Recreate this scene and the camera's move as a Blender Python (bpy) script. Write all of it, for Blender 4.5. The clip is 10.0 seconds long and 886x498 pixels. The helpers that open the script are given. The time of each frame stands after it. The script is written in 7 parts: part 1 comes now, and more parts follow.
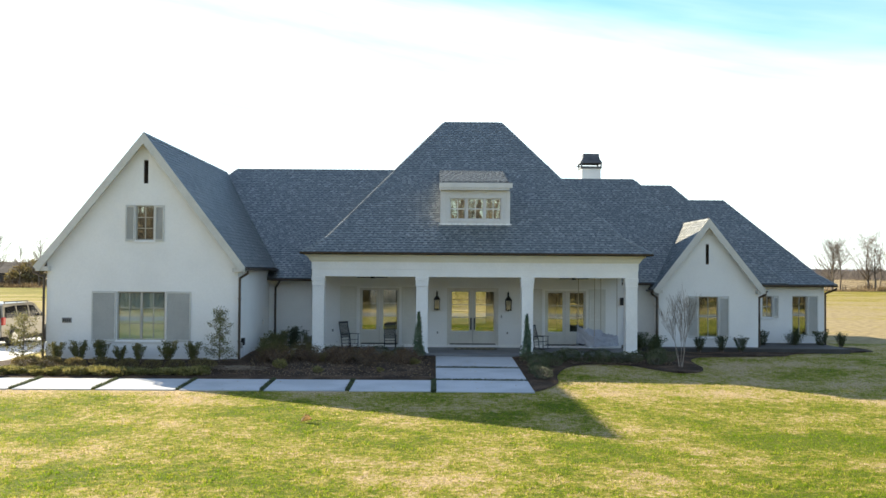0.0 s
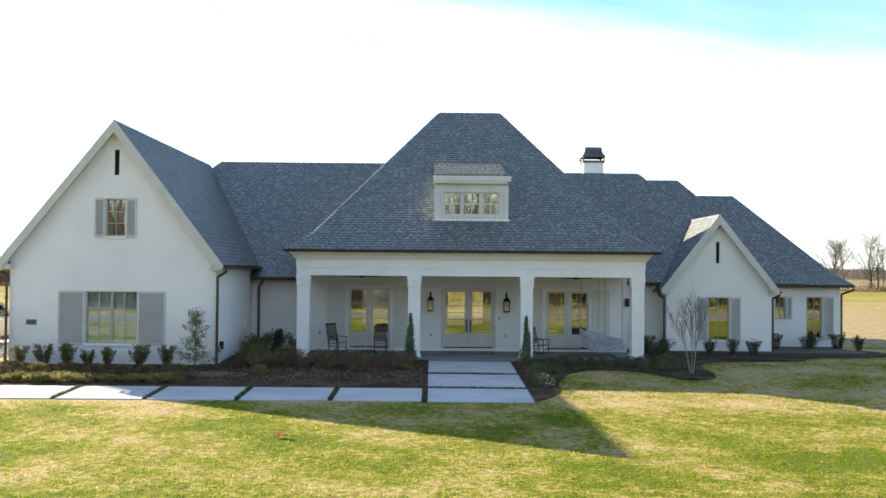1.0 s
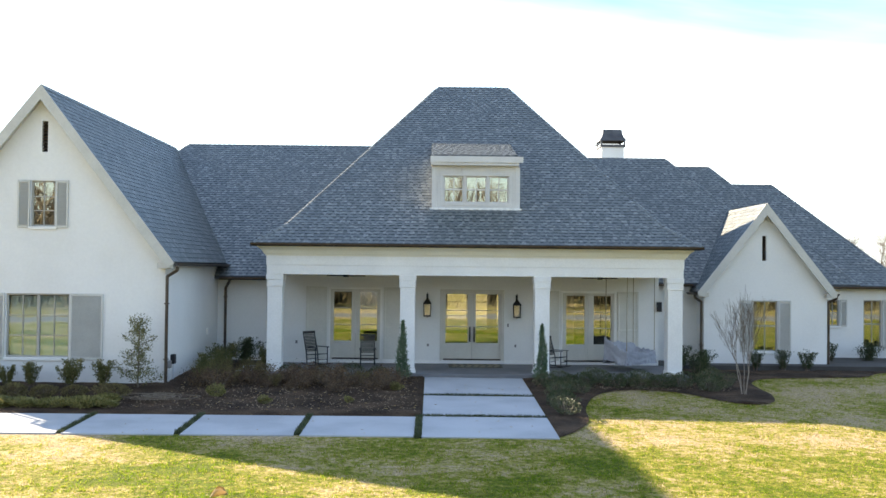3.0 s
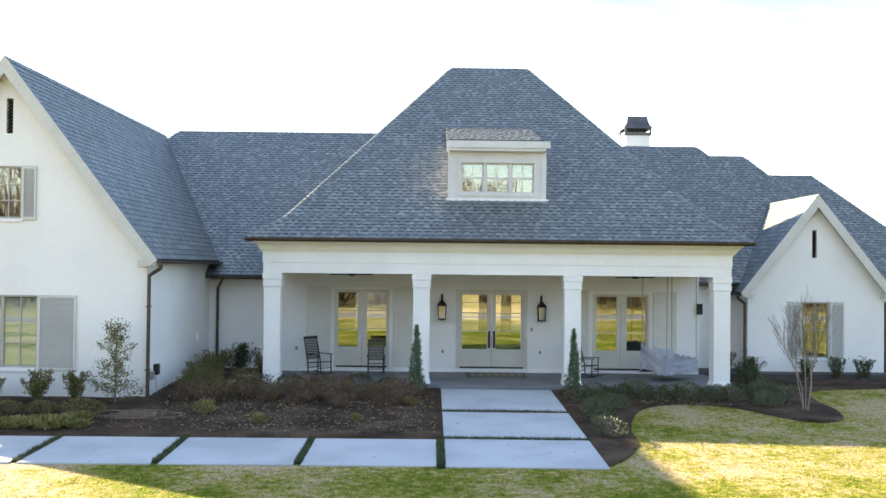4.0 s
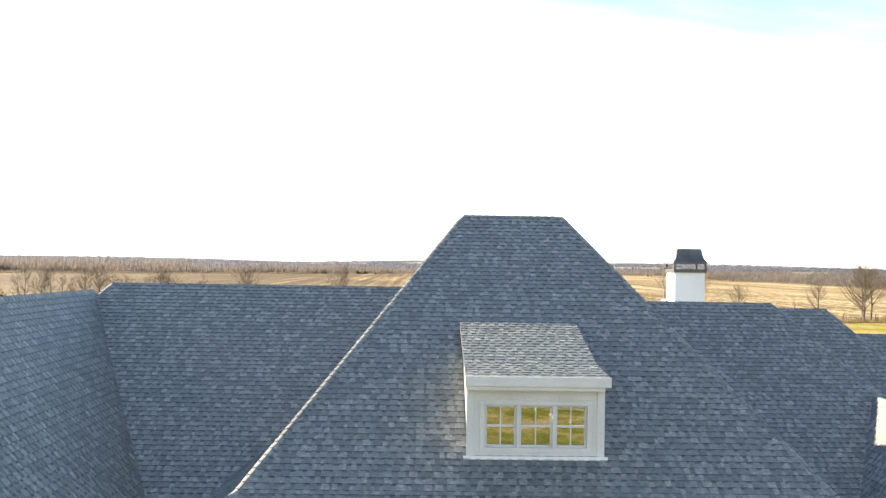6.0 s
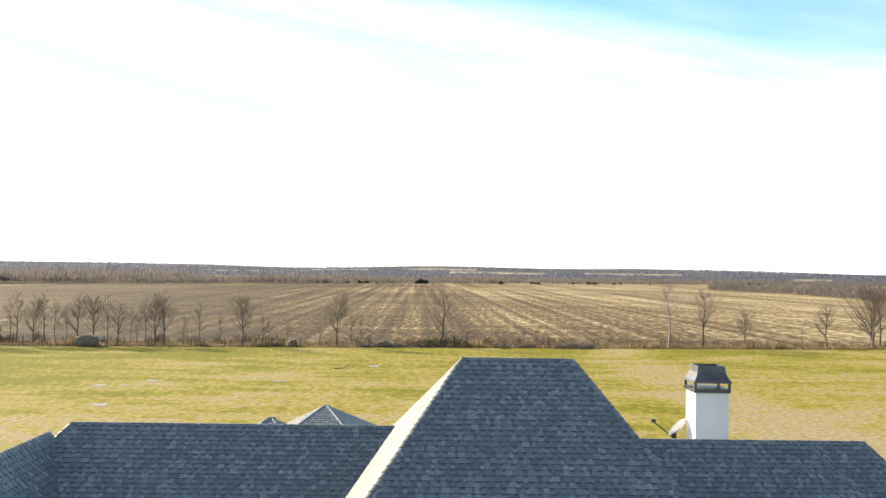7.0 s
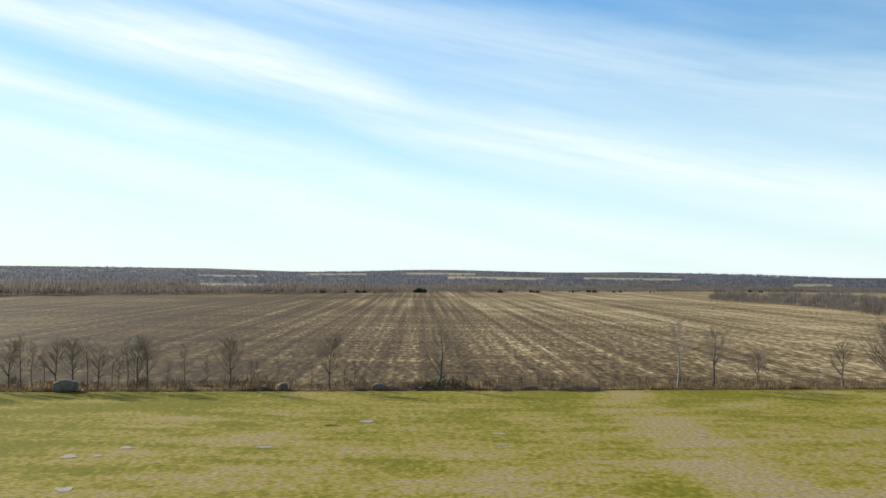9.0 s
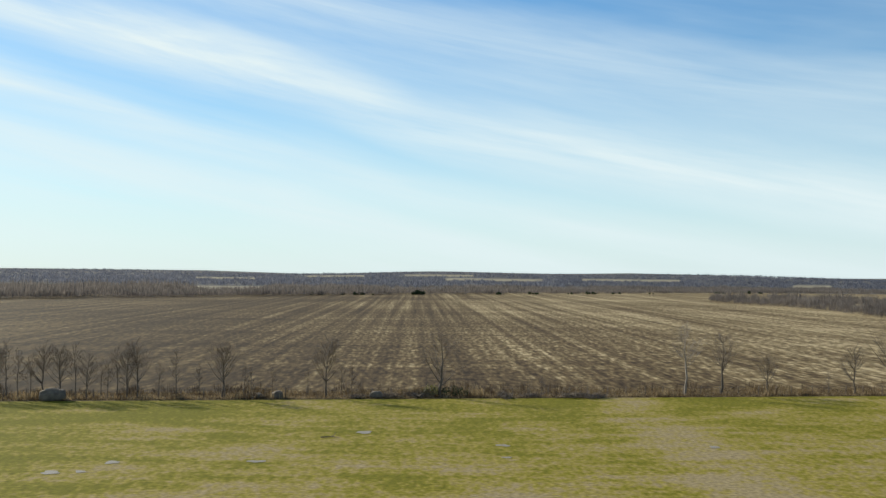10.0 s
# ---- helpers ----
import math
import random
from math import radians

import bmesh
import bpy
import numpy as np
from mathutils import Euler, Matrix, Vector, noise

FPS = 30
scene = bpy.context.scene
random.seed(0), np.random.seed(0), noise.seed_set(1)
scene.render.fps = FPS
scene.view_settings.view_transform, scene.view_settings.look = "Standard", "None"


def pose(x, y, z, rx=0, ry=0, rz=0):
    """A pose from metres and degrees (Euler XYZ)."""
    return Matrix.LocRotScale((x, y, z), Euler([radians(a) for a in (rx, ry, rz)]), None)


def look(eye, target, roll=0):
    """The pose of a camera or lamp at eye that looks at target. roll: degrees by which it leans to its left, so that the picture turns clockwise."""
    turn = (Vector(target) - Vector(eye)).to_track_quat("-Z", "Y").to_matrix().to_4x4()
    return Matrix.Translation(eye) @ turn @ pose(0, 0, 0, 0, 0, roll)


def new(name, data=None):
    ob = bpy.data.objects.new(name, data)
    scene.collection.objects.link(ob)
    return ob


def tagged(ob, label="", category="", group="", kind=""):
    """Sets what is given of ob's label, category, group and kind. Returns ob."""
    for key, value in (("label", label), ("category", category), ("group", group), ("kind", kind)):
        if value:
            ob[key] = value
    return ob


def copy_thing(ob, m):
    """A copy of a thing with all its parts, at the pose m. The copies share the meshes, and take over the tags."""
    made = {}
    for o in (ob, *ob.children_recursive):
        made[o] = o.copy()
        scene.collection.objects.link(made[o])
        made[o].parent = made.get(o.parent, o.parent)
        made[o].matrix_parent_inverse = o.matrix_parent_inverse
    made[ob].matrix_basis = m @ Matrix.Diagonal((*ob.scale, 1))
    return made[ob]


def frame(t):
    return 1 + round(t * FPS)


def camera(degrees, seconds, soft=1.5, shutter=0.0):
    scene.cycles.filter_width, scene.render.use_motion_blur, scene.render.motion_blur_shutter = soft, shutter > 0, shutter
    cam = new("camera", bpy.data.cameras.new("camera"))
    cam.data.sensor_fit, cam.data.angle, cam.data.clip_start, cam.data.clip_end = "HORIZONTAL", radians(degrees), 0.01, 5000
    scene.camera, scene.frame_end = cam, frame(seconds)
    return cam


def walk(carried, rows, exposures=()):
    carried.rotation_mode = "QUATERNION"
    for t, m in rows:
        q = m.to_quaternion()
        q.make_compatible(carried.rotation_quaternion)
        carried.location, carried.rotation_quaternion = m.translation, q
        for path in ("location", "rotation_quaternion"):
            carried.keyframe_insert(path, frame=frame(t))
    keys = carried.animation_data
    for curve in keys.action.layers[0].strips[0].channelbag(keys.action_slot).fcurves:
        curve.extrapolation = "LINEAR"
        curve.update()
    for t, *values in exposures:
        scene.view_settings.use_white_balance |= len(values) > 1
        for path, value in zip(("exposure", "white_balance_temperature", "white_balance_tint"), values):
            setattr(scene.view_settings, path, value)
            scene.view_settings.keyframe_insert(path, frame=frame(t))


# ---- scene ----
cam = camera(48.1, 10.0)
PATH = [
    (0, (-1.525, -37.758, 3.222), (-1.508, -35.759, 3.268), 0.4),
    (0.5, (-1.454, -36.569, 3.235), (-1.434, -34.569, 3.279), 0.5),
    (1, (-1.33, -35.294, 3.218), (-1.31, -33.295, 3.262), 0.5),
    (1.5, (-1.196, -33.96, 3.211), (-1.176, -31.961, 3.255), 0.5),
    (2, (-1.14, -32.56, 3.211), (-1.119, -30.561, 3.254), 0.6),
    (3.5, (-1.437, -27.791, 3.234), (-1.416, -25.792, 3.273), 0.6),
    (4, (-1.724, -26.114, 3.224), (-1.702, -24.115, 3.26), 0.6),
    (4.5, (-2.039, -24.124, 3.802), (-2.017, -22.124, 3.831), 0.6),
    (5, (-2.175, -21.909, 5.308), (-2.147, -19.91, 5.337), 0.6),
    (5.5, (-2.288, -19.901, 7.082), (-2.241, -17.902, 7.115), 0.8),
    (6, (-2.281, -18.063, 8.968), (-2.235, -16.064, 8.999), 0.9),
    (6.2, (-2.221, -17.462, 9.669), (-2.18, -15.463, 9.703), 0.9),
    (7.3, (-2.113, -13.994, 13.51), (-2.069, -11.995, 13.553), 0.9),
    (7.5, (-2.103, -13.215, 14.176), (-2.058, -11.216, 14.221), 0.9),
    (8, (-2.117, -11.283, 15.775), (-2.072, -9.284, 15.822), 0.9),
    (8.5, (-2.034, -9.377, 17.193), (-1.989, -7.378, 17.242), 0.8),
    (9, (-1.93, -7.36, 17.996), (-1.885, -5.361, 18.042), 0.8),
    (9.5, (-1.929, -5.116, 18.148), (-1.882, -3.117, 18.195), 0.7),
    (10, (-2.117, -2.647, 18.353), (-2.068, -0.648, 18.402), 0.7),
]
EXPOSURES = [(0.0, 0.60, 7000, 10), (2.0, 0.86, 7050, 12), (4.0, 1.41, 7350, 14), (4.9, 1.64, 7550, 14), (5.5, 1.45, 7700, 14), (6.2, 0.96, 7500, 13), (7.3, 0.34, 7000, 11), (8.5, -0.16, 6600, 8), (10.0, -0.60, 6350, 6)]
walk(cam, [(t, look(eye, target, roll)) for t, eye, target, roll in PATH], EXPOSURES)
SKY, CLOUD, SUN = 0.115, 11.0, 9.6

# ---- light ----
world = bpy.data.worlds.new("sky")
scene.world = world
world.use_nodes = True
SUN_AZ, SUN_EL = -48.8, 23.9


def build_sky():
    nt = world.node_tree
    nt.nodes.clear()
    out = nt.nodes.new("ShaderNodeOutputWorld")
    bg = nt.nodes.new("ShaderNodeBackground")
    sky = nt.nodes.new("ShaderNodeTexSky")
    sky.sky_type = "NISHITA"
    sky.sun_disc = False
    sky.sun_elevation = radians(SUN_EL)
    sky.sun_rotation = radians(SUN_AZ)
    sky.air_density, sky.dust_density, sky.ozone_density = 1.0, 0.15, 2.5
    def put_node(kind, **sockets):
        n = nt.nodes.new(kind)
        for k, v in sockets.items():
            n.inputs[k].default_value = v
        return n

    def calc(op, a, b, clamp=False):
        n = nt.nodes.new("ShaderNodeMath")
        n.operation, n.use_clamp = op, clamp
        for k, v in enumerate((a, b)):
            if isinstance(v, (int, float)):
                n.inputs[k].default_value = v
            else:
                nt.links.new(v, n.inputs[k])
        return n.outputs[0]

    def tones(src, stops):
        n = nt.nodes.new("ShaderNodeValToRGB")
        while len(n.color_ramp.elements) < len(stops):
            n.color_ramp.elements.new(0.5)
        for e, (p, v) in zip(n.color_ramp.elements, stops):
            e.position, e.color = p, (v, v, v, 1)
        nt.links.new(src, n.inputs[0])
        return n.outputs[0]

    tc = nt.nodes.new("ShaderNodeTexCoord")
    sep = nt.nodes.new("ShaderNodeSeparateXYZ")
    nt.links.new(tc.outputs["Generated"], sep.inputs[0])
    x, y, z = sep.outputs
    # long cirrus bands: parallel streaks that lean down to one side, warped a little and torn into fibres
    flat = calc("MAXIMUM", calc("SQRT", calc("ADD", calc("MULTIPLY", x, x), calc("MULTIPLY", y, y)), 0.0), 0.05)
    band = calc("DIVIDE", calc("ADD", z, calc("MULTIPLY", x, 0.20)), flat)
    pos = nt.nodes.new("ShaderNodeCombineXYZ")
    nt.links.new(calc("DIVIDE", x, flat), pos.inputs[0])
    nt.links.new(band, pos.inputs[1])
    nt.links.new(y, pos.inputs[2])

    def streaks(sx, sy, detail, rough, shift):
        mp = put_node("ShaderNodeMapping", Scale=(sx, sy, 0.6), Location=(shift, 0, 0))
        nt.links.new(pos.outputs[0], mp.inputs[0])
        n = put_node("ShaderNodeTexNoise", Scale=1.0, Detail=detail, Roughness=rough, Distortion=0.3)
        nt.links.new(mp.outputs[0], n.inputs["Vector"])
        return n.outputs["Fac"]

    warp = calc("MULTIPLY", calc("SUBTRACT", streaks(1.6, 3.0, 3, 0.5, 1.7), 0.5), 0.09)
    layers = tones(calc("ADD", band, warp), [(0.0, 0.35), (0.055, 0.55), (0.075, 0.25), (0.100, 0.65), (0.130, 0.15), (0.165, 0.95), (0.205, 0.28), (0.25, 0.42), (0.30, 0.10), (0.42, 0.20), (0.60, 0.10)])
    fibres = tones(streaks(2.4, 26.0, 7, 0.62, 0.3), [(0.30, 0.45), (0.70, 1.30)])
    soft = tones(streaks(1.3, 9.0, 5, 0.55, 4.1), [(0.36, 0.0), (0.70, 0.30)])
    cloud = calc("ADD", calc("MULTIPLY", layers, fibres), soft)
    haze = nt.nodes.new("ShaderNodeMapRange")
    haze.interpolation_type = "SMOOTHSTEP"
    haze.inputs["From Min"].default_value, haze.inputs["From Max"].default_value = -0.02, 0.29
    haze.inputs["To Min"].default_value, haze.inputs["To Max"].default_value = 0.80, 0.0
    nt.links.new(z, haze.inputs["Value"])
    mix = nt.nodes.new("ShaderNodeMix")
    mix.data_type = "RGBA"
    nt.links.new(calc("ADD", cloud, 0.0, True), mix.inputs["Factor"])
    low = nt.nodes.new("ShaderNodeMix")
    low.data_type = "RGBA"
    nt.links.new(haze.outputs[0], low.inputs["Factor"])
    low.inputs["B"].default_value = (CLOUD * 0.87, CLOUD * 1.0, CLOUD * 1.09, 1)
    hs = nt.nodes.new("ShaderNodeHueSaturation")
    hs.inputs["Saturation"].default_value = 1.45
    hs.inputs["Value"].default_value = 1.45
    nt.links.new(sky.outputs[0], hs.inputs["Color"])
    tint = nt.nodes.new("ShaderNodeVectorMath")
    tint.operation = "MULTIPLY"
    tint.inputs[1].default_value = (0.72, 1.02, 1.10)
    nt.links.new(hs.outputs[0], tint.inputs[0])
    nt.links.new(tint.outputs[0], low.inputs["A"])
    nt.links.new(low.outputs["Result"], mix.inputs["A"])
    mix.inputs["B"].default_value = (CLOUD * 0.97, CLOUD * 1.07, CLOUD * 1.09, 1)
    bg.inputs["Strength"].default_value = SKY
    glow = nt.nodes.new("ShaderNodeMapRange")
    glow.inputs["From Min"].default_value, glow.inputs["From Max"].default_value = -1.0, 0.9
    glow.inputs["To Min"].default_value, glow.inputs["To Max"].default_value = 0.84, 1.0
    nt.links.new(y, glow.inputs["Value"])
    dim = nt.nodes.new("ShaderNodeVectorMath")
    dim.operation = "SCALE"
    nt.links.new(mix.outputs["Result"], dim.inputs[0])
    nt.links.new(glow.outputs[0], dim.inputs["Scale"])
    nt.links.new(dim.outputs[0], bg.inputs["Color"])
    nt.links.new(bg.outputs[0], out.inputs[0])


build_sky()
lamp = bpy.data.lights.new("sun", "SUN")
lamp.energy, lamp.angle, lamp.color = SUN, radians(0.6), (1.0, 0.91, 0.74)
sun = new("sun", lamp)
sd = Vector((math.sin(radians(SUN_AZ)) * math.cos(radians(SUN_EL)), math.cos(radians(SUN_AZ)) * math.cos(radians(SUN_EL)), math.sin(radians(SUN_EL))))
sun.matrix_world = look(sd * 60, (0, 0, 0))


# ---- materials ----
def surf(name, tones, scale=3.0, rough=0.7, bump=0.0, bump_scale=40.0, metal=0.0, stretch=(1, 1, 1), fine=0.3, fine_scale=60.0,
         island=0.0, per_object=0.0, spec=0.5, detail=5.0, lo=0.35, hi=0.65, fine_free=False):
    """A surface of a few tones in broad patches, with a fine grain over it."""
    m = bpy.data.materials.new(name)
    m.use_nodes = True
    nt = m.node_tree
    b = nt.nodes["Principled BSDF"]
    tc = nt.nodes.new("ShaderNodeTexCoord")
    mp = nt.nodes.new("ShaderNodeMapping")
    mp.inputs["Scale"].default_value = stretch
    nt.links.new(tc.outputs["Object"], mp.inputs[0])
    n = nt.nodes.new("ShaderNodeTexNoise")
    n.inputs["Scale"].default_value, n.inputs["Detail"].default_value = scale, detail
    nt.links.new(mp.outputs[0], n.inputs["Vector"])
    fac = n.outputs["Fac"]
    for weight, node_type, socket in ((island, "ShaderNodeNewGeometry", "Random Per Island"), (per_object, "ShaderNodeObjectInfo", "Random")):
        if weight:
            g = nt.nodes.new(node_type)
            sub = nt.nodes.new("ShaderNodeMapRange")
            sub.inputs["To Min"].default_value, sub.inputs["To Max"].default_value = -weight, weight
            nt.links.new(g.outputs[socket], sub.inputs["Value"])
            add = nt.nodes.new("ShaderNodeMath")
            add.operation = "ADD"
            nt.links.new(fac, add.inputs[0])
            nt.links.new(sub.outputs[0], add.inputs[1])
            fac = add.outputs[0]
    ramp = nt.nodes.new("ShaderNodeValToRGB")
    cr = ramp.color_ramp
    while len(cr.elements) < len(tones):
        cr.elements.new(0.5)
    for i, c in enumerate(tones):
        cr.elements[i].position = lo + (hi - lo) * i / max(1, len(tones) - 1)
        cr.elements[i].color = (*c, 1)
    nt.links.new(fac, ramp.inputs[0])
    f = nt.nodes.new("ShaderNodeTexNoise")
    f.inputs["Scale"].default_value, f.inputs["Detail"].default_value = fine_scale, 4
    nt.links.new(tc.outputs["Object"] if fine_free else mp.outputs[0], f.inputs["Vector"])
    mr = nt.nodes.new("ShaderNodeMapRange")
    mr.inputs["From Min"].default_value, mr.inputs["From Max"].default_value = 0.3, 0.7
    mr.inputs["To Min"].default_value, mr.inputs["To Max"].default_value = 1 - fine, 1 + fine
    nt.links.new(f.outputs["Fac"], mr.inputs["Value"])
    mul = nt.nodes.new("ShaderNodeVectorMath")
    mul.operation = "SCALE"
    nt.links.new(ramp.outputs["Color"], mul.inputs[0])
    nt.links.new(mr.outputs[0], mul.inputs["Scale"])
    nt.links.new(mul.outputs[0], b.inputs["Base Color"])
    b.inputs["Roughness"].default_value, b.inputs["Metallic"].default_value = rough, metal
    b.inputs["Specular IOR Level"].default_value = spec
    if bump:
        h = nt.nodes.new("ShaderNodeTexNoise")
        h.inputs["Scale"].default_value, h.inputs["Detail"].default_value = bump_scale, 5
        nt.links.new(mp.outputs[0], h.inputs["Vector"])
        bp = nt.nodes.new("ShaderNodeBump")
        bp.inputs["Strength"].default_value, bp.inputs["Distance"].default_value = bump, 0.05
        nt.links.new(h.outputs["Fac"], bp.inputs["Height"])
        nt.links.new(bp.outputs[0], b.inputs["Normal"])
    return m


def brick_paint():
    """White painted brick: the courses show as faint relief, with thin weathering."""
    m = surf("white_painted_brick", [(0.75, 0.735, 0.705), (0.78, 0.765, 0.735), (0.80, 0.785, 0.755)], 0.7, 0.65, fine=0.02, fine_scale=14)
    nt = m.node_tree
    b = nt.nodes["Principled BSDF"]
    tc = nt.nodes.new("ShaderNodeTexCoord")
    sep = nt.nodes.new("ShaderNodeSeparateXYZ")
    nt.links.new(tc.outputs["Object"], sep.inputs[0])
    add = nt.nodes.new("ShaderNodeMath")
    nt.links.new(sep.outputs["X"], add.inputs[0])
    nt.links.new(sep.outputs["Y"], add.inputs[1])
    cb = nt.nodes.new("ShaderNodeCombineXYZ")
    nt.links.new(add.outputs[0], cb.inputs[0])
    nt.links.new(sep.outputs["Z"], cb.inputs[1])
    br = nt.nodes.new("ShaderNodeTexBrick")
    br.inputs["Scale"].default_value = 1.0
    br.inputs["Brick Width"].default_value, br.inputs["Row Height"].default_value = 0.21, 0.075
    br.inputs["Mortar Size"].default_value, br.inputs["Mortar Smooth"].default_value = 0.006, 0.4
    br.inputs["Color1"].default_value = (1, 1, 1, 1)
    br.inputs["Color2"].default_value = (0.8, 0.8, 0.8, 1)
    br.inputs["Mortar"].default_value = (0, 0, 0, 1)
    nt.links.new(cb.outputs[0], br.inputs["Vector"])
    ns = nt.nodes.new("ShaderNodeTexNoise")
    ns.inputs["Scale"].default_value = 30
    nt.links.new(cb.outputs[0], ns.inputs["Vector"])
    mx = nt.nodes.new("ShaderNodeMath")
    mx.operation = "MULTIPLY_ADD"
    mx.inputs[1].default_value = 0.12
    nt.links.new(ns.outputs["Fac"], mx.inputs[0])
    nt.links.new(br.outputs["Color"], mx.inputs[2])
    bp = nt.nodes.new("ShaderNodeBump")
    bp.inputs["Strength"].default_value, bp.inputs["Distance"].default_value = 0.16, 0.010
    nt.links.new(mx.outputs[0], bp.inputs["Height"])
    nt.links.new(bp.outputs[0], b.inputs["Normal"])
    return m


def glass_mat(name, gloss, tint=(1, 1, 1), clear=(0.72, 0.76, 0.73)):
    """Coated window glass: part mirror, part clear."""
    m = bpy.data.materials.new(name)
    m.use_nodes = True
    nt = m.node_tree
    out = nt.nodes["Material Output"]
    nt.nodes.remove(nt.nodes["Principled BSDF"])
    g = nt.nodes.new("ShaderNodeBsdfGlossy")
    g.inputs["Roughness"].default_value = 0.012
    g.inputs["Color"].default_value = (*tint, 1)
    t = nt.nodes.new("ShaderNodeBsdfTransparent")
    t.inputs["Color"].default_value = (*clear, 1)
    n = nt.nodes.new("ShaderNodeTexNoise")
    n.inputs["Scale"].default_value = 1.3
    tc = nt.nodes.new("ShaderNodeTexCoord")
    nt.links.new(tc.outputs["Object"], n.inputs["Vector"])
    bp = nt.nodes.new("ShaderNodeBump")
    bp.inputs["Strength"].default_value, bp.inputs["Distance"].default_value = 0.08, 0.01
    nt.links.new(n.outputs["Fac"], bp.inputs["Height"])
    nt.links.new(bp.outputs[0], g.inputs["Normal"])
    mix = nt.nodes.new("ShaderNodeMixShader")
    mix.inputs[0].default_value = gloss
    nt.links.new(t.outputs[0], mix.inputs[1])
    nt.links.new(g.outputs[0], mix.inputs[2])
    nt.links.new(mix.outputs[0], out.inputs[0])
    return m


M_BRICK = brick_paint()
M_TRIM = surf("cream_white_trim", [(0.82, 0.80, 0.76), (0.87, 0.85, 0.81)], 1.2, 0.5, fine=0.04, fine_scale=25)
# pale trim paint with yellow bounce from the sunlit lawn mixed into it
M_BOUNCE = surf("lawn_bounce_cream", [(0.78, 0.73, 0.58), (0.83, 0.78, 0.64)], 1.2, 0.5, fine=0.04, fine_scale=25)
M_PANEL = surf("pale_greige_panel_paint", [(0.62, 0.60, 0.54), (0.67, 0.65, 0.59)], 1.5, 0.55, fine=0.04, fine_scale=20)
M_RAKE = surf("greige_trim", [(0.52, 0.50, 0.45), (0.58, 0.56, 0.51)], 1.5, 0.55, fine=0.05, fine_scale=20)
M_SASH = surf("taupe_sash_paint", [(0.36, 0.34, 0.30), (0.41, 0.39, 0.345)], 1.5, 0.55, fine=0.05, fine_scale=20)
M_SHUT = surf("greige_shutter_paint", [(0.53, 0.52, 0.48), (0.58, 0.57, 0.53)], 1.5, 0.55, fine=0.05, fine_scale=20)
M_DOOR = surf("greige_door_paint", [(0.60, 0.57, 0.50), (0.66, 0.63, 0.56)], 1.5, 0.5, fine=0.04, fine_scale=20)
M_DORM = surf("pale_siding_paint", [(0.62, 0.60, 0.57), (0.68, 0.66, 0.63)], 1.5, 0.55, fine=0.04, fine_scale=20)
M_BRONZE = surf("bronze_metal", [(0.06, 0.045, 0.035), (0.10, 0.075, 0.055)], 2.0, 0.45, metal=0.6, fine=0.15, fine_scale=30)
M_BLACK = surf("black_iron", [(0.015, 0.015, 0.017), (0.03, 0.03, 0.032)], 4.0, 0.5, metal=0.5, fine=0.2)
M_GLASS = glass_mat("window_glass", 0.27, tint=(0.80, 0.84, 0.74), clear=(0.90, 0.90, 0.85))
M_GLASS_BLIND = glass_mat("window_glass_clear", 0.22, tint=(0.75, 0.88, 1.0), clear=(0.88, 0.92, 0.90))
M_REARGLASS = glass_mat("rear_window_glass", 0.06, clear=(0.97, 0.97, 0.95))
M_LANTERN = glass_mat("lantern_glass", 0.12, clear=(0.90, 0.88, 0.80))
SH = [(0.066, 0.077, 0.078), (0.092, 0.107, 0.108), (0.121, 0.139, 0.137), (0.165, 0.178, 0.171), (0.265, 0.279, 0.266)]
M_SHINGLE = surf("asphalt_shingle", SH, 14.0, 0.52, 0.08, 220, fine=0.2, fine_scale=120, island=0.27, lo=0.16, hi=0.92, spec=0.78)
M_SHINGLE_ONE = surf("asphalt_shingle_single", SH, 14.0, 0.52, 0.08, 220, fine=0.2, fine_scale=120, per_object=0.27, lo=0.16, hi=0.92, spec=0.78)
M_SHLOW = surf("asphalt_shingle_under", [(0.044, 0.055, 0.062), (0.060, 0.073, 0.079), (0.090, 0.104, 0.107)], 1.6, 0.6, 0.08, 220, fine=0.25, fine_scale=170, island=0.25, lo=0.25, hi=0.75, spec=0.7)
M_DECK = surf("roof_underlay", [(0.05, 0.055, 0.065), (0.08, 0.085, 0.095)], 1.5, 0.9, fine=0.2)
M_PORCH = surf("porch_concrete", [(0.15, 0.15, 0.155), (0.20, 0.20, 0.205)], 0.9, 0.7, 0.1, 60, fine=0.12, fine_scale=50)
M_SLAB = surf("pale_concrete", [(0.360, 0.370, 0.385), (0.415, 0.425, 0.440), (0.450, 0.460, 0.475)], 0.8, 0.8, 0.12, 90, fine=0.07, fine_scale=60, per_object=0.06)
M_MULCH = surf("dark_bark_mulch", [(0.033, 0.019, 0.011), (0.056, 0.034, 0.020), (0.098, 0.061, 0.037)], 1.1, 0.95, 0.9, 26, fine=0.55, fine_scale=34, spec=0.2)
M_LAWN = surf("winter_lawn", [(0.101, 0.125, 0.012), (0.166, 0.171, 0.021), (0.249, 0.218, 0.046), (0.355, 0.281, 0.116), (0.423, 0.319, 0.188)], 0.30, 0.95, 0.8, 50, fine=0.45, fine_scale=17, spec=0.1, detail=9, lo=0.30, hi=0.70)


def factor_link(m):
    """The tone ramp of a surface and what feeds it."""
    ramp = next(n for n in m.node_tree.nodes if n.bl_idname == "ShaderNodeValToRGB")
    return ramp, ramp.inputs[0].links[0].from_socket


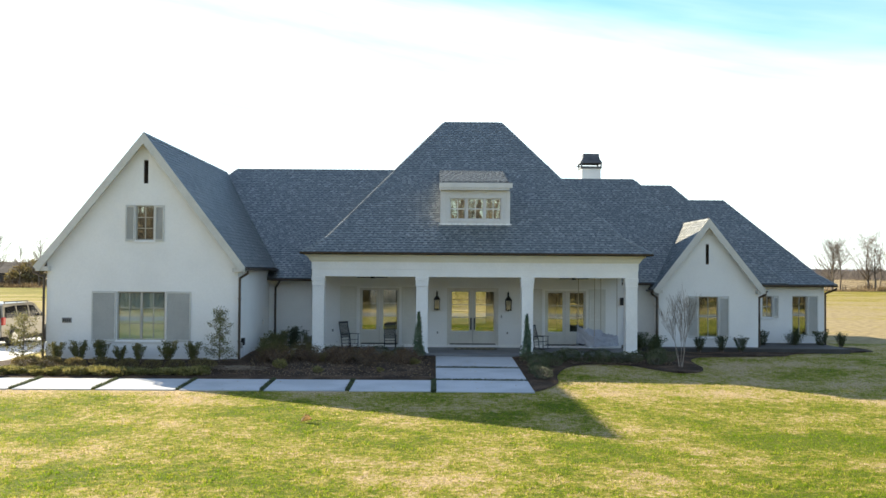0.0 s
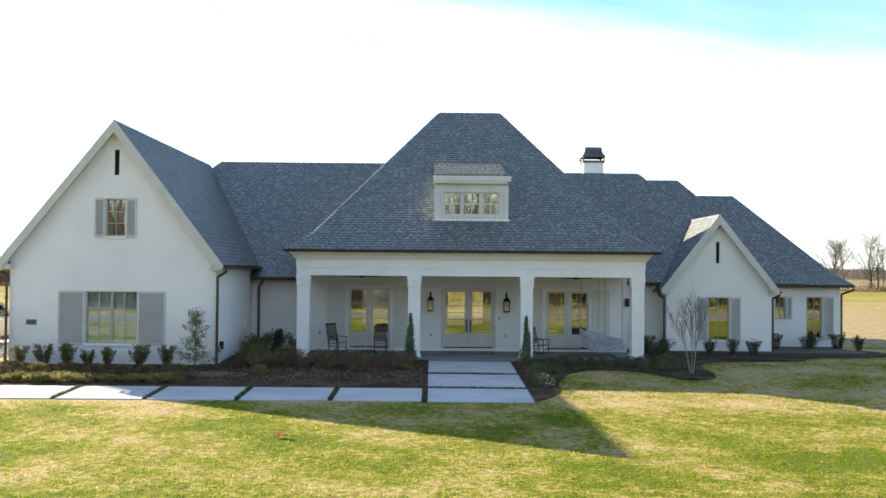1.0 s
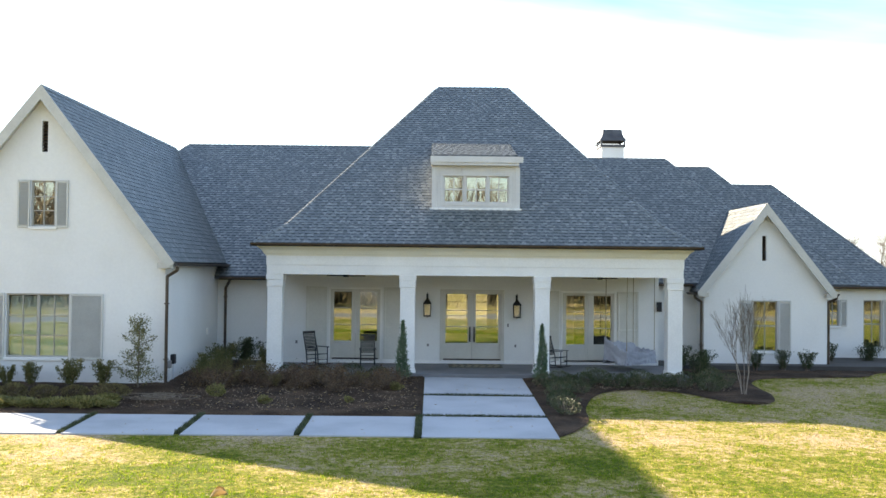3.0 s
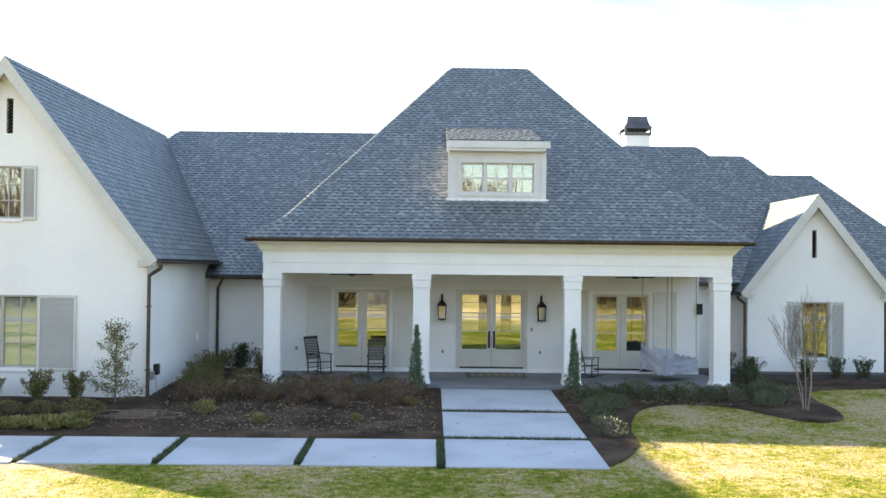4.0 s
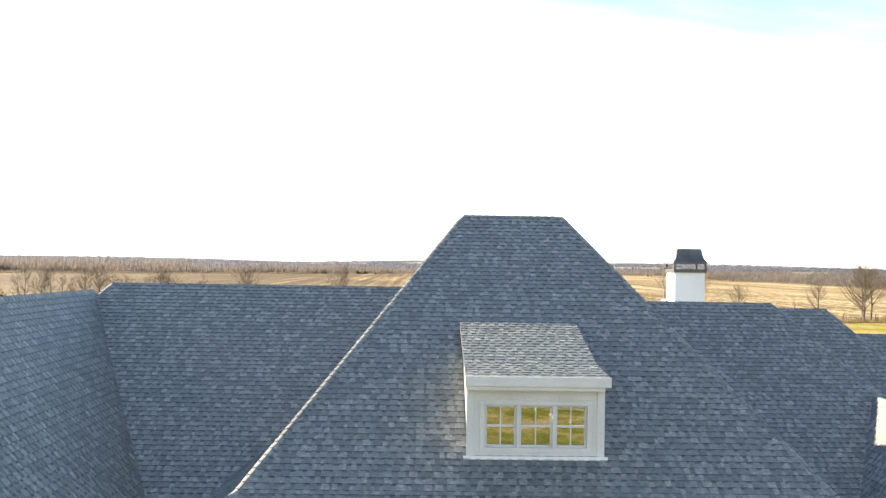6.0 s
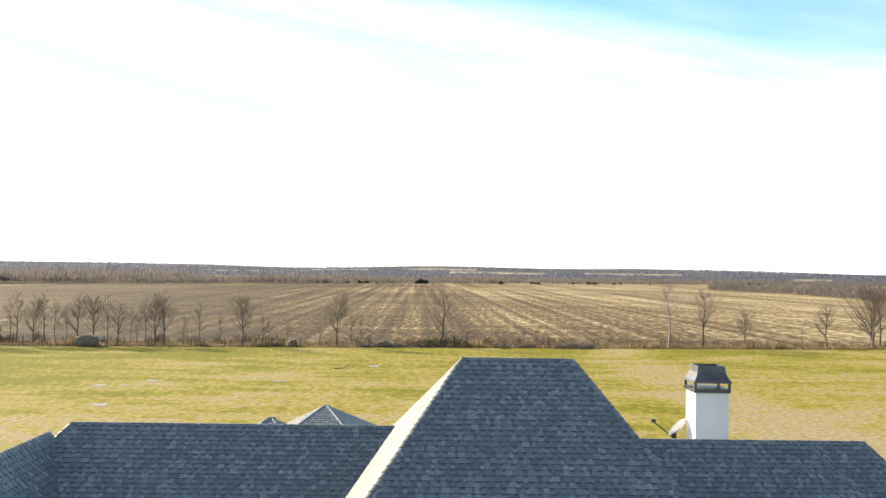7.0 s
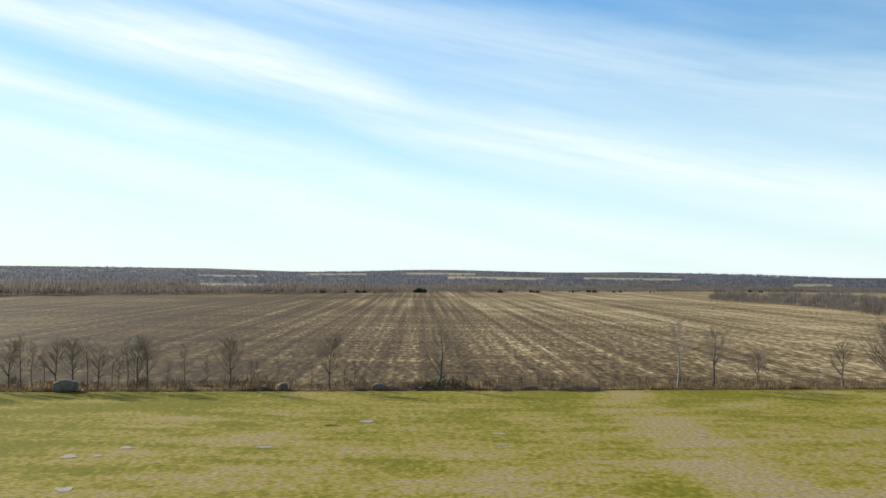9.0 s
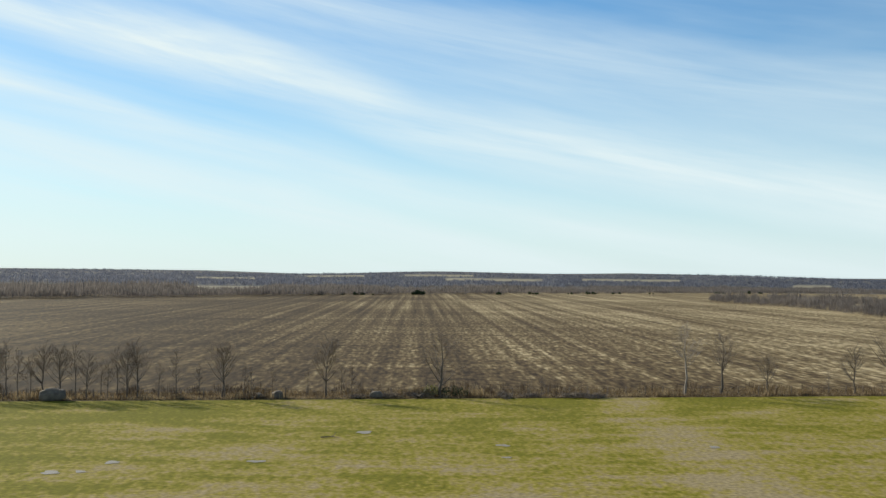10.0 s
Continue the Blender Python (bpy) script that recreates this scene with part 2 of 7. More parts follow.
def more(m, weight, scale, stretch=(1, 1, 1), detail=4.0):
    """Lays one more scale of patches over a surface's tones."""
    nt = m.node_tree
    ramp, src = factor_link(m)
    tc = nt.nodes.new("ShaderNodeTexCoord")
    mp = nt.nodes.new("ShaderNodeMapping")
    mp.inputs["Scale"].default_value = stretch
    nt.links.new(tc.outputs["Object"], mp.inputs[0])
    n = nt.nodes.new("ShaderNodeTexNoise")
    n.inputs["Scale"].default_value, n.inputs["Detail"].default_value = scale, detail
    nt.links.new(mp.outputs[0], n.inputs["Vector"])
    mr = nt.nodes.new("ShaderNodeMapRange")
    mr.clamp = False
    mr.inputs["To Min"].default_value, mr.inputs["To Max"].default_value = -weight / 2, weight / 2
    nt.links.new(n.outputs["Fac"], mr.inputs["Value"])
    add = nt.nodes.new("ShaderNodeMath")
    nt.links.new(src, add.inputs[0])
    nt.links.new(mr.outputs[0], add.inputs[1])
    nt.links.new(add.outputs[0], ramp.inputs[0])


def across_land(m, axis, stops):
    """Shifts a surface's tones by place: stops are (coordinate, shift) along one axis of the land."""
    nt = m.node_tree
    ramp, src = factor_link(m)
    tc = nt.nodes.new("ShaderNodeTexCoord")
    sep = nt.nodes.new("ShaderNodeSeparateXYZ")
    nt.links.new(tc.outputs["Object"], sep.inputs[0])
    first = nt.nodes.new("ShaderNodeMath")
    first.inputs[1].default_value = stops[0][1]
    nt.links.new(src, first.inputs[0])
    src = first.outputs[0]
    for (a, sa), (b, sb) in zip(stops, stops[1:]):
        mr = nt.nodes.new("ShaderNodeMapRange")
        mr.interpolation_type = "SMOOTHSTEP"
        mr.inputs["From Min"].default_value, mr.inputs["From Max"].default_value = a, b
        mr.inputs["To Min"].default_value, mr.inputs["To Max"].default_value = 0.0, sb - sa
        nt.links.new(sep.outputs[axis], mr.inputs["Value"])
        add = nt.nodes.new("ShaderNodeMath")
        nt.links.new(src, add.inputs[0])
        nt.links.new(mr.outputs[0], add.inputs[1])
        src = add.outputs[0]
    nt.links.new(src, ramp.inputs[0])


# rough pasture: straw and soil near the house, greener towards the fence, a worn track up the right side
M_BACKLAWN = surf("back_pasture", [(0.140, 0.130, 0.012), (0.195, 0.168, 0.020), (0.250, 0.202, 0.050), (0.262, 0.206, 0.080), (0.272, 0.214, 0.115)], 0.10, 0.95, fine=0.35, fine_scale=2.5, spec=0.06, detail=12, lo=0.24, hi=0.78, stretch=(0.8, 1.0, 1))
more(M_BACKLAWN, 0.8, 1.6, (0.55, 0.30, 1), 10)
more(M_BACKLAWN, 0.95, 2.4, (0.6, 0.45, 1), 8)
more(M_BACKLAWN, 0.9, 0.30, (0.25, 0.9, 1), 8)
more(M_BACKLAWN, 0.3, 0.035, (1, 1.5, 1), 3)
across_land(M_BACKLAWN, "Y", [(20, 0.27), (52, 0.22), (72, 0.03), (105, -0.05), (125, -0.14), (150, -0.22)])
across_land(M_BACKLAWN, "X", [(-70, -0.20), (-15, 0.0), (20, 0.0), (25, 0.22), (29, 0.22), (35, 0.04), (75, 0.10)])
# harvested field: rows running away from the house, flecked with straw
M_FIELD = surf("harvested_field", [(0.029, 0.018, 0.009), (0.060, 0.038, 0.018), (0.108, 0.073, 0.034), (0.198, 0.145, 0.072), (0.426, 0.334, 0.192)], 1.0, 0.95, fine=0.5, fine_scale=0.6, spec=0.08, detail=9, lo=0.24, hi=0.78, stretch=(1.1, 0.22, 1), fine_free=True)
more(M_FIELD, 0.75, 0.30, (1.0, 0.010, 1), 6)
more(M_FIELD, 0.30, 0.06, (1.0, 0.006, 1), 2)
more(M_FIELD, 0.35, 0.08, (0.12, 1.0, 1), 5)
more(M_FIELD, 0.40, 0.012, (1, 1, 1), 4)
across_land(M_FIELD, "X", [(-100, -0.14), (110, 0.09)])
across_land(M_FIELD, "Y", [(150, -0.05), (190, 0.02), (500, 0.05)])
M_FAR = surf("far_country", [(0.085, 0.082, 0.082), (0.115, 0.108, 0.102), (0.14, 0.13, 0.115)], 0.004, 0.95, fine=0.25, fine_scale=0.05, spec=0.1, lo=0.42, hi=0.66)
M_FARFIELD = surf("far_pale_field", [(0.216, 0.187, 0.130), (0.302, 0.266, 0.187)], 0.01, 0.95, fine=0.2, fine_scale=0.05, spec=0.1)
M_BLADE = surf("grass_blades", [(0.149, 0.230, 0.015), (0.259, 0.302, 0.028), (0.379, 0.334, 0.071), (0.547, 0.426, 0.258)], 0.30, 0.85, fine=0.1, island=0.20, spec=0.15, lo=0.30, hi=0.70, detail=9)
M_DRYGRASS = surf("dry_tall_grass", [(0.163, 0.114, 0.060), (0.250, 0.180, 0.098), (0.375, 0.288, 0.167)], 0.3, 0.9, fine=0.1, island=0.2, spec=0.15)
M_BARK = surf("grey_bark", [(0.100, 0.075, 0.055), (0.170, 0.132, 0.098), (0.240, 0.189, 0.144)], 3.0, 0.9, 0.5, 30, fine=0.25, fine_scale=20)
M_FENCEBARK = surf("brown_tree_bark", [(0.085, 0.066, 0.050), (0.150, 0.120, 0.092)], 2.0, 0.9, 0.4, 20, fine=0.2, fine_scale=15)
M_TANLEAF = surf("tan_dry_leaf", [(0.420, 0.310, 0.160), (0.540, 0.410, 0.230)], 9.0, 0.7, fine=0.12)
M_TWIG = surf("bare_twigs", [(0.230, 0.188, 0.150), (0.330, 0.275, 0.222)], 1.0, 0.9, fine=0.2, island=0.15)
M_WOODS = surf("bare_woods", [(0.135, 0.118, 0.108), (0.170, 0.148, 0.134), (0.202, 0.176, 0.156)], 0.012, 0.95, fine=0.2, fine_scale=0.15, island=0.14, spec=0.1)
# the same bare woods farther off: blue-grey distance haze put into the colour
M_HAZEWOODS = surf("hazed_bare_woods", [(0.098, 0.106, 0.138), (0.122, 0.128, 0.160), (0.150, 0.154, 0.182)], 0.006, 0.95, fine=0.2, fine_scale=0.05, island=0.14, spec=0.1)
M_BRUSH = surf("brown_brush", [(0.072, 0.046, 0.030), (0.132, 0.088, 0.055), (0.204, 0.143, 0.085)], 0.25, 0.95, fine=0.2, fine_scale=2.0, island=0.2, spec=0.1)


def let_through(m, share):
    """Thin twigs and leaves let part of the light through."""
    nt = m.node_tree
    b, out = nt.nodes["Principled BSDF"], nt.nodes["Material Output"]
    tl = nt.nodes.new("ShaderNodeBsdfTranslucent")
    nt.links.new(b.inputs["Base Color"].links[0].from_socket, tl.inputs["Color"])
    mx = nt.nodes.new("ShaderNodeMixShader")
    mx.inputs[0].default_value = share
    nt.links.new(b.outputs[0], mx.inputs[1])
    nt.links.new(tl.outputs[0], mx.inputs[2])
    nt.links.new(mx.outputs[0], out.inputs[0])


let_through(M_WOODS, 0.45)
let_through(M_HAZEWOODS, 0.6)
let_through(M_TWIG, 0.5)
let_through(M_BLADE, 0.6)
M_EVERGREEN = surf("cedar_green", [(0.025, 0.04, 0.018), (0.05, 0.07, 0.03)], 0.5, 0.9, fine=0.2, island=0.2, spec=0.2)
M_CRAPE = surf("smooth_pale_bark", [(0.240, 0.192, 0.152), (0.336, 0.288, 0.240)], 5.0, 0.7, fine=0.12)
M_LEAF = surf("dark_evergreen_leaf", [(0.035, 0.05, 0.018), (0.06, 0.08, 0.028), (0.10, 0.115, 0.045)], 2.5, 0.45, fine=0.12, island=0.22)
M_LEAFL = surf("olive_leaf", [(0.096, 0.101, 0.030), (0.156, 0.151, 0.048), (0.240, 0.213, 0.080)], 2.5, 0.5, fine=0.12, island=0.22)
M_LEAFM = surf("deep_olive_leaf", [(0.045, 0.058, 0.02), (0.075, 0.09, 0.032), (0.12, 0.125, 0.05)], 2.5, 0.5, fine=0.12, island=0.22)
M_GOLDGREEN = surf("yellow_green_leaf", [(0.143, 0.135, 0.040), (0.220, 0.200, 0.062), (0.319, 0.281, 0.100)], 2.5, 0.55, fine=0.12, island=0.22)
M_DRYLEAF = surf("olive_brown_leaf", [(0.108, 0.090, 0.040), (0.173, 0.128, 0.056), (0.245, 0.203, 0.080)], 2.5, 0.8, fine=0.12, island=0.25)
M_RUST = surf("rusty_dead_leaf", [(0.100, 0.061, 0.038), (0.177, 0.109, 0.061), (0.254, 0.171, 0.094)], 2.5, 0.8, fine=0.12, island=0.25)
M_CYP = surf("cypress_green", [(0.098, 0.161, 0.091), (0.178, 0.248, 0.138)], 2.5, 0.7, fine=0.12, island=0.2)
M_GOLDLEAF = surf("fallen_leaf", [(0.300, 0.192, 0.072), (0.504, 0.360, 0.144)], 5.0, 0.7, fine=0.15, island=0.2)
M_CHAIR = surf("dark_painted_wood", [(0.022, 0.020, 0.020), (0.04, 0.037, 0.036)], 4.0, 0.55, fine=0.2, fine_scale=30)
M_COVER = surf("grey_fabric_cover", [(0.310, 0.318, 0.353), (0.396, 0.404, 0.439)], 2.0, 0.85, 0.25, 12, fine=0.06, fine_scale=80)
M_ROPE = surf("natural_rope", [(0.30, 0.25, 0.17), (0.38, 0.32, 0.22)], 20, 0.9, fine=0.2)
M_BARNROOF = surf("weathered_barn_roof", [(0.085, 0.072, 0.062), (0.13, 0.112, 0.098)], 0.6, 0.95, fine=0.2, fine_scale=3.0, spec=0.1)
M_HEDGE = surf("dark_roadside_brush", [(0.03, 0.027, 0.018), (0.055, 0.047, 0.03), (0.085, 0.07, 0.046)], 0.2, 0.95, fine=0.2, fine_scale=2.0, island=0.2, spec=0.1)
M_LITTER = surf("dry_leaf_litter", [(0.06, 0.04, 0.028), (0.15, 0.095, 0.055), (0.30, 0.22, 0.14)], 5.0, 0.8, fine=0.15, island=0.3)
M_HOSE = surf("brown_rubber_hose", [(0.15, 0.115, 0.08), (0.22, 0.17, 0.12)], 8, 0.6, fine=0.15)
M_MAT = surf("woven_mat", [(0.085, 0.078, 0.062), (0.180, 0.155, 0.105)], 9, 0.95, 0.5, 80, fine=0.3, fine_scale=50)
# near-black: dimness of unlit rooms put into the wall colour, shared by the floor
M_DARK = surf("unlit_room_dark", [(0.05, 0.045, 0.04), (0.07, 0.065, 0.06)], 1, 0.9, fine=0.05)
M_BLIND = surf("white_blind", [(0.72, 0.72, 0.66), (0.80, 0.80, 0.74)], 2, 0.6, fine=0.03)
M_METALCAP = surf("dark_chimney_metal", [(0.075, 0.073, 0.076), (0.12, 0.116, 0.118)], 2.0, 0.38, metal=0.5, fine=0.15)
M_DISH = surf("grey_dish_metal", [(0.55, 0.55, 0.56), (0.62, 0.62, 0.63)], 2.0, 0.45, fine=0.06)
M_CARPAINT = surf("champagne_car_paint", [(0.210, 0.192, 0.154), (0.230, 0.213, 0.176)], 1.0, 0.28, metal=0.35, fine=0.04)
M_TYRE = surf("tyre_rubber", [(0.02, 0.02, 0.02), (0.035, 0.035, 0.035)], 5.0, 0.85, fine=0.2)
M_RIM = surf("alloy_rim", [(0.45, 0.45, 0.46), (0.55, 0.55, 0.56)], 5.0, 0.35, metal=0.8, fine=0.1)
M_CARGLASS = surf("dark_car_glass", [(0.012, 0.014, 0.017), (0.02, 0.022, 0.025)], 1.0, 0.08, fine=0.05, spec=0.6)
M_RED = surf("red_lens", [(0.35, 0.02, 0.015), (0.42, 0.03, 0.02)], 5.0, 0.2, fine=0.05)
M_STONE = surf("weathered_hay", [(0.125, 0.102, 0.077), (0.200, 0.163, 0.122)], 1.5, 0.95, 0.6, 12, fine=0.2)
M_PLAQUE = surf("grey_plaque", [(0.20, 0.19, 0.18), (0.26, 0.25, 0.24)], 5, 0.6, fine=0.1)
M_WATER = surf("puddle_water", [(0.215, 0.190, 0.155), (0.290, 0.260, 0.215)], 2, 0.65, fine=0.2, spec=0.25)
for m_thin in (M_LEAF, M_LEAFL, M_GOLDGREEN, M_DRYLEAF, M_RUST, M_CYP, M_DRYGRASS, M_GOLDLEAF):
    let_through(m_thin, 0.35)
for m_grass in (M_LAWN, M_BLADE):
    more(m_grass, 0.60, 1.3, (1, 1, 1), 8)
    more(m_grass, 0.80, 6.0, (1, 1, 1), 6)
    across_land(m_grass, "Y", [(-60, 0.12), (-40, 0.02), (-24, -0.06), (-13, -0.06), (-7.5, 0.07)])
    across_land(m_grass, "X", [(-9, 0.0), (14, -0.03)])


# ---- mesh helpers ----
def from_lists(name, verts, faces, mats, parent=None, label="", slots=None, kind="", smooth=False):
    me = bpy.data.meshes.new(name)
    me.from_pydata(verts, [], faces)
    for m in (mats if isinstance(mats, (list, tuple)) else [mats]):
        me.materials.append(m)
    if slots is not None:
        me.polygons.foreach_set("material_index", slots)
    if smooth:
        me.polygons.foreach_set("use_smooth", [True] * len(me.polygons))
    me.update()
    ob = new(name, me)
    ob.parent = parent
    return tagged(ob, label=label, kind=kind)


def part(name, bm, mats, parent=None, label="", kind="", bevel=0.0, smooth=False):
    if bevel:
        bmesh.ops.bevel(bm, geom=[e for e in bm.edges if len(e.link_faces) == 2 and e.calc_face_angle(0) > 0.6], offset=bevel, segments=1, affect="EDGES", clamp_overlap=True)
    bmesh.ops.recalc_face_normals(bm, faces=bm.faces)
    me = bpy.data.meshes.new(name)
    bm.to_mesh(me)
    bm.free()
    for m in (mats if isinstance(mats, (list, tuple)) else [mats]):
        me.materials.append(m)
    if smooth:
        me.polygons.foreach_set("use_smooth", [True] * len(me.polygons))
    ob = new(name, me)
    ob.parent = parent
    return tagged(ob, label=label, kind=kind)


def bx(bm, x0, x1, y0, y1, z0, z1, m=None):
    """A box between two corners; m turns it afterwards."""
    g = bmesh.ops.create_cube(bm, size=1.0)
    bmesh.ops.scale(bm, vec=(x1 - x0, y1 - y0, z1 - z0), verts=g["verts"])
    bmesh.ops.translate(bm, vec=((x0 + x1) / 2, (y0 + y1) / 2, (z0 + z1) / 2), verts=g["verts"])
    if m is not None:
        bmesh.ops.transform(bm, matrix=m, verts=g["verts"])
    return g["verts"]


def rod(bm, a, b, r0, r1=None, sides=6, caps=True):
    """A tapered rod from a to b."""
    a, b = Vector(a), Vector(b)
    d = b - a
    if d.length < 1e-6:
        return
    g = bmesh.ops.create_cone(bm, cap_ends=caps, segments=sides, radius1=r0, radius2=r0 if r1 is None else r1, depth=d.length)
    m = Matrix.Translation((a + b) / 2) @ d.to_track_quat("Z", "Y").to_matrix().to_4x4()
    bmesh.ops.transform(bm, matrix=m, verts=g["verts"])


def box_part(name, dims, mat, parent, label="", bevel=0.0):
    bm = bmesh.new()
    bx(bm, *dims)
    return part(name, bm, mat, parent, label, bevel=bevel)


def thing(name, loc=(0, 0, 0), label="", category="", group="", kind="", rz=0.0, scale=1.0):
    ob = new(name)
    ob.empty_display_size = 0.2
    ob.matrix_basis = pose(*loc, 0, 0, rz) @ Matrix.Diagonal((scale, scale, scale, 1))
    return tagged(ob, label, category, group, kind)


def holed(name, outline, holes, mapping, depth, mat, parent, label="", kind=""):
    """A wall: a flat outline with openings, given in (u, z), made solid by the vector depth."""
    bm = bmesh.new()
    edges = []
    for loop in [outline] + [[(u0, z0), (u1, z0), (u1, z1), (u0, z1)] for u0, u1, z0, z1 in holes]:
        vs = [bm.verts.new(mapping(u, z)) for u, z in loop]
        edges += [bm.edges.new((vs[i], vs[(i + 1) % len(vs)])) for i in range(len(vs))]
    bmesh.ops.triangle_fill(bm, use_beauty=True, edges=edges)
    g = bmesh.ops.extrude_face_region(bm, geom=list(bm.faces))
    bmesh.ops.translate(bm, vec=depth, verts=[e for e in g["geom"] if isinstance(e, bmesh.types.BMVert)])
    return part(name, bm, mat, parent, label, kind)


def wall_y(y, outline, holes=(), t=0.22, mat=None, label=""):
    return holed("wall", outline, holes, lambda u, z: (u, y, z), (0, t, 0), mat or M_BRICK, house, label)


def wall_x(x, y0, y1, z0, z1, t=0.22, holes=()):
    return holed("wall", [(y0, z0), (y1, z0), (y1, z1), (y0, z1)], holes, lambda u, z: (x, u, z), (t, 0, 0), M_BRICK, house)


def rect(x0, x1, z0, z1):
    return [(x0, z0), (x1, z0), (x1, z1), (x0, z1)]


# ---- ground ----
def ramp_down(v, a, b):
    return max(0.0, min(1.0, (v - a) / (b - a)))


def ground_z(x, y):
    """The lawn falls from the house towards the street and a little towards its lower end; the land behind is level, then rises far off."""
    z = -0.02 - 0.396 * ramp_down(y, 0, -12) - 0.16 * ramp_down(y, -12, -20) - 0.36 * ramp_down(y, -20, -50)
    z -= 0.08 * ramp_down(x, 0, 10) * ramp_down(y, 20, 10)
    if y > 1300:
        far = (y - 1300) / 1700
        z += 14 * min(far, 1.6) ** 1.3 * (0.8 + 0.25 * math.sin(x / 420.0) + 0.18 * math.sin(x / 163.0 + 1.3))
    return z


def bed_rise(x, y):
    """The planted beds are heaped up towards the walls of the tall gable."""
    return 0.13 * ramp_down(y, -5.0, -2.6) if x < -8.2 else 0.0


def build_ground():
    xs = [-4200, -2500, -1500, -900, -500, -300, -200, -140, -100, -70, -50, -40, -30, -20, -10, 0, 10, 20, 30, 40, 50, 70, 100, 140, 200, 300, 420, 560, 700, 900, 1200, 1500, 2000, 2500, 3200, 4200]
    ys = [-1500, -400, -150, -80, -50, -30, -20, -12, -6, -3, 0, 5, 10, 20, 30, 45, 60, 80, 100, 120, 125, 143, 170, 200, 260, 360, 500, 700, 900, 1150, 1300, 1500, 1750, 2000, 2300, 2600, 2900, 3200, 3600, 4200]
    verts = [(x, y + (0.12 * max(-140, min(140, x)) if 110 < y < 160 else 0), ground_z(x, y)) for y in ys for x in xs]
    n = len(xs)
    faces, slots = [], []
    for j in range(len(ys) - 1):
        for i in range(n - 1):
            faces.append((j * n + i, j * n + i + 1, (j + 1) * n + i + 1, (j + 1) * n + i))
            yc = ys[j]
            slots.append(0 if yc < 10 else 1 if yc < 143 else 2 if yc < 1150 else 3)
    ob = from_lists("ground", verts, faces, [M_LAWN, M_BACKLAWN, M_FIELD, M_FAR], None, "patchy green and straw winter lawn running out to fields", slots, "structure")
    return ob


ground = build_ground()

# ---- the house: root and walls ----
house = thing("house", (0, 0, 0), "white painted brick house with dark shingle hip roofs and columned porch", "house")
LWX0, LWX1, LWY, LWC = -15.25, -8.48, -2.45, -11.82
GW = [(-12.76, -11.06, 0.73, 2.45), (-12.14, -11.49, 4.27, 5.51), (-11.88, -11.72, 6.29, 7.13)]
wall_y(LWY, [(LWX0, -0.3), (LWX1, -0.3), (LWX1, 3.44), (LWC, 7.79), (LWX0, 3.50)], GW, label="tall white painted brick gable wall")
wall_x(LWX1 - 0.22, LWY + 0.22, 4.15, -0.3, 3.40)
wall_x(LWX0, LWY + 0.22, 19.0, -0.3, 3.30)
wall_y(4.15, rect(LWX1, -6.20, -0.3, 2.95))
wall_x(-6.20, 3.72, 4.15, -0.3, 3.9)
PW = 3.50
PD = [(-4.61, -2.97, 0.22, 2.53), (-0.93, 1.09, 0.22, 2.50), (3.08, 4.79, 0.20, 2.47)]
wall_y(PW, rect(-6.20, 6.27, -0.3, 3.70), PD)
wall_x(6.05, 3.72, 5.40, -0.3, 3.9)
wall_y(5.40, rect(6.27, 8.07, -0.3, 2.85))
RGX0, RGX1, RGC, RGY = 8.05, 12.29, 10.12, 4.5
wall_x(RGX0, 4.72, 5.40, -0.3, 2.85)
RW = [(9.74, 10.59, 0.52, 2.25), (10.05, 10.19, 3.62, 4.48)]
wall_y(RGY, [(RGX0, -0.3), (RGX1, -0.3), (RGX1, 2.64), (RGC, 5.28), (RGX0, 2.66)], RW, label="small white painted brick gable wall")
wall_x(RGX1 - 0.22, RGY + 0.22, 7.20, -0.3, 2.7)
FW = [(13.36, 13.82, 1.27, 2.23), (14.72, 15.40, 0.46, 2.24)]
wall_y(7.20, rect(RGX1, 16.18, -0.3, 2.70), FW)
wall_x(15.96, 7.42, 18.78, -0.3, 2.70)
REAR = [(-0.55, 0.45, 0.25, 2.35), (0.80, 1.45, 0.25, 2.35), (1.85, 2.85, 0.25, 2.35), (3.0, 4.0, 0.25, 2.35), (-5.2, -3.6, 0.25, 2.35)]
wall_y(18.78, rect(LWX0, 16.18, -0.3, 2.9), REAR)
holed("partition", rect(-15.0, 15.8, 0.12, 2.9), [(-0.9, 4.2, 0.12, 2.5), (-5.4, -3.3, 0.12, 2.5)], lambda u, z: (u, 8.6, z), (0, 0.15, 0), M_DARK, house, "added inner wall with wide openings, room dimness put into its colour")
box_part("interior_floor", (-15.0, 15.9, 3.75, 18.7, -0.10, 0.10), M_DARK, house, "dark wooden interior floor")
box_part("partition", (-13.4, -10.3, 0.6, 0.75, 0.12, 5.6), M_DARK, house, "added inner wall, room dimness put into its colour")


# ---- roofs ----
def clip(poly, a, b, c):
    """Keeps the part of a 2D polygon where a*u + b*v >= c."""
    out = []
    for i, p in enumerate(poly):
        q = poly[(i + 1) % len(poly)]
        dp, dq = a * p[0] + b * p[1] - c, a * q[0] + b * q[1] - c
        if dp >= 0:
            out.append(p)
        if (dp > 0) != (dq > 0) and abs(dp - dq) > 1e-9:
            k = dp / (dp - dq)
            out.append((p[0] + (q[0] - p[0]) * k, p[1] + (q[1] - p[1]) * k))
    return out


COURSE = 0.17
rng = random.Random(7)


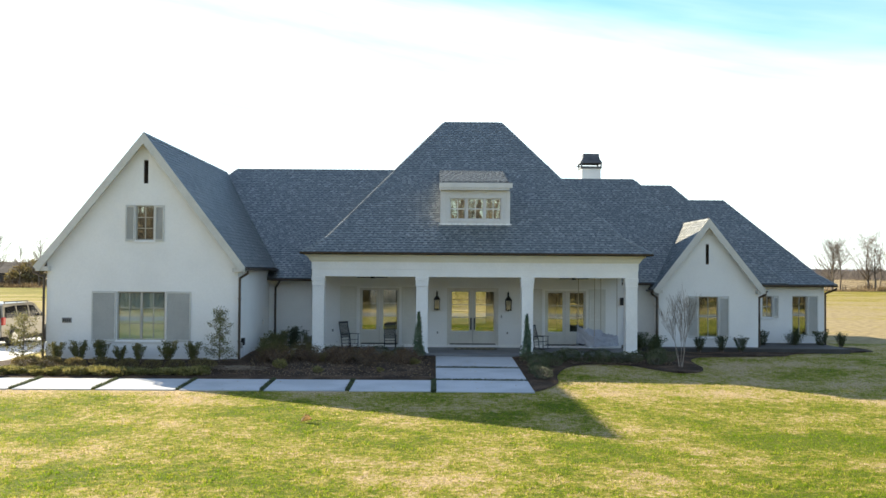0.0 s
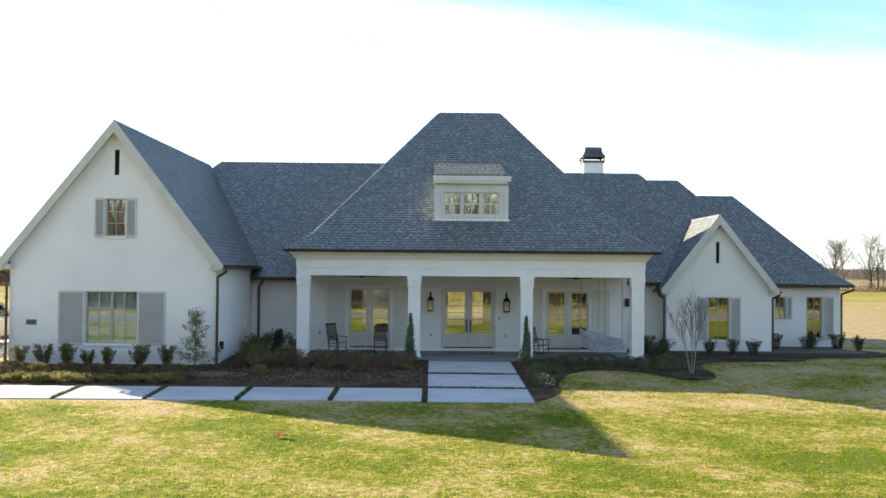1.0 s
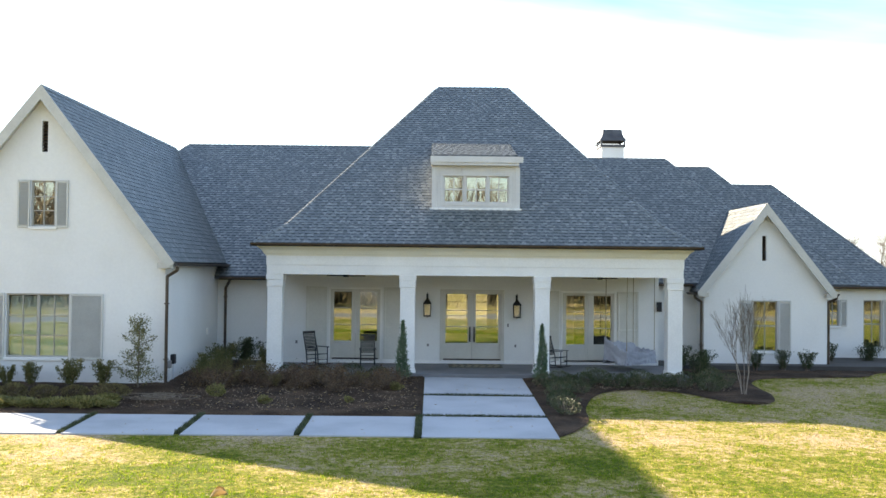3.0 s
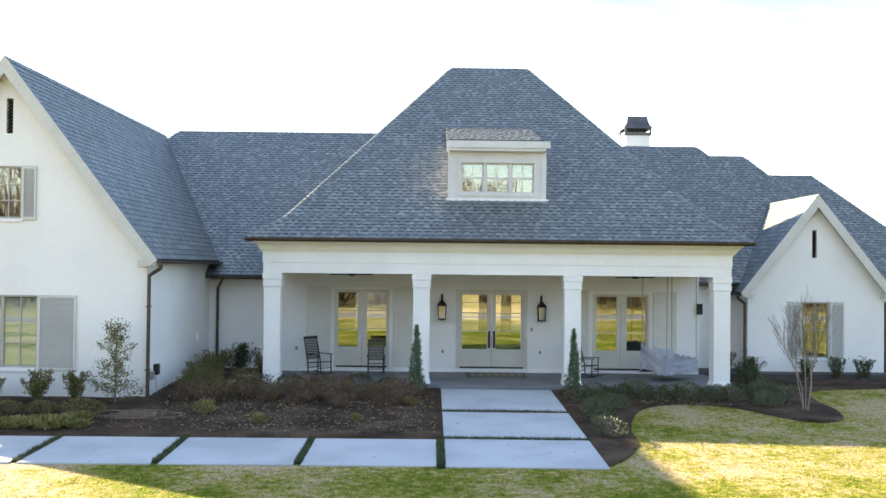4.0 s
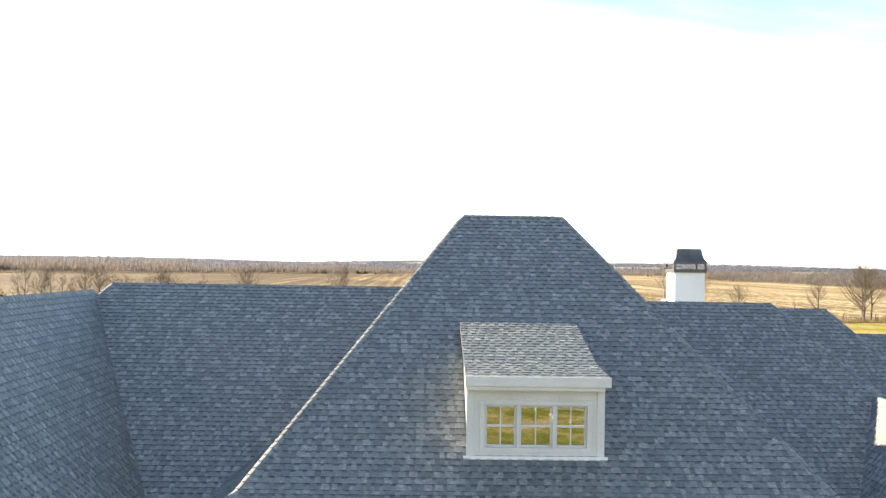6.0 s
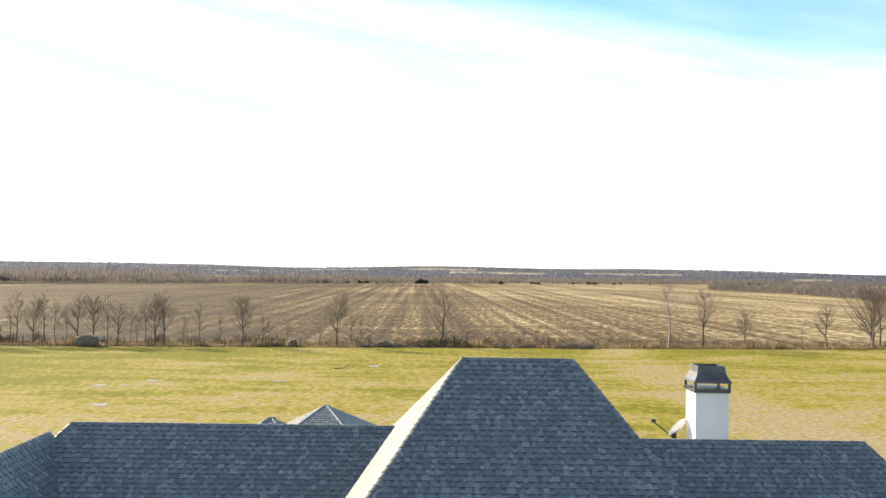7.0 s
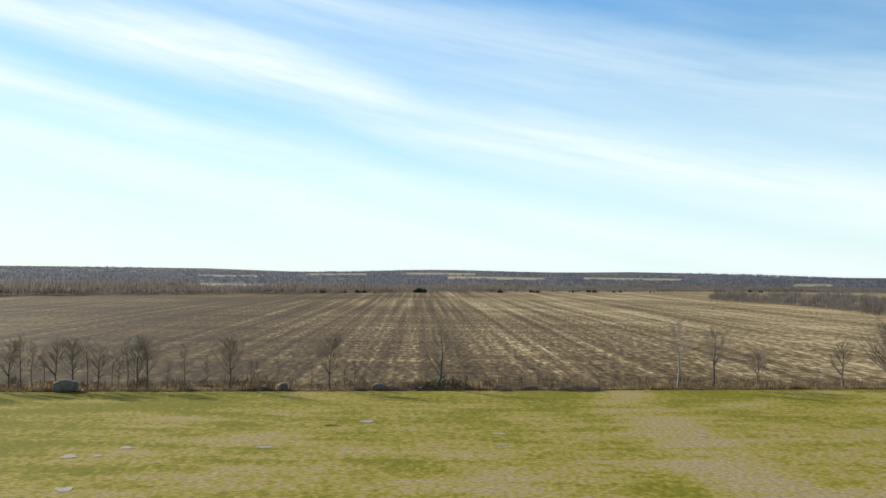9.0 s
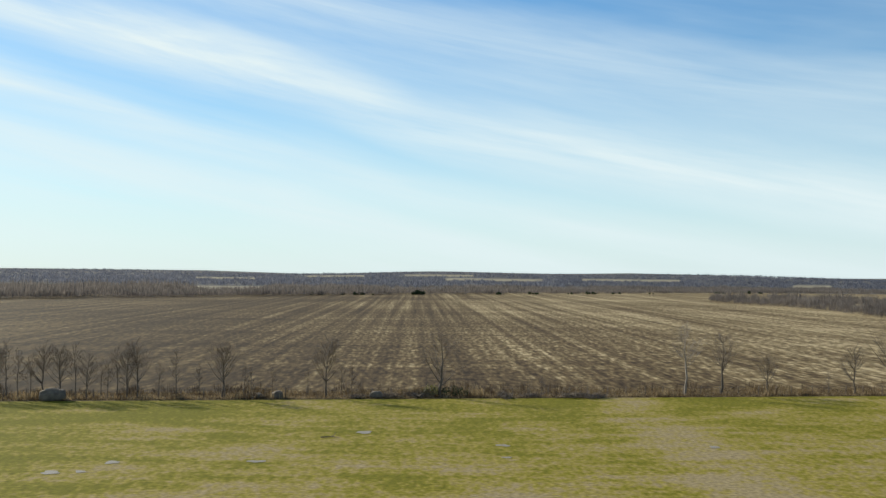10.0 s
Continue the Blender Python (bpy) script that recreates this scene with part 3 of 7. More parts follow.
def shingle_plane(poly3, parent, skip=None, label=""):
    """Covers a convex roof plane (first edge = eave) with courses of laminated shingles, each tab a wedge with its own butt edge."""
    p0 = Vector(poly3[0])
    ux = (Vector(poly3[1]) - p0).normalized()
    nrm = None
    for k in range(2, len(poly3)):
        nrm = ux.cross(Vector(poly3[k]) - p0)
        if nrm.length > 1e-4:
            break
    nrm.normalize()
    if nrm.z < 0:
        nrm = -nrm
    vx = nrm.cross(ux)
    if vx.z < 0:
        vx = -vx
    p2 = [((Vector(p) - p0).dot(ux), (Vector(p) - p0).dot(vx)) for p in poly3]
    area = sum(p2[i][0] * p2[(i + 1) % len(p2)][1] - p2[(i + 1) % len(p2)][0] * p2[i][1] for i in range(len(p2)))
    if area < 0:
        p2.reverse()
    half = []
    for i in range(len(p2)):
        (a0, b0), (a1, b1) = p2[i], p2[(i + 1) % len(p2)]
        half.append((-(b1 - b0), a1 - a0, -(b1 - b0) * a0 + (a1 - a0) * b0))
    vmax = max(p[1] for p in p2)
    verts, faces, slots = [], [], []
    for r in range(int(vmax / COURSE) + 1):
        v0, v1 = r * COURSE, (r + 1) * COURSE + 0.03
        band = p2
        band = clip(clip(band, 0, 1, v0), 0, -1, -min(v1, vmax))
        if len(band) < 3:
            continue
        u, uend = min(p[0] for p in band), max(p[0] for p in band)
        u -= rng.random() * 0.3
        high = rng.random() < 0.5
        while u < uend:
            w = rng.uniform(0.085, 0.19) if high else rng.uniform(0.055, 0.125)
            q = [(u, v0), (u + w, v0), (u + w, v1), (u, v1)]
            if skip is None or not skip(p0 + ux * (u + w / 2) + vx * (v0 + 0.08)):
                for h in half:
                    q = clip(q, *h)
                    if len(q) < 3:
                        break
                if len(q) >= 3:
                    lift = 0.015 if high else 0.005
                    base = len(verts)
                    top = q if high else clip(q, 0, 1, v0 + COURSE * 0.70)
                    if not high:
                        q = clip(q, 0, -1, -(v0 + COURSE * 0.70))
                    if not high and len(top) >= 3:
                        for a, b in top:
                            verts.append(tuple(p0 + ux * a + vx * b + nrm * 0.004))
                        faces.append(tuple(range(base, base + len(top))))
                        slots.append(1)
                        base = len(verts)
                    if len(q) < 3:
                        u += w
                        high = not high
                        continue
                    for a, b in q:
                        k = (b - v0) / (v1 - v0)
                        verts.append(tuple(p0 + ux * a + vx * b + nrm * (lift * (1 - k) + 0.003)))
                    faces.append(tuple(range(base, base + len(q))))
                    slots.append(0)
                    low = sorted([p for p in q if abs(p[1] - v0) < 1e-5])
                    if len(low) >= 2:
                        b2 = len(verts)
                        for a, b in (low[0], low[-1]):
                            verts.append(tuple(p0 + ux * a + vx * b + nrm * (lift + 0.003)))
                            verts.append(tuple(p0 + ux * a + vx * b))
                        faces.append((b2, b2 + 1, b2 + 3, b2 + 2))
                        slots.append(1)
            u += w
            high = not high
    return from_lists("shingles", verts, faces, [M_SHINGLE, M_SHLOW], parent, label, slots, "stuff")


def caps_along(parent, a, b, w=0.095, step=0.2, mat=None):
    """A run of overlapping cap shingles along a ridge or hip."""
    a, b = Vector(a), Vector(b)
    d = b - a
    n = max(1, int(d.length / step))
    d.normalize()
    side = d.cross(Vector((0, 0, 1))).normalized()
    up = side.cross(d)
    drop = 0.125 if abs(d.z) < 0.05 else 0.06
    verts, faces = [], []
    for i in range(n):
        s0, s1 = i * step, (i + 1) * step + 0.05
        o = len(verts)
        for s, h in ((s0, 0.040), (s1, 0.022)):
            c = a + d * s
            for k, dz in ((-1, -drop), (-0.3, -0.15 * drop), (0.3, -0.15 * drop), (1, -drop)):
                verts.append(tuple(c + side * (w * k) + up * (h + dz)))
        for k in range(3):
            faces.append((o + k, o + k + 1, o + 5 + k, o + 4 + k))
        c = a + d * s0
        verts.extend([tuple(c + side * (w * k) + up * (0.02 - drop)) for k in (-1, 1)])
        faces.append((o, o + 1, o + 2, o + 3, o + 9, o + 8))
    return from_lists("ridge_cap", verts, faces, M_SHINGLE, parent, "", None, "stuff")


def hip_roof(name, ex, ey, ez, rx, ry, rz, kz=None, kx=None, ky=None, skip=None, label="", sides="flrb", deck=0.10):
    """A hip roof on an eave rectangle ex, ey at height ez, with a level ridge rx at ry, rz; optionally it flares below the ring kx, ky, kz."""
    rings = [[(ex[0], ey[0], ez), (ex[1], ey[0], ez), (ex[1], ey[1], ez), (ex[0], ey[1], ez)]]
    if kz:
        rings.append([(kx[0], ky[0], kz), (kx[1], ky[0], kz), (kx[1], ky[1], kz), (kx[0], ky[1], kz)])
    a, b = (rx[0], ry, rz), (rx[1], ry, rz)
    bm = bmesh.new()
    low = [bm.verts.new((x, y, z - deck)) for x, y, z in rings[0]]
    vr = [[bm.verts.new(p) for p in ring] for ring in rings]
    va, vb = bm.verts.new(a), bm.verts.new(b)
    bm.faces.new(list(reversed(low)))
    prev = low
    for ring in vr:
        for i in range(4):
            bm.faces.new((prev[i], prev[(i + 1) % 4], ring[(i + 1) % 4], ring[i]))
        prev = ring
    t = vr[-1]
    bm.faces.new((t[0], t[1], vb, va))
    bm.faces.new((t[1], t[2], vb))
    bm.faces.new((t[2], t[3], va, vb))
    bm.faces.new((t[3], t[0], va))
    roof = part(name, bm, M_DECK, house, label)
    top = rings[-1]
    planes = {"f": [top[0], top[1], b, a], "r": [top[1], top[2], b], "b": [top[2], top[3], a, b], "l": [top[3], top[0], a]}
    for key in sides:
        shingle_plane(planes[key], roof, skip if key == "f" else None)
    if kz:
        e, k = rings
        for key, i, j in (("f", 0, 1), ("r", 1, 2), ("b", 2, 3), ("l", 3, 0)):
            if key in sides:
                shingle_plane([e[i], e[j], k[j], k[i]], roof)
    caps_along(roof, a, b)
    for i, end in ((0, a), (1, b)) + (((2, b), (3, a)) if "b" in sides else ()):
        caps_along(roof, top[i], end)
        if kz:
            caps_along(roof, rings[0][i], top[i])
    return roof


PICK = [(-2.20, -1.45), (1.65, 2.40)]


def picked(p):
    return 5.12 < p.z < 6.75 and any(a < p.x < b for a, b in PICK)


def gable_roof(name, xc, zr, xl, xr, ze, y0, y1, label="", thick=0.14):
    """Two roof slabs over a gable; the ridge runs back from y0 to y1."""
    roof = None
    for sgn, xe in ((-1, xl), (1, xr)):
        d = Vector((xe - xc, 0, ze - zr)).normalized()
        n = Vector((-d.z, 0, d.x)) * (1 if sgn > 0 else -1)
        if n.z < 0:
            n = -n
        bm = bmesh.new()
        q = [(xc, zr), (xe, ze), (xe - n.x * thick, ze - n.z * thick), (xc, zr - thick / max(0.3, n.z))]
        f0 = [bm.verts.new((x, y0, z)) for x, z in q]
        f1 = [bm.verts.new((x, y1, z)) for x, z in q]
        bm.faces.new(f0)
        bm.faces.new(list(reversed(f1)))
        for i in range(4):
            bm.faces.new((f0[i], f0[(i + 1) % 4], f1[(i + 1) % 4], f1[i]))
        slab = part(name, bm, M_DECK, house, label)
        eave = [(xe, y0, ze), (xe, y1, ze)]
        shingle_plane([*eave, (xc, y1, zr), (xc, y0, zr)], slab)
        # rake board on the front edge
        bm = bmesh.new()
        w = 0.24
        q = [(xc, zr + 0.02), (xe + d.x * 0.05, ze + d.z * 0.05 + 0.01), (xe + d.x * 0.05 - n.x * w, ze + d.z * 0.05 - n.z * w), (xc, zr - w / max(0.3, n.z))]
        f0 = [bm.verts.new((x, y0 - 0.045, z)) for x, z in q]
        f1 = [bm.verts.new((x, y0 - 0.004, z)) for x, z in q]
        bm.faces.new(f0)
        bm.faces.new(list(reversed(f1)))
        for i in range(4):
            bm.faces.new((f0[i], f0[(i + 1) % 4], f1[(i + 1) % 4], f1[i]))
        part("rake_board", bm, M_RAKE, slab, "greige rake board")
        # boxed soffit behind the rake, down to the wall
        bm = bmesh.new()
        q = [(xc, zr - thick / n.z - 0.004), (xe - n.x * (thick + 0.004), ze - n.z * (thick + 0.004)), (xe - n.x * (thick + 0.03), ze - n.z * (thick + 0.03)), (xc, zr - thick / n.z - 0.04)]
        f0 = [bm.verts.new((x, y0, z)) for x, z in q]
        f1 = [bm.verts.new((x, y0 + 0.36, z)) for x, z in q]
        bm.faces.new(f0)
        bm.faces.new(list(reversed(f1)))
        for i in range(4):
            bm.faces.new((f0[i], f0[(i + 1) % 4], f1[(i + 1) % 4], f1[i]))
        part("soffit", bm, M_RAKE, slab)
        roof = slab
    caps_along(roof, (xc, y0, zr), (xc, y1, zr))
    return roof


gable_roof("roof", LWC, 8.06, -15.60, -8.20, 3.34, LWY - 0.28, 11.35, "steep dark shingle gable roof slope")
gable_roof("roof", RGC, 5.56, 7.78, 12.52, 2.54, RGY - 0.26, 9.6, "small steep shingle gable roof slope")
hip_roof("roof", (-15.6, 0.0), (3.58, 19.6), 2.92, (-11.35, 0.0), 11.6, 8.27, label="long dark shingle hip roof", sides="fl")
center_roof = hip_roof("roof", (-6.62, 6.80), (0.15, 18.35), 3.96, (-1.10, 1.60), 9.25, 10.33, 4.60, (-5.69, 5.86), (1.08, 17.4), skip=picked,
                       label="tall shingle hip roof over the porch", sides="flr")
hip_roof("roof", (0.0, 12.45), (5.02, 19.0), 2.82, (0.0, 8.43), 12.0, 7.94, label="dark shingle hip roof", sides="frb")
hip_roof("roof", (2.0, 14.35), (6.72, 19.6), 2.80, (2.0, 10.6), 13.2, 7.74, label="dark shingle hip roof", sides="frb")
hip_roof("roof", (4.0, 16.60), (6.85, 19.2), 2.76, (4.0, 13.25), 13.0, 6.98, 3.25, (4.0, 16.03), (7.75, 18.2), label="dark shingle hip roof, lower end", sides="frb")
# rear wings, seen over the ridge
hip_roof("roof", (-11.4, -1.9), (22.0, 39.0), 3.0, (-6.45, -6.35), 30.5, 6.2, label="rear shingle hip roof", sides="flr")
hip_roof("roof", (-12.9, -4.4), (20.6, 33.0), 3.2, (-8.35, -8.25), 26.5, 6.22, label="lower rear shingle hip roof", sides="flr")
wall_y(21.0, rect(-12.8, -3.0, -0.3, 2.95))
wall_x(-12.8, 21.22, 38.4, -0.3, 2.95)
wall_x(-3.2, 19.0, 38.4, -0.3, 2.95)
wall_y(38.4, rect(-12.8, -3.0, -0.3, 2.95))

# single shingles beside the dormer, each one a piece of its own
PIECE_W = [0.09, 0.12, 0.15, 0.19]


def shingle_mesh(w, lift, mat):
    me = bpy.data.meshes.new("shingle")
    h = COURSE + 0.03
    me.from_pydata([(0, 0, lift + 0.003), (w, 0, lift + 0.003), (w, h, 0.003), (0, h, 0.003), (0, 0, 0), (w, 0, 0), (w, h, 0), (0, h, 0)], [],
                   [(0, 1, 2, 3), (4, 5, 1, 0), (5, 6, 2, 1), (7, 4, 0, 3)])
    me.materials.append(mat)
    if lift < 0.015:
        me.clear_geometry()
        k = COURSE * 0.7
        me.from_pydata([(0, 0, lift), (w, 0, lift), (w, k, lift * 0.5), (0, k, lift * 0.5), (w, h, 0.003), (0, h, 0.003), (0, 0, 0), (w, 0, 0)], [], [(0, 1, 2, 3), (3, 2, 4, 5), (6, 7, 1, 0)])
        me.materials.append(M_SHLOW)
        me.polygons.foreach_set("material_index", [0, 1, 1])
    return me


PIECES = [(w, shingle_mesh(w, 0.0155, M_SHINGLE_ONE), shingle_mesh(w * 0.66, 0.006, M_SHINGLE_ONE)) for w in PIECE_W]
fa, fb = Vector((0, 1.08, 4.60)), Vector((0, 9.25, 10.33))
slope_ang = math.atan2(fb.z - fa.z, fb.y - fa.y)
pr = random.Random(3)
for x0, x1 in PICK:
    r = 0
    while True:
        v = r * COURSE
        p = fa + (fb - fa).normalized() * (v + 0.08)
        r += 1
        if p.z <= 5.12:
            continue
        if p.z >= 6.75:
            break
        q = fa + (fb - fa).normalized() * v + Vector((0, -0.0012, 0.0016))
        u, high = x0 - 0.10, True
        while u < x1 + 0.08:
            w, mh, ml = pr.choice(PIECES)
            ob = new("shingle", mh if high else ml)
            ob.matrix_basis = pose(u, q.y, q.z, math.degrees(slope_ang), 0, 0)
            ob.parent = center_roof
            u += w if high else w * 0.66
            high = not high

# ---- porch ----
def column(x, y):
    bm = bmesh.new()
    bx(bm, x - 0.225, x + 0.225, y - 0.225, y + 0.225, 0.14, 2.70)
    c = part("column", bm, M_TRIM, house, "square white painted porch column", bevel=0.012)
    bm = bmesh.new()
    bx(bm, x - 0.262, x + 0.262, y - 0.262, y + 0.262, 2.86, 3.02)
    bx(bm, x - 0.244, x + 0.244, y - 0.244, y + 0.244, 2.70, 2.86)
    bx(bm, x - 0.252, x + 0.252, y - 0.252, y + 0.252, 2.655, 2.70)
    part("capital", bm, M_TRIM, c, bevel=0.008)
    bm = bmesh.new()
    bx(bm, x - 0.265, x + 0.265, y - 0.265, y + 0.265, -0.08, 0.12)
    bx(bm, x - 0.245, x + 0.245, y - 0.245, y + 0.245, 0.12, 0.20)
    part("base", bm, M_TRIM, c, bevel=0.008)


for cx in (-5.99, -1.995, 2.07, 6.09):
    column(cx, 0.73)
bm = bmesh.new()
bx(bm, -6.235, 6.335, 0.485, 0.95, 3.02, 3.64)
bx(bm, -6.215, -5.76, 0.95, PW, 3.02, 3.64)
bx(bm, 5.86, 6.315, 0.95, PW, 3.02, 3.64)
part("porch_beam", bm, M_TRIM, house, "deep white painted porch beam", bevel=0.006)
bm = bmesh.new()
bx(bm, -6.25, 6.35, 0.465, 0.484, 3.30, 3.62)
part("frieze_board", bm, M_TRIM, house, "flat white frieze board", bevel=0.004)


def crown():
    """A cove-and-step crown moulding that runs round three sides of the porch under the eave."""
    prof = [(0.0, 3.58), (0.025, 3.58), (0.03, 3.62), (0.07, 3.64), (0.085, 3.68), (0.125, 3.75), (0.19, 3.805), (0.235, 3.825), (0.24, 3.872), (0.0, 3.872)]
    bm = bmesh.new()
    rings = []
    for o, z in prof:
        x0, x1, y0 = -6.25 - o, 6.35 + o, 0.464 - o
        rings.append([bm.verts.new(p) for p in ((x0, 4.6, z), (x0, y0, z), (x1, y0, z), (x1, 5.6, z))])
    for r0, r1 in zip(rings, rings[1:]):
        for i in range(3):
            bm.faces.new((r0[i], r0[i + 1], r1[i + 1], r1[i]))
    part("cornice", bm, M_BOUNCE, house, "coved white crown moulding under the eave")
    box_part("soffit", (-6.55, 6.70, 0.18, 0.9, 3.874, 3.90), M_BOUNCE, house)


crown()
box_part("porch_ceiling", (-6.2, 6.3, 0.90, PW + 0.02, 3.30, 3.36), M_BOUNCE, house, "pale cream porch ceiling with lawn bounce in its paint colour")
box_part("porch_floor", (-6.35, 6.45, 0.18, PW + 0.01, -0.3, 0.10), M_PORCH, house, "smooth grey concrete porch floor", bevel=0.01)
for a, b in ((-6.18, -4.70), (-2.88, -1.0), (1.16, 2.99), (4.88, 6.25)):
    box_part("baseboard", (a, b, PW - 0.03, PW - 0.002, 0.10, 0.22), M_TRIM, house)


# ---- gutters and downspouts ----
def gutter(a, b, out_vec, parent=house):
    """A half-round bronze gutter from a to b, hung on the side out_vec."""
    a, b, o = Vector(a), Vector(b), Vector(out_vec)
    bm = bmesh.new()
    prof = [(0, 0.0), (0.0, -0.05), (0.025, -0.08), (0.085, -0.08), (0.12, -0.045), (0.125, 0.0), (0.11, 0.0), (0.10, -0.04), (0.08, -0.065), (0.035, -0.065), (0.015, -0.045), (0.015, 0.0)]
    r0 = [bm.verts.new(a + o * p + Vector((0, 0, z))) for p, z in prof]
    r1 = [bm.verts.new(b + o * p + Vector((0, 0, z))) for p, z in prof]
    for i in range(len(prof)):
        bm.faces.new((r0[i], r0[(i + 1) % len(prof)], r1[(i + 1) % len(prof)], r1[i]))
    bm.faces.new(r0)
    bm.faces.new(list(reversed(r1)))
    part("gutter", bm, M_BRONZE, parent, "dark bronze gutter")


gutter((-6.66, 0.14, 3.95), (6.84, 0.14, 3.95), (0, -1, 0))
gutter((-8.20, LWY - 0.2, 3.31), (-8.20, 4.1, 3.31), (1, 0, 0))
gutter((-15.60, LWY - 0.2, 3.31), (-15.60, 12.0, 3.31), (-1, 0, 0))
gutter((-8.3, 3.57, 2.88), (-6.35, 3.57, 2.88), (0, -1, 0))
gutter((6.4, 5.01, 2.79), (7.80, 5.01, 2.79), (0, -1, 0))
gutter((12.55, 6.84, 2.73), (16.62, 6.84, 2.73), (0, -1, 0))
gutter((7.78, RGY - 0.2, 2.51), (7.78, 5.3, 2.51), (-1, 0, 0))
gutter((12.52, RGY - 0.2, 2.51), (12.52, 6.9, 2.51), (1, 0, 0))


def downspout(pts, r=0.045):
    bm = bmesh.new()
    for a, b in zip(pts, pts[1:]):
        rod(bm, a, b, r, r, 8)
    for p in pts[1:-1]:
        g = bmesh.ops.create_icosphere(bm, subdivisions=1, radius=r)
        bmesh.ops.translate(bm, vec=p, verts=g["verts"])
    for z in (0.7, 2.2):
        p = pts[-2]
        if z < p[2]:
            bx(bm, p[0] - 0.06, p[0] + 0.06, p[1] - 0.055, p[1] + 0.055, z, z + 0.03)
    part("downspout", bm, M_BRONZE, house, "dark bronze downspout")


downspout([(-8.13, LWY - 0.12, 3.22), (-8.13, LWY - 0.12, 3.12), (-8.41, LWY - 0.09, 2.95), (-8.41, LWY - 0.09, -0.05)])
downspout([(-7.95, 3.50, 2.80), (-8.02, 3.65, 2.70), (-8.20, 4.06, 2.52), (-8.20, 4.06, -0.05)])
downspout([(-15.68, LWY - 0.12, 3.22), (-15.68, LWY - 0.12, 3.12), (-15.33, LWY - 0.06, 2.95), (-15.33, LWY - 0.06, -0.05)])
downspout([(7.72, RGY - 0.1, 2.43), (7.72, RGY - 0.1, 2.35), (7.97, RGY + 0.02, 2.19), (7.97, RGY + 0.02, -0.1)])
downspout([(12.58, RGY - 0.1, 2.43), (12.58, RGY - 0.1, 2.35), (12.36, RGY + 0.05, 2.22), (12.36, RGY + 0.05, -0.1)])
downspout([(16.57, 6.79, 2.62), (16.57, 6.79, 2.55), (16.25, 7.25, 2.36), (16.25, 7.25, -0.1)])


# ---- windows, shutters, doors ----
def sash_window(x0, x1, z0, z1, y, cols, rows, split=0, mat=M_RAKE, label="", sill=True, lap=0.05, parent=house, glass=M_GLASS):
    """A window set in an opening of the wall whose face is at y: a frame with glazing bars, one pane behind each, and a sill."""
    bm = bmesh.new()
    f = 0.045
    d0, d1 = y + 0.05, y + 0.12
    bx(bm, x0, x0 + f, d0, d1, z0, z1)
    bx(bm, x1 - f, x1, d0, d1, z0, z1)
    bx(bm, x0 + f, x1 - f, d0, d1, z0, z0 + f)
    bx(bm, x0 + f, x1 - f, d0, d1, z1 - f, z1)
    n = max(1, split)
    gx = (x1 - x0 - 2 * f) / n
    for k in range(1, n):
        xm = x0 + f + k * gx
        bx(bm, xm - 0.04, xm + 0.04, d0 - 0.005, d1, z0 + f, z1 - f)
    win = part("window", bm, mat, parent, label, bevel=0.006)
    for k in range(n):
        a, b = x0 + f + k * gx + (0.04 if k else 0), x0 + f + (k + 1) * gx - (0.04 if k < n - 1 else 0)
        bm = bmesh.new()
        for i in range(1, cols):
            xm = a + (b - a) * i / cols
            bx(bm, xm - 0.013, xm + 0.013, d0 + 0.012, d1 - 0.012, z0 + f, z1 - f)
        for j in range(1, rows):
            zm = z0 + f + (z1 - z0 - 2 * f) * j / rows
            w = 0.022 if rows % 2 == 0 and j == rows // 2 else 0.013
            bx(bm, a, b, d0 + 0.010, d1 - 0.010, zm - w, zm + w)
        if cols > 1 or rows > 1:
            part("glazing_grid", bm, mat, win)
        pn = box_part("pane", (a, b, y + 0.083, y + 0.089, z0 + f, z1 - f), glass, win)
        pn.visible_shadow = False
    if sill:
        bm = bmesh.new()
        bx(bm, x0 - lap, x1 + lap, y - 0.05, y + 0.05, z0 - 0.09, z0 - 0.002)
        part("window_sill", bm, M_BRICK, win, bevel=0.008)
    return win


def shutter(x0, x1, z0, z1, y, parent=house, label="greige louvred shutter", mat=M_SHUT, pitch=0.034):
    """A louvred shutter fixed flat on the wall."""
    bm = bmesh.new()
    s = 0.05
    a, b = y - 0.045, y - 0.004
    bx(bm, x0, x0 + s, a, b, z0, z1)
    bx(bm, x1 - s, x1, a, b, z0, z1)
    for z in (z0, z1 - s * 1.4):
        bx(bm, x0 + s, x1 - s, a, b, z, z + s * 1.4)
    zm = (z0 + z1) / 2
    mid = z1 - z0 > 1.5 and pitch > 0.05
    if mid:
        bx(bm, x0 + s, x1 - s, a, b, zm - 0.035, zm + 0.035)
    sh = part("shutter", bm, mat, parent, label, bevel=0.005)
    bm = bmesh.new()
    z = z0 + s * 1.4 + 0.015
    while z < z1 - s * 1.4 - 0.03:
        if not (mid and abs(z + 0.015 - zm) < 0.055):
            bx(bm, x0 + s, x1 - s, -0.022, 0.022, -0.004, 0.004, Matrix.Translation((0, y - 0.022, z + 0.015)) @ pose(0, 0, 0, 38))
        z += pitch
    part("louvres", bm, mat, sh, kind="stuff")
    return sh


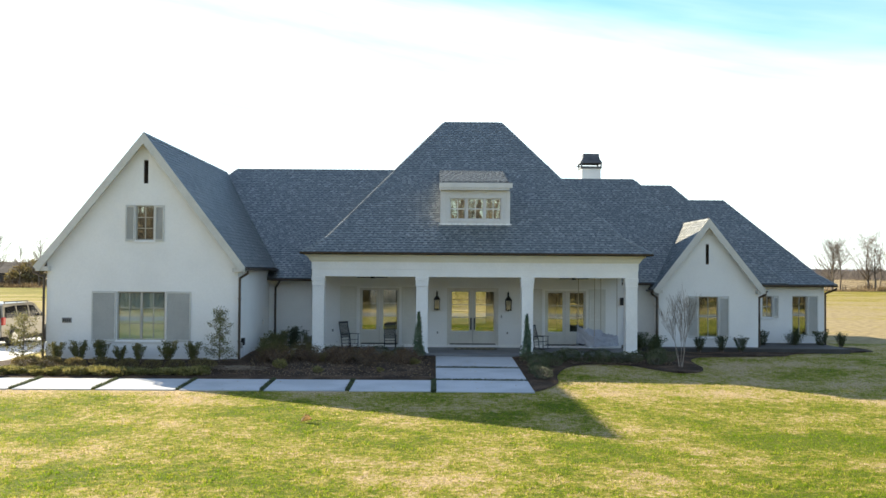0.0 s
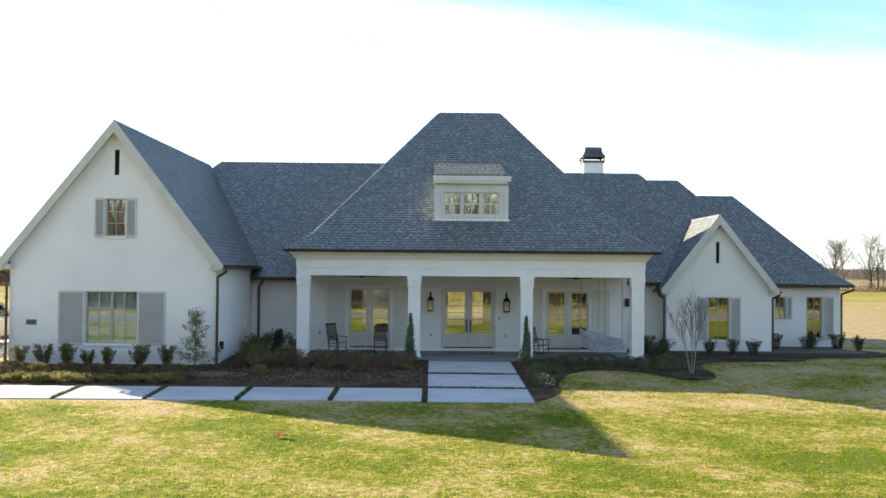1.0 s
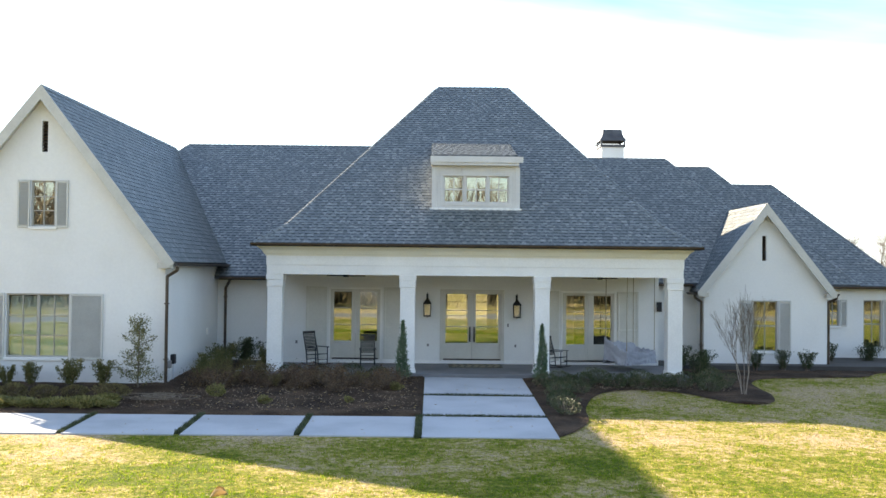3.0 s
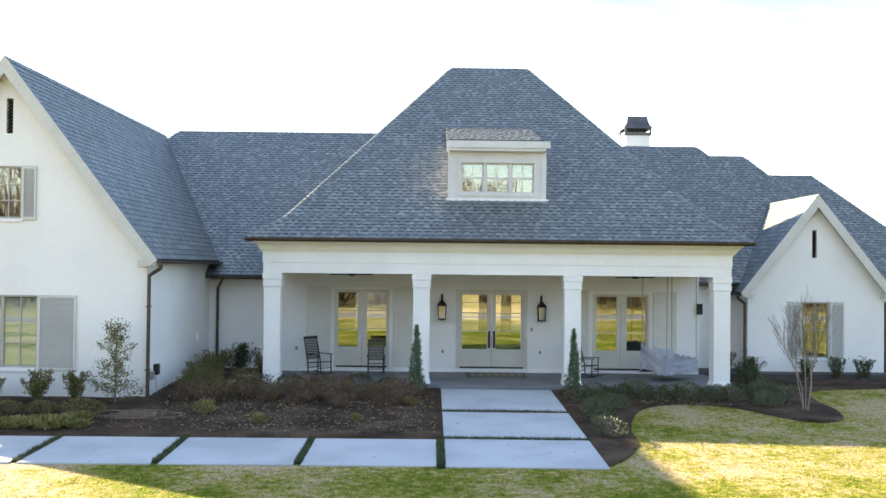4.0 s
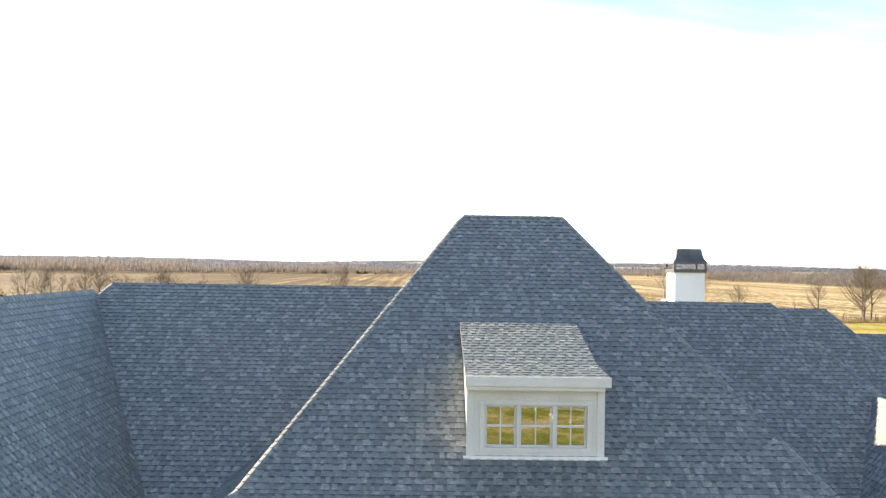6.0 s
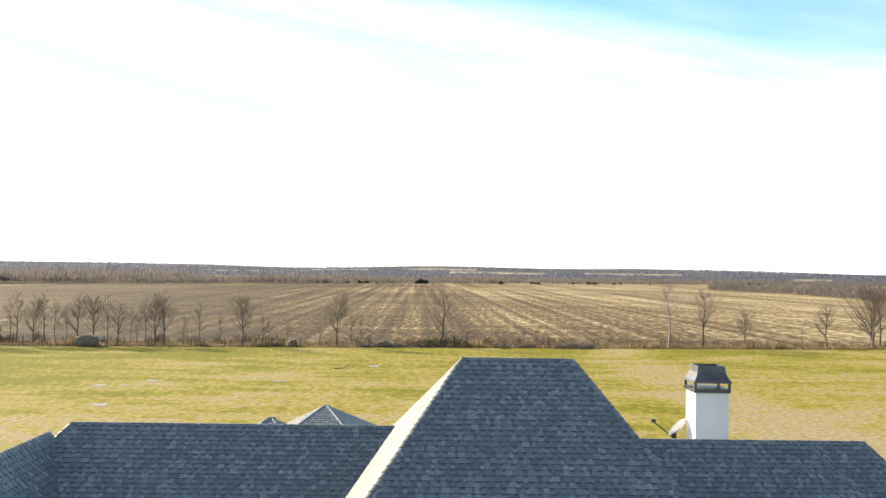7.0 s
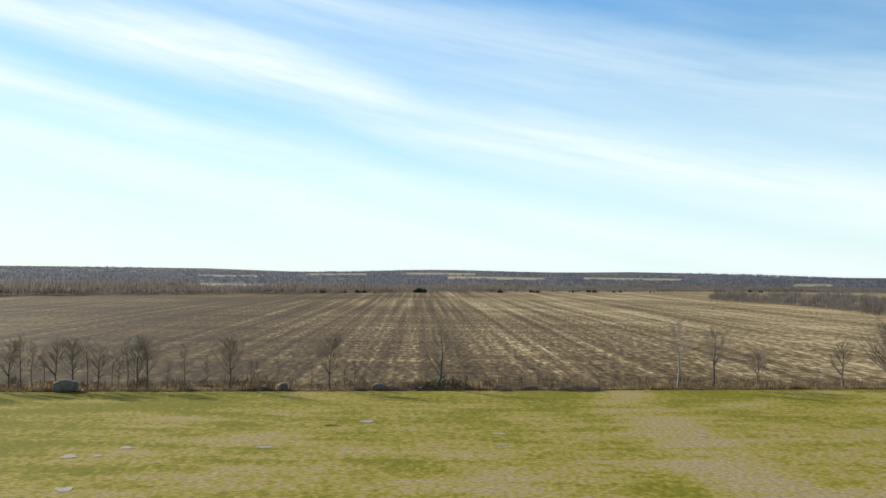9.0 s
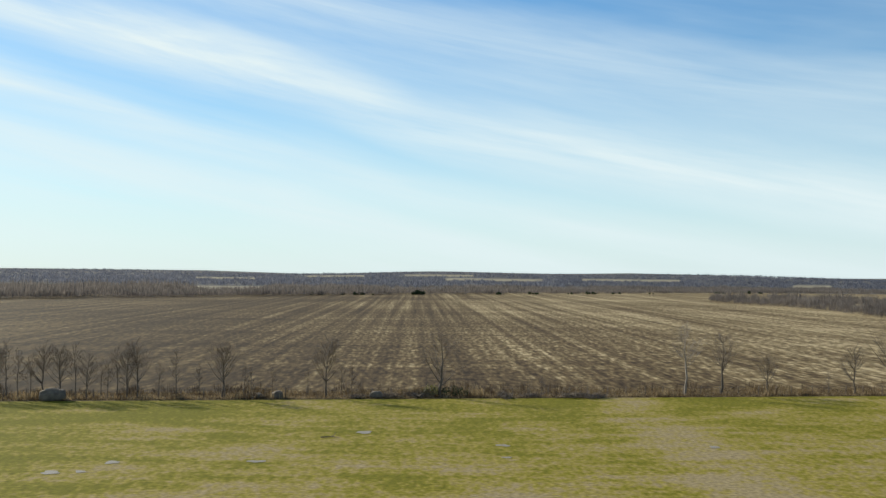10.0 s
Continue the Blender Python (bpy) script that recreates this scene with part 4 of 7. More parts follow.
w = sash_window(*GW[0], LWY, 2, 3, 2, mat=M_SASH, label="double window with lowered white blinds", glass=M_GLASS_BLIND)
sash_window(*GW[1], LWY, 2, 3, 1, mat=M_SASH, label="small gable window with glazing bars")
shutter(-13.65, -12.79, 0.67, 2.46, LWY)
shutter(-11.03, -10.14, 0.67, 2.46, LWY)
shutter(-12.50, -12.16, 4.23, 5.52, LWY)
shutter(-11.47, -11.13, 4.23, 5.52, LWY)
bm = bmesh.new()
z = 0.80
while z < 2.40:
    bx(bm, -12.70, -11.12, -0.030, 0.030, -0.0015, 0.0015, Matrix.Translation((0, LWY + 0.160, z)) @ pose(0, 0, 0, 52))
    z += 0.052
part("blind", bm, M_BLIND, w, "lowered white slatted blind")


def gable_vent(x0, x1, z0, z1, y):
    bm = bmesh.new()
    bx(bm, x0, x1, y + 0.15, y + 0.17, z0, z1)
    v = part("gable_vent", bm, M_BLACK, house, "narrow dark louvred gable vent")
    z = z0 + 0.03
    while z < z1 - 0.02:
        bm = bmesh.new()
        bx(bm, x0, x1, -0.05, 0.05, -0.008, 0.008, Matrix.Translation((0, y + 0.09, z)) @ pose(0, 0, 0, 35))
        part("slat", bm, M_BRONZE, v)
        z += 0.085


gable_vent(-11.88, -11.72, 6.29, 7.13, LWY)
gable_vent(10.05, 10.19, 3.62, 4.48, RGY)
sash_window(*RW[0], RGY, 2, 2, 1, mat=M_SASH, label="sash window with glazing bars")
shutter(9.30, 9.72, 0.49, 2.27, RGY)
shutter(10.61, 11.04, 0.49, 2.27, RGY)
sash_window(*FW[0], 7.20, 2, 2, 1, mat=M_SASH, label="small square window")
shutter(13.84, 14.10, 1.25, 2.25, 7.20)
sash_window(*FW[1], 7.20, 2, 2, 1, mat=M_SASH, label="sash window with glazing bars")
shutter(15.42, 15.89, 0.44, 2.26, 7.20)


def french_door(x0, x1, z0, z1, y, glass, bars, label, pulls):
    """A pair of glazed doors in a jamb: each leaf a panelled door with one tall light."""
    j = 0.06
    bm = bmesh.new()
    bx(bm, x0, x0 + j, y - 0.01, y + 0.2, z0, z1)
    bx(bm, x1 - j, x1, y - 0.01, y + 0.2, z0, z1)
    bx(bm, x0 + j, x1 - j, y - 0.01, y + 0.2, z1 - j, z1)
    door = part("door", bm, M_DOOR, house, label, bevel=0.006)
    box_part("threshold", (x0 + j, x1 - j, y + 0.0, y + 0.2, z0 - 0.01, z0 + 0.035), M_BRONZE, door, "dark metal threshold")
    xm = (x0 + x1) / 2
    for k, (a, b, ga, gb) in enumerate(((x0 + j, xm - 0.004, glass[0], glass[1]), (xm + 0.004, x1 - j, glass[2], glass[3]))):
        g0, g1 = glass[4], glass[5]
        ya, yb = y + 0.05, y + 0.095
        bm = bmesh.new()
        bx(bm, a, ga, ya, yb, z0 + 0.04, z1 - j - 0.005)
        bx(bm, gb, b, ya, yb, z0 + 0.04, z1 - j - 0.005)
        bx(bm, ga, gb, ya, yb, g1, z1 - j - 0.005)
        bx(bm, ga, gb, ya, yb, z0 + 0.04, z0 + 0.14)
        bx(bm, ga, gb, ya, yb, g0 - 0.10, g0)
        bx(bm, ga, gb, ya + 0.014, yb - 0.01, z0 + 0.14, g0 - 0.10)
        for i in range(1, bars + 1):
            zb = g1 - (g1 - g0) * i / (bars + 1)
            bx(bm, ga, gb, ya + 0.01, yb - 0.01, zb - 0.012, zb + 0.012)
        leaf = part("door_leaf", bm, M_DOOR, door, bevel=0.004)
        pn = box_part("pane", (ga, gb, y + 0.070, y + 0.076, g0, g1), M_GLASS, door)
        pn.visible_shadow = False
        if pulls:
            hx = xm + (-0.075 if k == 0 else 0.075)
            bm = bmesh.new()
            rod(bm, (hx, ya - 0.05, 0.84), (hx, ya - 0.05, 1.30), 0.017, 0.017, 8)
            for zz in (0.89, 1.25):
                rod(bm, (hx, ya - 0.05, zz), (hx, ya + 0.004, zz), 0.012, 0.012, 6)
            bx(bm, hx - 0.03, hx + 0.03, ya - 0.008, ya + 0.002, 0.82, 1.32)
            part("door_pull", bm, M_BLACK, door, "tall black bar pull")
    bm = bmesh.new()
    c = 0.055
    bx(bm, x0 - c, x0, y - 0.025, y + 0.01, z0 - 0.02, z1 + c)
    bx(bm, x1, x1 + c, y - 0.025, y + 0.01, z0 - 0.02, z1 + c)
    bx(bm, x0, x1, y - 0.025, y + 0.01, z1, z1 + c)
    part("casing", bm, M_DOOR if pulls else M_TRIM, door, bevel=0.006)
    return door


french_door(*PD[0], PW, (-4.50, -3.92, -3.64, -3.07, 0.82, 2.44), 2, "greige glazed double porch door", False)
french_door(*PD[1], PW, (-0.80, -0.06, 0.20, 0.95, 0.78, 2.40), 2, "greige glazed double front door with black pulls", True)
french_door(*PD[2], PW, (3.21, 3.82, 4.12, 4.69, 0.77, 2.38), 2, "greige glazed double porch door", False)
for q in REAR:
    sash_window(*q, 18.78, 1, 3, 1, label="tall glazed rear window", sill=False, glass=M_REARGLASS)


def panel_shutter(x0, x1, z0, z1, y):
    """A flat panelled shutter: stiles and rails round two recessed boards."""
    bm = bmesh.new()
    f = 0.07
    zm = z0 + (z1 - z0) * 0.42
    bx(bm, x0, x0 + f, y - 0.04, y - 0.004, z0, z1)
    bx(bm, x1 - f, x1, y - 0.04, y - 0.004, z0, z1)
    for za in (z0, zm, z1 - f):
        bx(bm, x0 + f, x1 - f, y - 0.04, y - 0.004, za, za + f)
    sh = part("shutter", bm, M_PANEL, house, "tall pale panelled shutter beside a porch door", bevel=0.005)
    for za, zb in ((z0 + f, zm), (zm + f, z1 - f)):
        box_part("panel", (x0 + f, x1 - f, y - 0.026, y - 0.006, za, zb), M_PANEL, sh)


for a, b, za, zb in ((-5.42, -4.73, 0.23, 2.60), (-2.85, -2.16, 0.23, 2.60), (2.28, 2.96, 0.23, 2.54), (4.90, 5.60, 0.23, 2.54)):
    panel_shutter(a, b, za, zb, PW)

# ---- dormer ----
DX0, DX1, DY = -1.27, 1.45, 1.86
DW = [(-0.93, -0.29, 5.32, 6.17), (-0.235, 0.435, 5.32, 6.17), (0.49, 1.13, 5.32, 6.17)]
dormer = holed("dormer", rect(DX0, DX1, 4.96, 6.50), DW, lambda u, z: (u, DY, z), (0, 0.14, 0), M_DORM, house, "pale panelled shed dormer with three small windows")
for x in (DX0, DX1 - 0.1):
    bm = bmesh.new()
    vs = [bm.verts.new((xx, yy, zz)) for xx in (x, x + 0.1) for yy, zz in ((DY + 0.14, 4.9), (DY + 0.14, 6.5), (4.3, 7.15), (4.3, 6.4))]
    for q in ((0, 1, 2, 3), (7, 6, 5, 4), (0, 4, 5, 1), (1, 5, 6, 2), (2, 6, 7, 3), (3, 7, 4, 0)):
        bm.faces.new([vs[i] for i in q])
    part("dormer_cheek", bm, M_DORM, dormer)
bm = bmesh.new()
bx(bm, DX0 - 0.03, DX0 + 0.12, DY - 0.02, DY - 0.002, 5.02, 6.47)
bx(bm, DX1 - 0.12, DX1 + 0.03, DY - 0.02, DY - 0.002, 5.02, 6.47)
bx(bm, -1.03, 1.22, DY - 0.03, DY - 0.002, 6.17, 6.26)
bx(bm, -1.03, 1.22, DY - 0.03, DY - 0.002, 5.23, 5.32)
bx(bm, -1.03, -0.93, DY - 0.03, DY - 0.002, 5.32, 6.17)
bx(bm, 1.13, 1.22, DY - 0.03, DY - 0.002, 5.32, 6.17)
bx(bm, -0.29, -0.235, DY - 0.03, DY - 0.002, 5.32, 6.17)
bx(bm, 0.435, 0.49, DY - 0.03, DY - 0.002, 5.32, 6.17)
for x in (-0.38, 0.56):
    bx(bm, x - 0.012, x + 0.012, DY - 0.012, DY - 0.002, 6.26, 6.47)
part("dormer_trim", bm, M_DORM, dormer, bevel=0.004)
bm = bmesh.new()
bx(bm, DX0 - 0.09, DX1 + 0.09, DY - 0.09, DY - 0.002, 5.06, 5.15)
part("dormer_sill", bm, M_TRIM, dormer, bevel=0.006)
for q in DW:
    sash_window(*q, DY, 2, 2, 1, mat=M_DORM, label="small dormer window with four lights", sill=False)
# added dark sheet that stands for the unlit space inside
box_part("dormer_dark_backing", (DX0 + 0.12, DX1 - 0.12, 3.2, 3.25, 4.9, 6.5), M_DARK, dormer, "dark panel added behind the dormer windows for an unlit room")
dz0, dz1, dy0, dy1 = 6.75, 7.72, 1.62, 5.68
bm = bmesh.new()
for kx0, kx1, dd in ((DX0 - 0.07, DX1 + 0.10, 0.12),):
    vs = [bm.verts.new(p) for p in ((kx0, dy0, dz0), (kx1, dy0, dz0), (kx1 - 0.10, 2.7, 6.93), (kx0 + 0.02, 2.7, 6.93), (kx1 - 0.14, dy1, dz1), (kx0 + 0.02, dy1, dz1))]
    vl = [bm.verts.new(v.co - Vector((0, 0, dd))) for v in vs]
    bm.faces.new((vs[0], vs[1], vs[2], vs[3]))
    bm.faces.new((vs[3], vs[2], vs[4], vs[5]))
    bm.faces.new((vl[3], vl[2], vl[1], vl[0]))
    bm.faces.new((vl[5], vl[4], vl[2], vl[3]))
    for i, j in ((0, 1), (1, 2), (2, 4), (5, 3), (3, 0)):
        bm.faces.new((vs[i], vl[i], vl[j], vs[j]))
droof = part("dormer_roof", bm, M_DECK, dormer, "low shingle roof of the dormer")
a0, a1 = DX0 - 0.07, DX1 + 0.10
shingle_plane([(a0, dy0, dz0), (a1, dy0, dz0), (a1 - 0.10, 2.7, 6.93), (a0 + 0.02, 2.7, 6.93)], dormer)
shingle_plane([(a0 + 0.02, 2.7, 6.93), (a1 - 0.10, 2.7, 6.93), (a1 - 0.14, dy1, dz1), (a0 + 0.02, dy1, dz1)], dormer)
box_part("dormer_fascia", (a0 - 0.01, a1 + 0.01, dy0 - 0.035, dy0 - 0.003, 6.57, 6.765), M_DORM, dormer, "pale fascia board", bevel=0.004)
box_part("dormer_soffit", (a0 + 0.01, a1 - 0.11, dy0, DY + 0.1, 6.49, 6.57), M_DORM, dormer)
bm = bmesh.new()
bx(bm, a0 - 0.02, a1 - 0.05, dy1 - 0.06, dy1 + 0.05, dz1 - 0.02, dz1 + 0.05)
part("flashing", bm, M_BRONZE, dormer, "dark bronze flashing")

# ---- chimney ----
CX0, CX1, CY0, CY1 = 6.34, 7.36, 15.3, 16.4
CH = 0.18
bm = bmesh.new()
bx(bm, CX0, CX1, CY0, CY1, 4.0, 8.66 + CH)
chimney = part("chimney", bm, M_BRICK, house, "white painted brick chimney", bevel=0.01)


def chimney_cap():
    bm = bmesh.new()
    e = 0.05
    bx(bm, CX0 - e, CX1 + e, CY0 - e, CY1 + e, 8.64 + CH, 8.76 + CH)
    for x in (CX0 - e, CX1 + e - 0.07):
        for y in (CY0 - e, CY1 + e - 0.07):
            bx(bm, x, x + 0.07, y, y + 0.07, 8.76 + CH, 8.95 + CH)
    xm, ym = (CX0 + CX1) / 2, (CY0 + CY1) / 2
    hx, hy = (CX1 - CX0) / 2 + e, (CY1 - CY0) / 2 + e
    prof = [(1.04, 8.93), (1.02, 9.0), (0.88, 9.10), (0.79, 9.25), (0.74, 9.45)]
    rings = [[bm.verts.new((xm + sx * hx * k, ym + sy * hy * k, z + CH)) for sx, sy in ((-1, -1), (1, -1), (1, 1), (-1, 1))] for k, z in prof]
    for r0, r1 in zip(rings, rings[1:]):
        for i in range(4):
            bm.faces.new((r0[i], r0[(i + 1) % 4], r1[(i + 1) % 4], r1[i]))
    inner = [bm.verts.new((xm + sx * hx * 0.70, ym + sy * hy * 0.70, z + CH)) for z in (9.45, 9.25) for sx, sy in ((-1, -1), (1, -1), (1, 1), (-1, 1))]
    for i in range(4):
        bm.faces.new((rings[-1][i], rings[-1][(i + 1) % 4], inner[(i + 1) % 4], inner[i]))
        bm.faces.new((inner[i], inner[(i + 1) % 4], inner[4 + (i + 1) % 4], inner[4 + i]))
    bm.faces.new(inner[4:])
    part("chimney_cap", bm, M_METALCAP, chimney, "dark flared metal chimney cap")


chimney_cap()
bm = bmesh.new()
rod(bm, (CX0 - 0.25, CY0 + 0.5, 8.95), (CX0 - 0.05, CY0 + 0.3, 8.97), 0.03, 0.03, 6)
part("lightning_arm", bm, M_METALCAP, chimney)


def satellite_dish():
    d = thing("satellite_dish", (5.95, 16.4, 6.75), "grey satellite dish on a pole beside the chimney", "satellite dish")
    bm = bmesh.new()
    rod(bm, (0, 0, -1.6), (0, 0, 0.55), 0.03, 0.03, 8)
    part("pole", bm, M_BLACK, d)
    bm = bmesh.new()
    rings = []
    m = Matrix.Translation((0.10, -0.05, 0.85)) @ look((0, 0, 0), (-0.6, 0.55, 0.62))
    for k in range(5):
        r = 0.42 * k / 4
        z = -0.11 * (1 - (k / 4) ** 2)
        rings.append([bm.verts.new(m @ Vector((r * math.cos(a), r * 0.9 * math.sin(a), -z))) for a in [i * math.tau / 18 for i in range(18)]] if k else [bm.verts.new(m @ Vector((0, 0, -z)))])
    for i in range(18):
        bm.faces.new((rings[0][0], rings[1][i], rings[1][(i + 1) % 18]))
        for k in range(1, 4):
            bm.faces.new((rings[k][i], rings[k + 1][i], rings[k + 1][(i + 1) % 18], rings[k][(i + 1) % 18]))
    g = bmesh.ops.solidify(bm, geom=list(bm.faces), thickness=0.015)
    part("reflector", bm, M_DISH, d, "pale oval reflector", smooth=True)
    bm = bmesh.new()
    rod(bm, (0, 0, 0.5), (-0.55, 0.35, 0.95), 0.02, 0.02, 6)
    bx(bm, -0.62, -0.50, 0.30, 0.42, 0.93, 1.03)
    part("feed_arm", bm, M_BLACK, d)
    bm = bmesh.new()
    bx(bm, -0.06, 0.08, -0.07, 0.07, 0.50, 0.85)
    part("bracket", bm, M_BLACK, d)


satellite_dish()
bm = bmesh.new()
bx(bm, -14.69, -14.35, LWY - 0.03, LWY - 0.002, 1.33, 1.51)
plq = part("plaque", bm, M_PLAQUE, house, "small grey house plaque", bevel=0.004)
bm = bmesh.new()
for i in range(4):
    bx(bm, -14.64 + i * 0.07, -14.60 + i * 0.07, LWY - 0.038, LWY - 0.031, 1.37, 1.47)
part("plaque_bars", bm, M_BLACK, plq)
bm = bmesh.new()
bx(bm, 6.20, 6.36, 3.40, 3.499, 1.88, 2.20)
part("wall_box", bm, M_BLACK, house, "dark box fixed on the wall corner", bevel=0.01)


for x, z, w, h in ((1.27, 1.33, 0.05, 0.11), (-1.38, 0.66, 0.06, 0.09), (1.52, 0.66, 0.06, 0.09), (-5.72, 0.72, 0.07, 0.10)):
    bm = bmesh.new()
    bx(bm, x - w / 2, x + w / 2, PW - 0.024, PW - 0.002, z, z + h)
    part("wall_fitting", bm, M_PLAQUE, house, "small grey bell push or socket cover", bevel=0.006)
bm = bmesh.new()
bx(bm, LWX1 + 0.001, LWX1 + 0.05, 2.55, 2.75, 1.05, 1.25)
part("wall_fitting", bm, M_TRIM, house, "small white vent cover on the side wall", bevel=0.006)
for x0, x1, y, z0, z1 in ((LWX1 - 0.16, LWX1 + 0.26, LWY, 3.16, 3.32), (LWX0 - 0.32, LWX0 + 0.14, LWY, 3.16, 3.32), (RGX1 - 0.12, RGX1 + 0.24, RGY, 2.38, 2.52), (RGX0 - 0.25, RGX0 + 0.10, RGY, 2.38, 2.52)):
    bm = bmesh.new()
    bx(bm, x0, x1, y - 0.27, y - 0.002, z0, z1)
    part("eave_return", bm, M_RAKE, house, "boxed greige eave return", bevel=0.006)


# ---- paths and beds ----
def slab(x0, x1, y0, y1):
    bm = bmesh.new()
    bx(bm, x0, x1, y0, y1, -0.08, 0.0)
    bmesh.ops.bisect_plane(bm, geom=list(bm.verts) + list(bm.edges) + list(bm.faces), plane_co=(0, 0, 0), plane_no=(0, 1, 0))
    for v in bm.verts:
        v.co.z += ground_z(v.co.x, v.co.y) + 0.03
    ob = part("paving_slab", bm, M_SLAB, None, "pale concrete paving slab of the front walk", bevel=0.008)
    return tagged(ob, category="paving slab", group="slabs of the front walk")


for y0, y1 in ((-3.08, 0.12), (-6.05, -3.26), (-8.62, -6.23)):
    slab(-1.45, 1.45, y0, y1)
for x0, x1 in ((-4.00, -1.60), (-6.50, -4.13), (-8.97, -6.64), (-11.42, -9.10), (-13.85, -11.56), (-16.3, -14.0)):
    slab(x0, x1, -8.58, -6.34)
bm = bmesh.new()
bx(bm, -34.0, -16.9, -9.5, 16.0, -0.10, 0.035)
bmesh.ops.bisect_plane(bm, geom=list(bm.verts) + list(bm.edges) + list(bm.faces), plane_co=(0, 0, 0), plane_no=(0, 1, 0))
for v in bm.verts:
    v.co.z += ground_z(v.co.x, v.co.y)
tagged(part("driveway", bm, M_SLAB, None, "pale concrete driveway beside the house", "structure"), category="driveway")


def bed(name, pts, label):
    """A mulch bed: a low heap with a soft edge, following the ground."""
    bm = bmesh.new()
    vs = [bm.verts.new((x, y, 0)) for x, y in pts]
    es = [bm.edges.new((vs[i], vs[(i + 1) % len(vs)])) for i in range(len(vs))]
    bmesh.ops.triangle_fill(bm, use_beauty=True, edges=es)
    for y in (-12, -9, -7.5, -6, -4.5, -3, -1.5, 0, 1.5, 3, 4.5):
        bmesh.ops.bisect_plane(bm, geom=list(bm.verts) + list(bm.edges) + list(bm.faces), plane_co=(0, y, 0), plane_no=(0, 1, 0))
    for x in range(-16, 19, 1):
        bmesh.ops.bisect_plane(bm, geom=list(bm.verts) + list(bm.edges) + list(bm.faces), plane_co=(x + 0.37, 0, 0), plane_no=(1, 0, 0))
    bmesh.ops.subdivide_edges(bm, edges=list(bm.edges), cuts=2, use_grid_fill=True)
    bmesh.ops.triangulate(bm, faces=list(bm.faces))
    rim = {v for e in bm.edges if e.is_boundary for v in e.verts}
    for v in bm.verts:
        h = 0.02 if v in rim else 0.055 + 0.05 * noise.noise(Vector((v.co.x * 1.1, v.co.y * 1.1, 0))) + 0.022 * noise.noise(Vector((v.co.x * 6, v.co.y * 6, 3)))
        v.co.z = ground_z(v.co.x, v.co.y) + bed_rise(v.co.x, v.co.y) + h
    return tagged(part(name, bm, M_MULCH, None, label, "structure", smooth=True), category="mulch bed")


def curve_pts(keys, n=6):
    """A smooth closed-looking outline through a few corner points."""
    out = []
    for i in range(len(keys) - 1):
        p0, p1, p2, p3 = keys[max(0, i - 1)], keys[i], keys[i + 1], keys[min(len(keys) - 1, i + 2)]
        for k in range(n):
            t = k / n
            out.append(tuple(0.5 * ((2 * p1[c]) + (-p0[c] + p2[c]) * t + (2 * p0[c] - 5 * p1[c] + 4 * p2[c] - p3[c]) * t * t + (-p0[c] + 3 * p1[c] - 3 * p2[c] + p3[c]) * t ** 3) for c in (0, 1)))
    return out + [keys[-1]]


bed("mulch_bed_left", [(-1.46, 0.17), (-1.46, -6.30), (-9.0, -6.30), (-16.4, -6.30), (-16.8, -3.0), (-15.5, -2.4), (-8.5, -2.4), (-8.47, 4.14), (-6.36, 4.14), (-6.36, 0.17)], "dark bark mulch bed with dormant shrubs beside the walk")
RIGHT_EDGE = curve_pts([(1.46, -8.45), (1.97, -7.67), (2.39, -6.5), (2.58, -4.84), (3.13, -2.89), (3.82, -1.95), (4.77, -1.66), (5.68, -2.15), (6.34, -3.2), (6.97, -3.8), (7.70, -3.45), (8.10, -2.2), (8.15, -0.9), (8.33, 0.21), (9.14, 1.35), (11.0, 1.85), (12.6, 2.2), (13.6, 3.4), (15.6, 4.0), (17.4, 4.9), (17.4, 6.9)])
bed("mulch_bed_right", [(1.46, 0.17)] + RIGHT_EDGE + [(16.2, 7.19), (12.3, 7.19), (12.3, 4.49), (8.05, 4.49), (8.05, 5.39), (6.46, 5.39), (6.46, 0.17)], "dark bark mulch bed with a curved grass edge")


# ---- plants ----
def leaves(rs, n, place, size, aspect=0.5, droop=0.4):
    """Many small folded leaves; place() gives a point and an outward way."""
    verts, faces = [], []
    for _ in range(n):
        p, o = place()
        o = (Vector(o) + Vector((rs.gauss(0, 0.5), rs.gauss(0, 0.5), rs.gauss(0.1, droop)))).normalized()
        s = o.cross(Vector((rs.gauss(0, 1), rs.gauss(0, 1), rs.gauss(0, 1)))).normalized()
        l = size * rs.uniform(0.6, 1.3)
        w = l * aspect * 0.5
        nrm = o.cross(s) * (w * 0.35)
        b = len(verts)
        p = Vector(p)
        verts += [tuple(p), tuple(p + o * (l * 0.5) + s * w + nrm), tuple(p + o * l), tuple(p + o * (l * 0.5) - s * w + nrm)]
        faces += [(b, b + 1, b + 2), (b, b + 2, b + 3)]
    return verts, faces


def in_blob(rs, rx, ry, rz, zc, shell=0.55):
    """Points in a lumpy ellipsoid, most of them near its skin."""
    lumps = [(Vector((rs.gauss(0, 1), rs.gauss(0, 1), rs.gauss(0.3, 1))).normalized(), rs.uniform(0.1, 0.32)) for _ in range(9)]

    def place():
        d = Vector((rs.gauss(0, 1), rs.gauss(0, 1), rs.gauss(0, 1))).normalized()
        k = 0.78 + sum(a * max(0.0, d.dot(c)) ** 6 for c, a in lumps)
        r = k * (shell + (1 - shell) * rs.random() ** 0.6)
        return (d.x * rx * r, d.y * ry * r, max(0.03, zc + d.z * rz * r)), (d.x, d.y, d.z + 0.3)
    return place


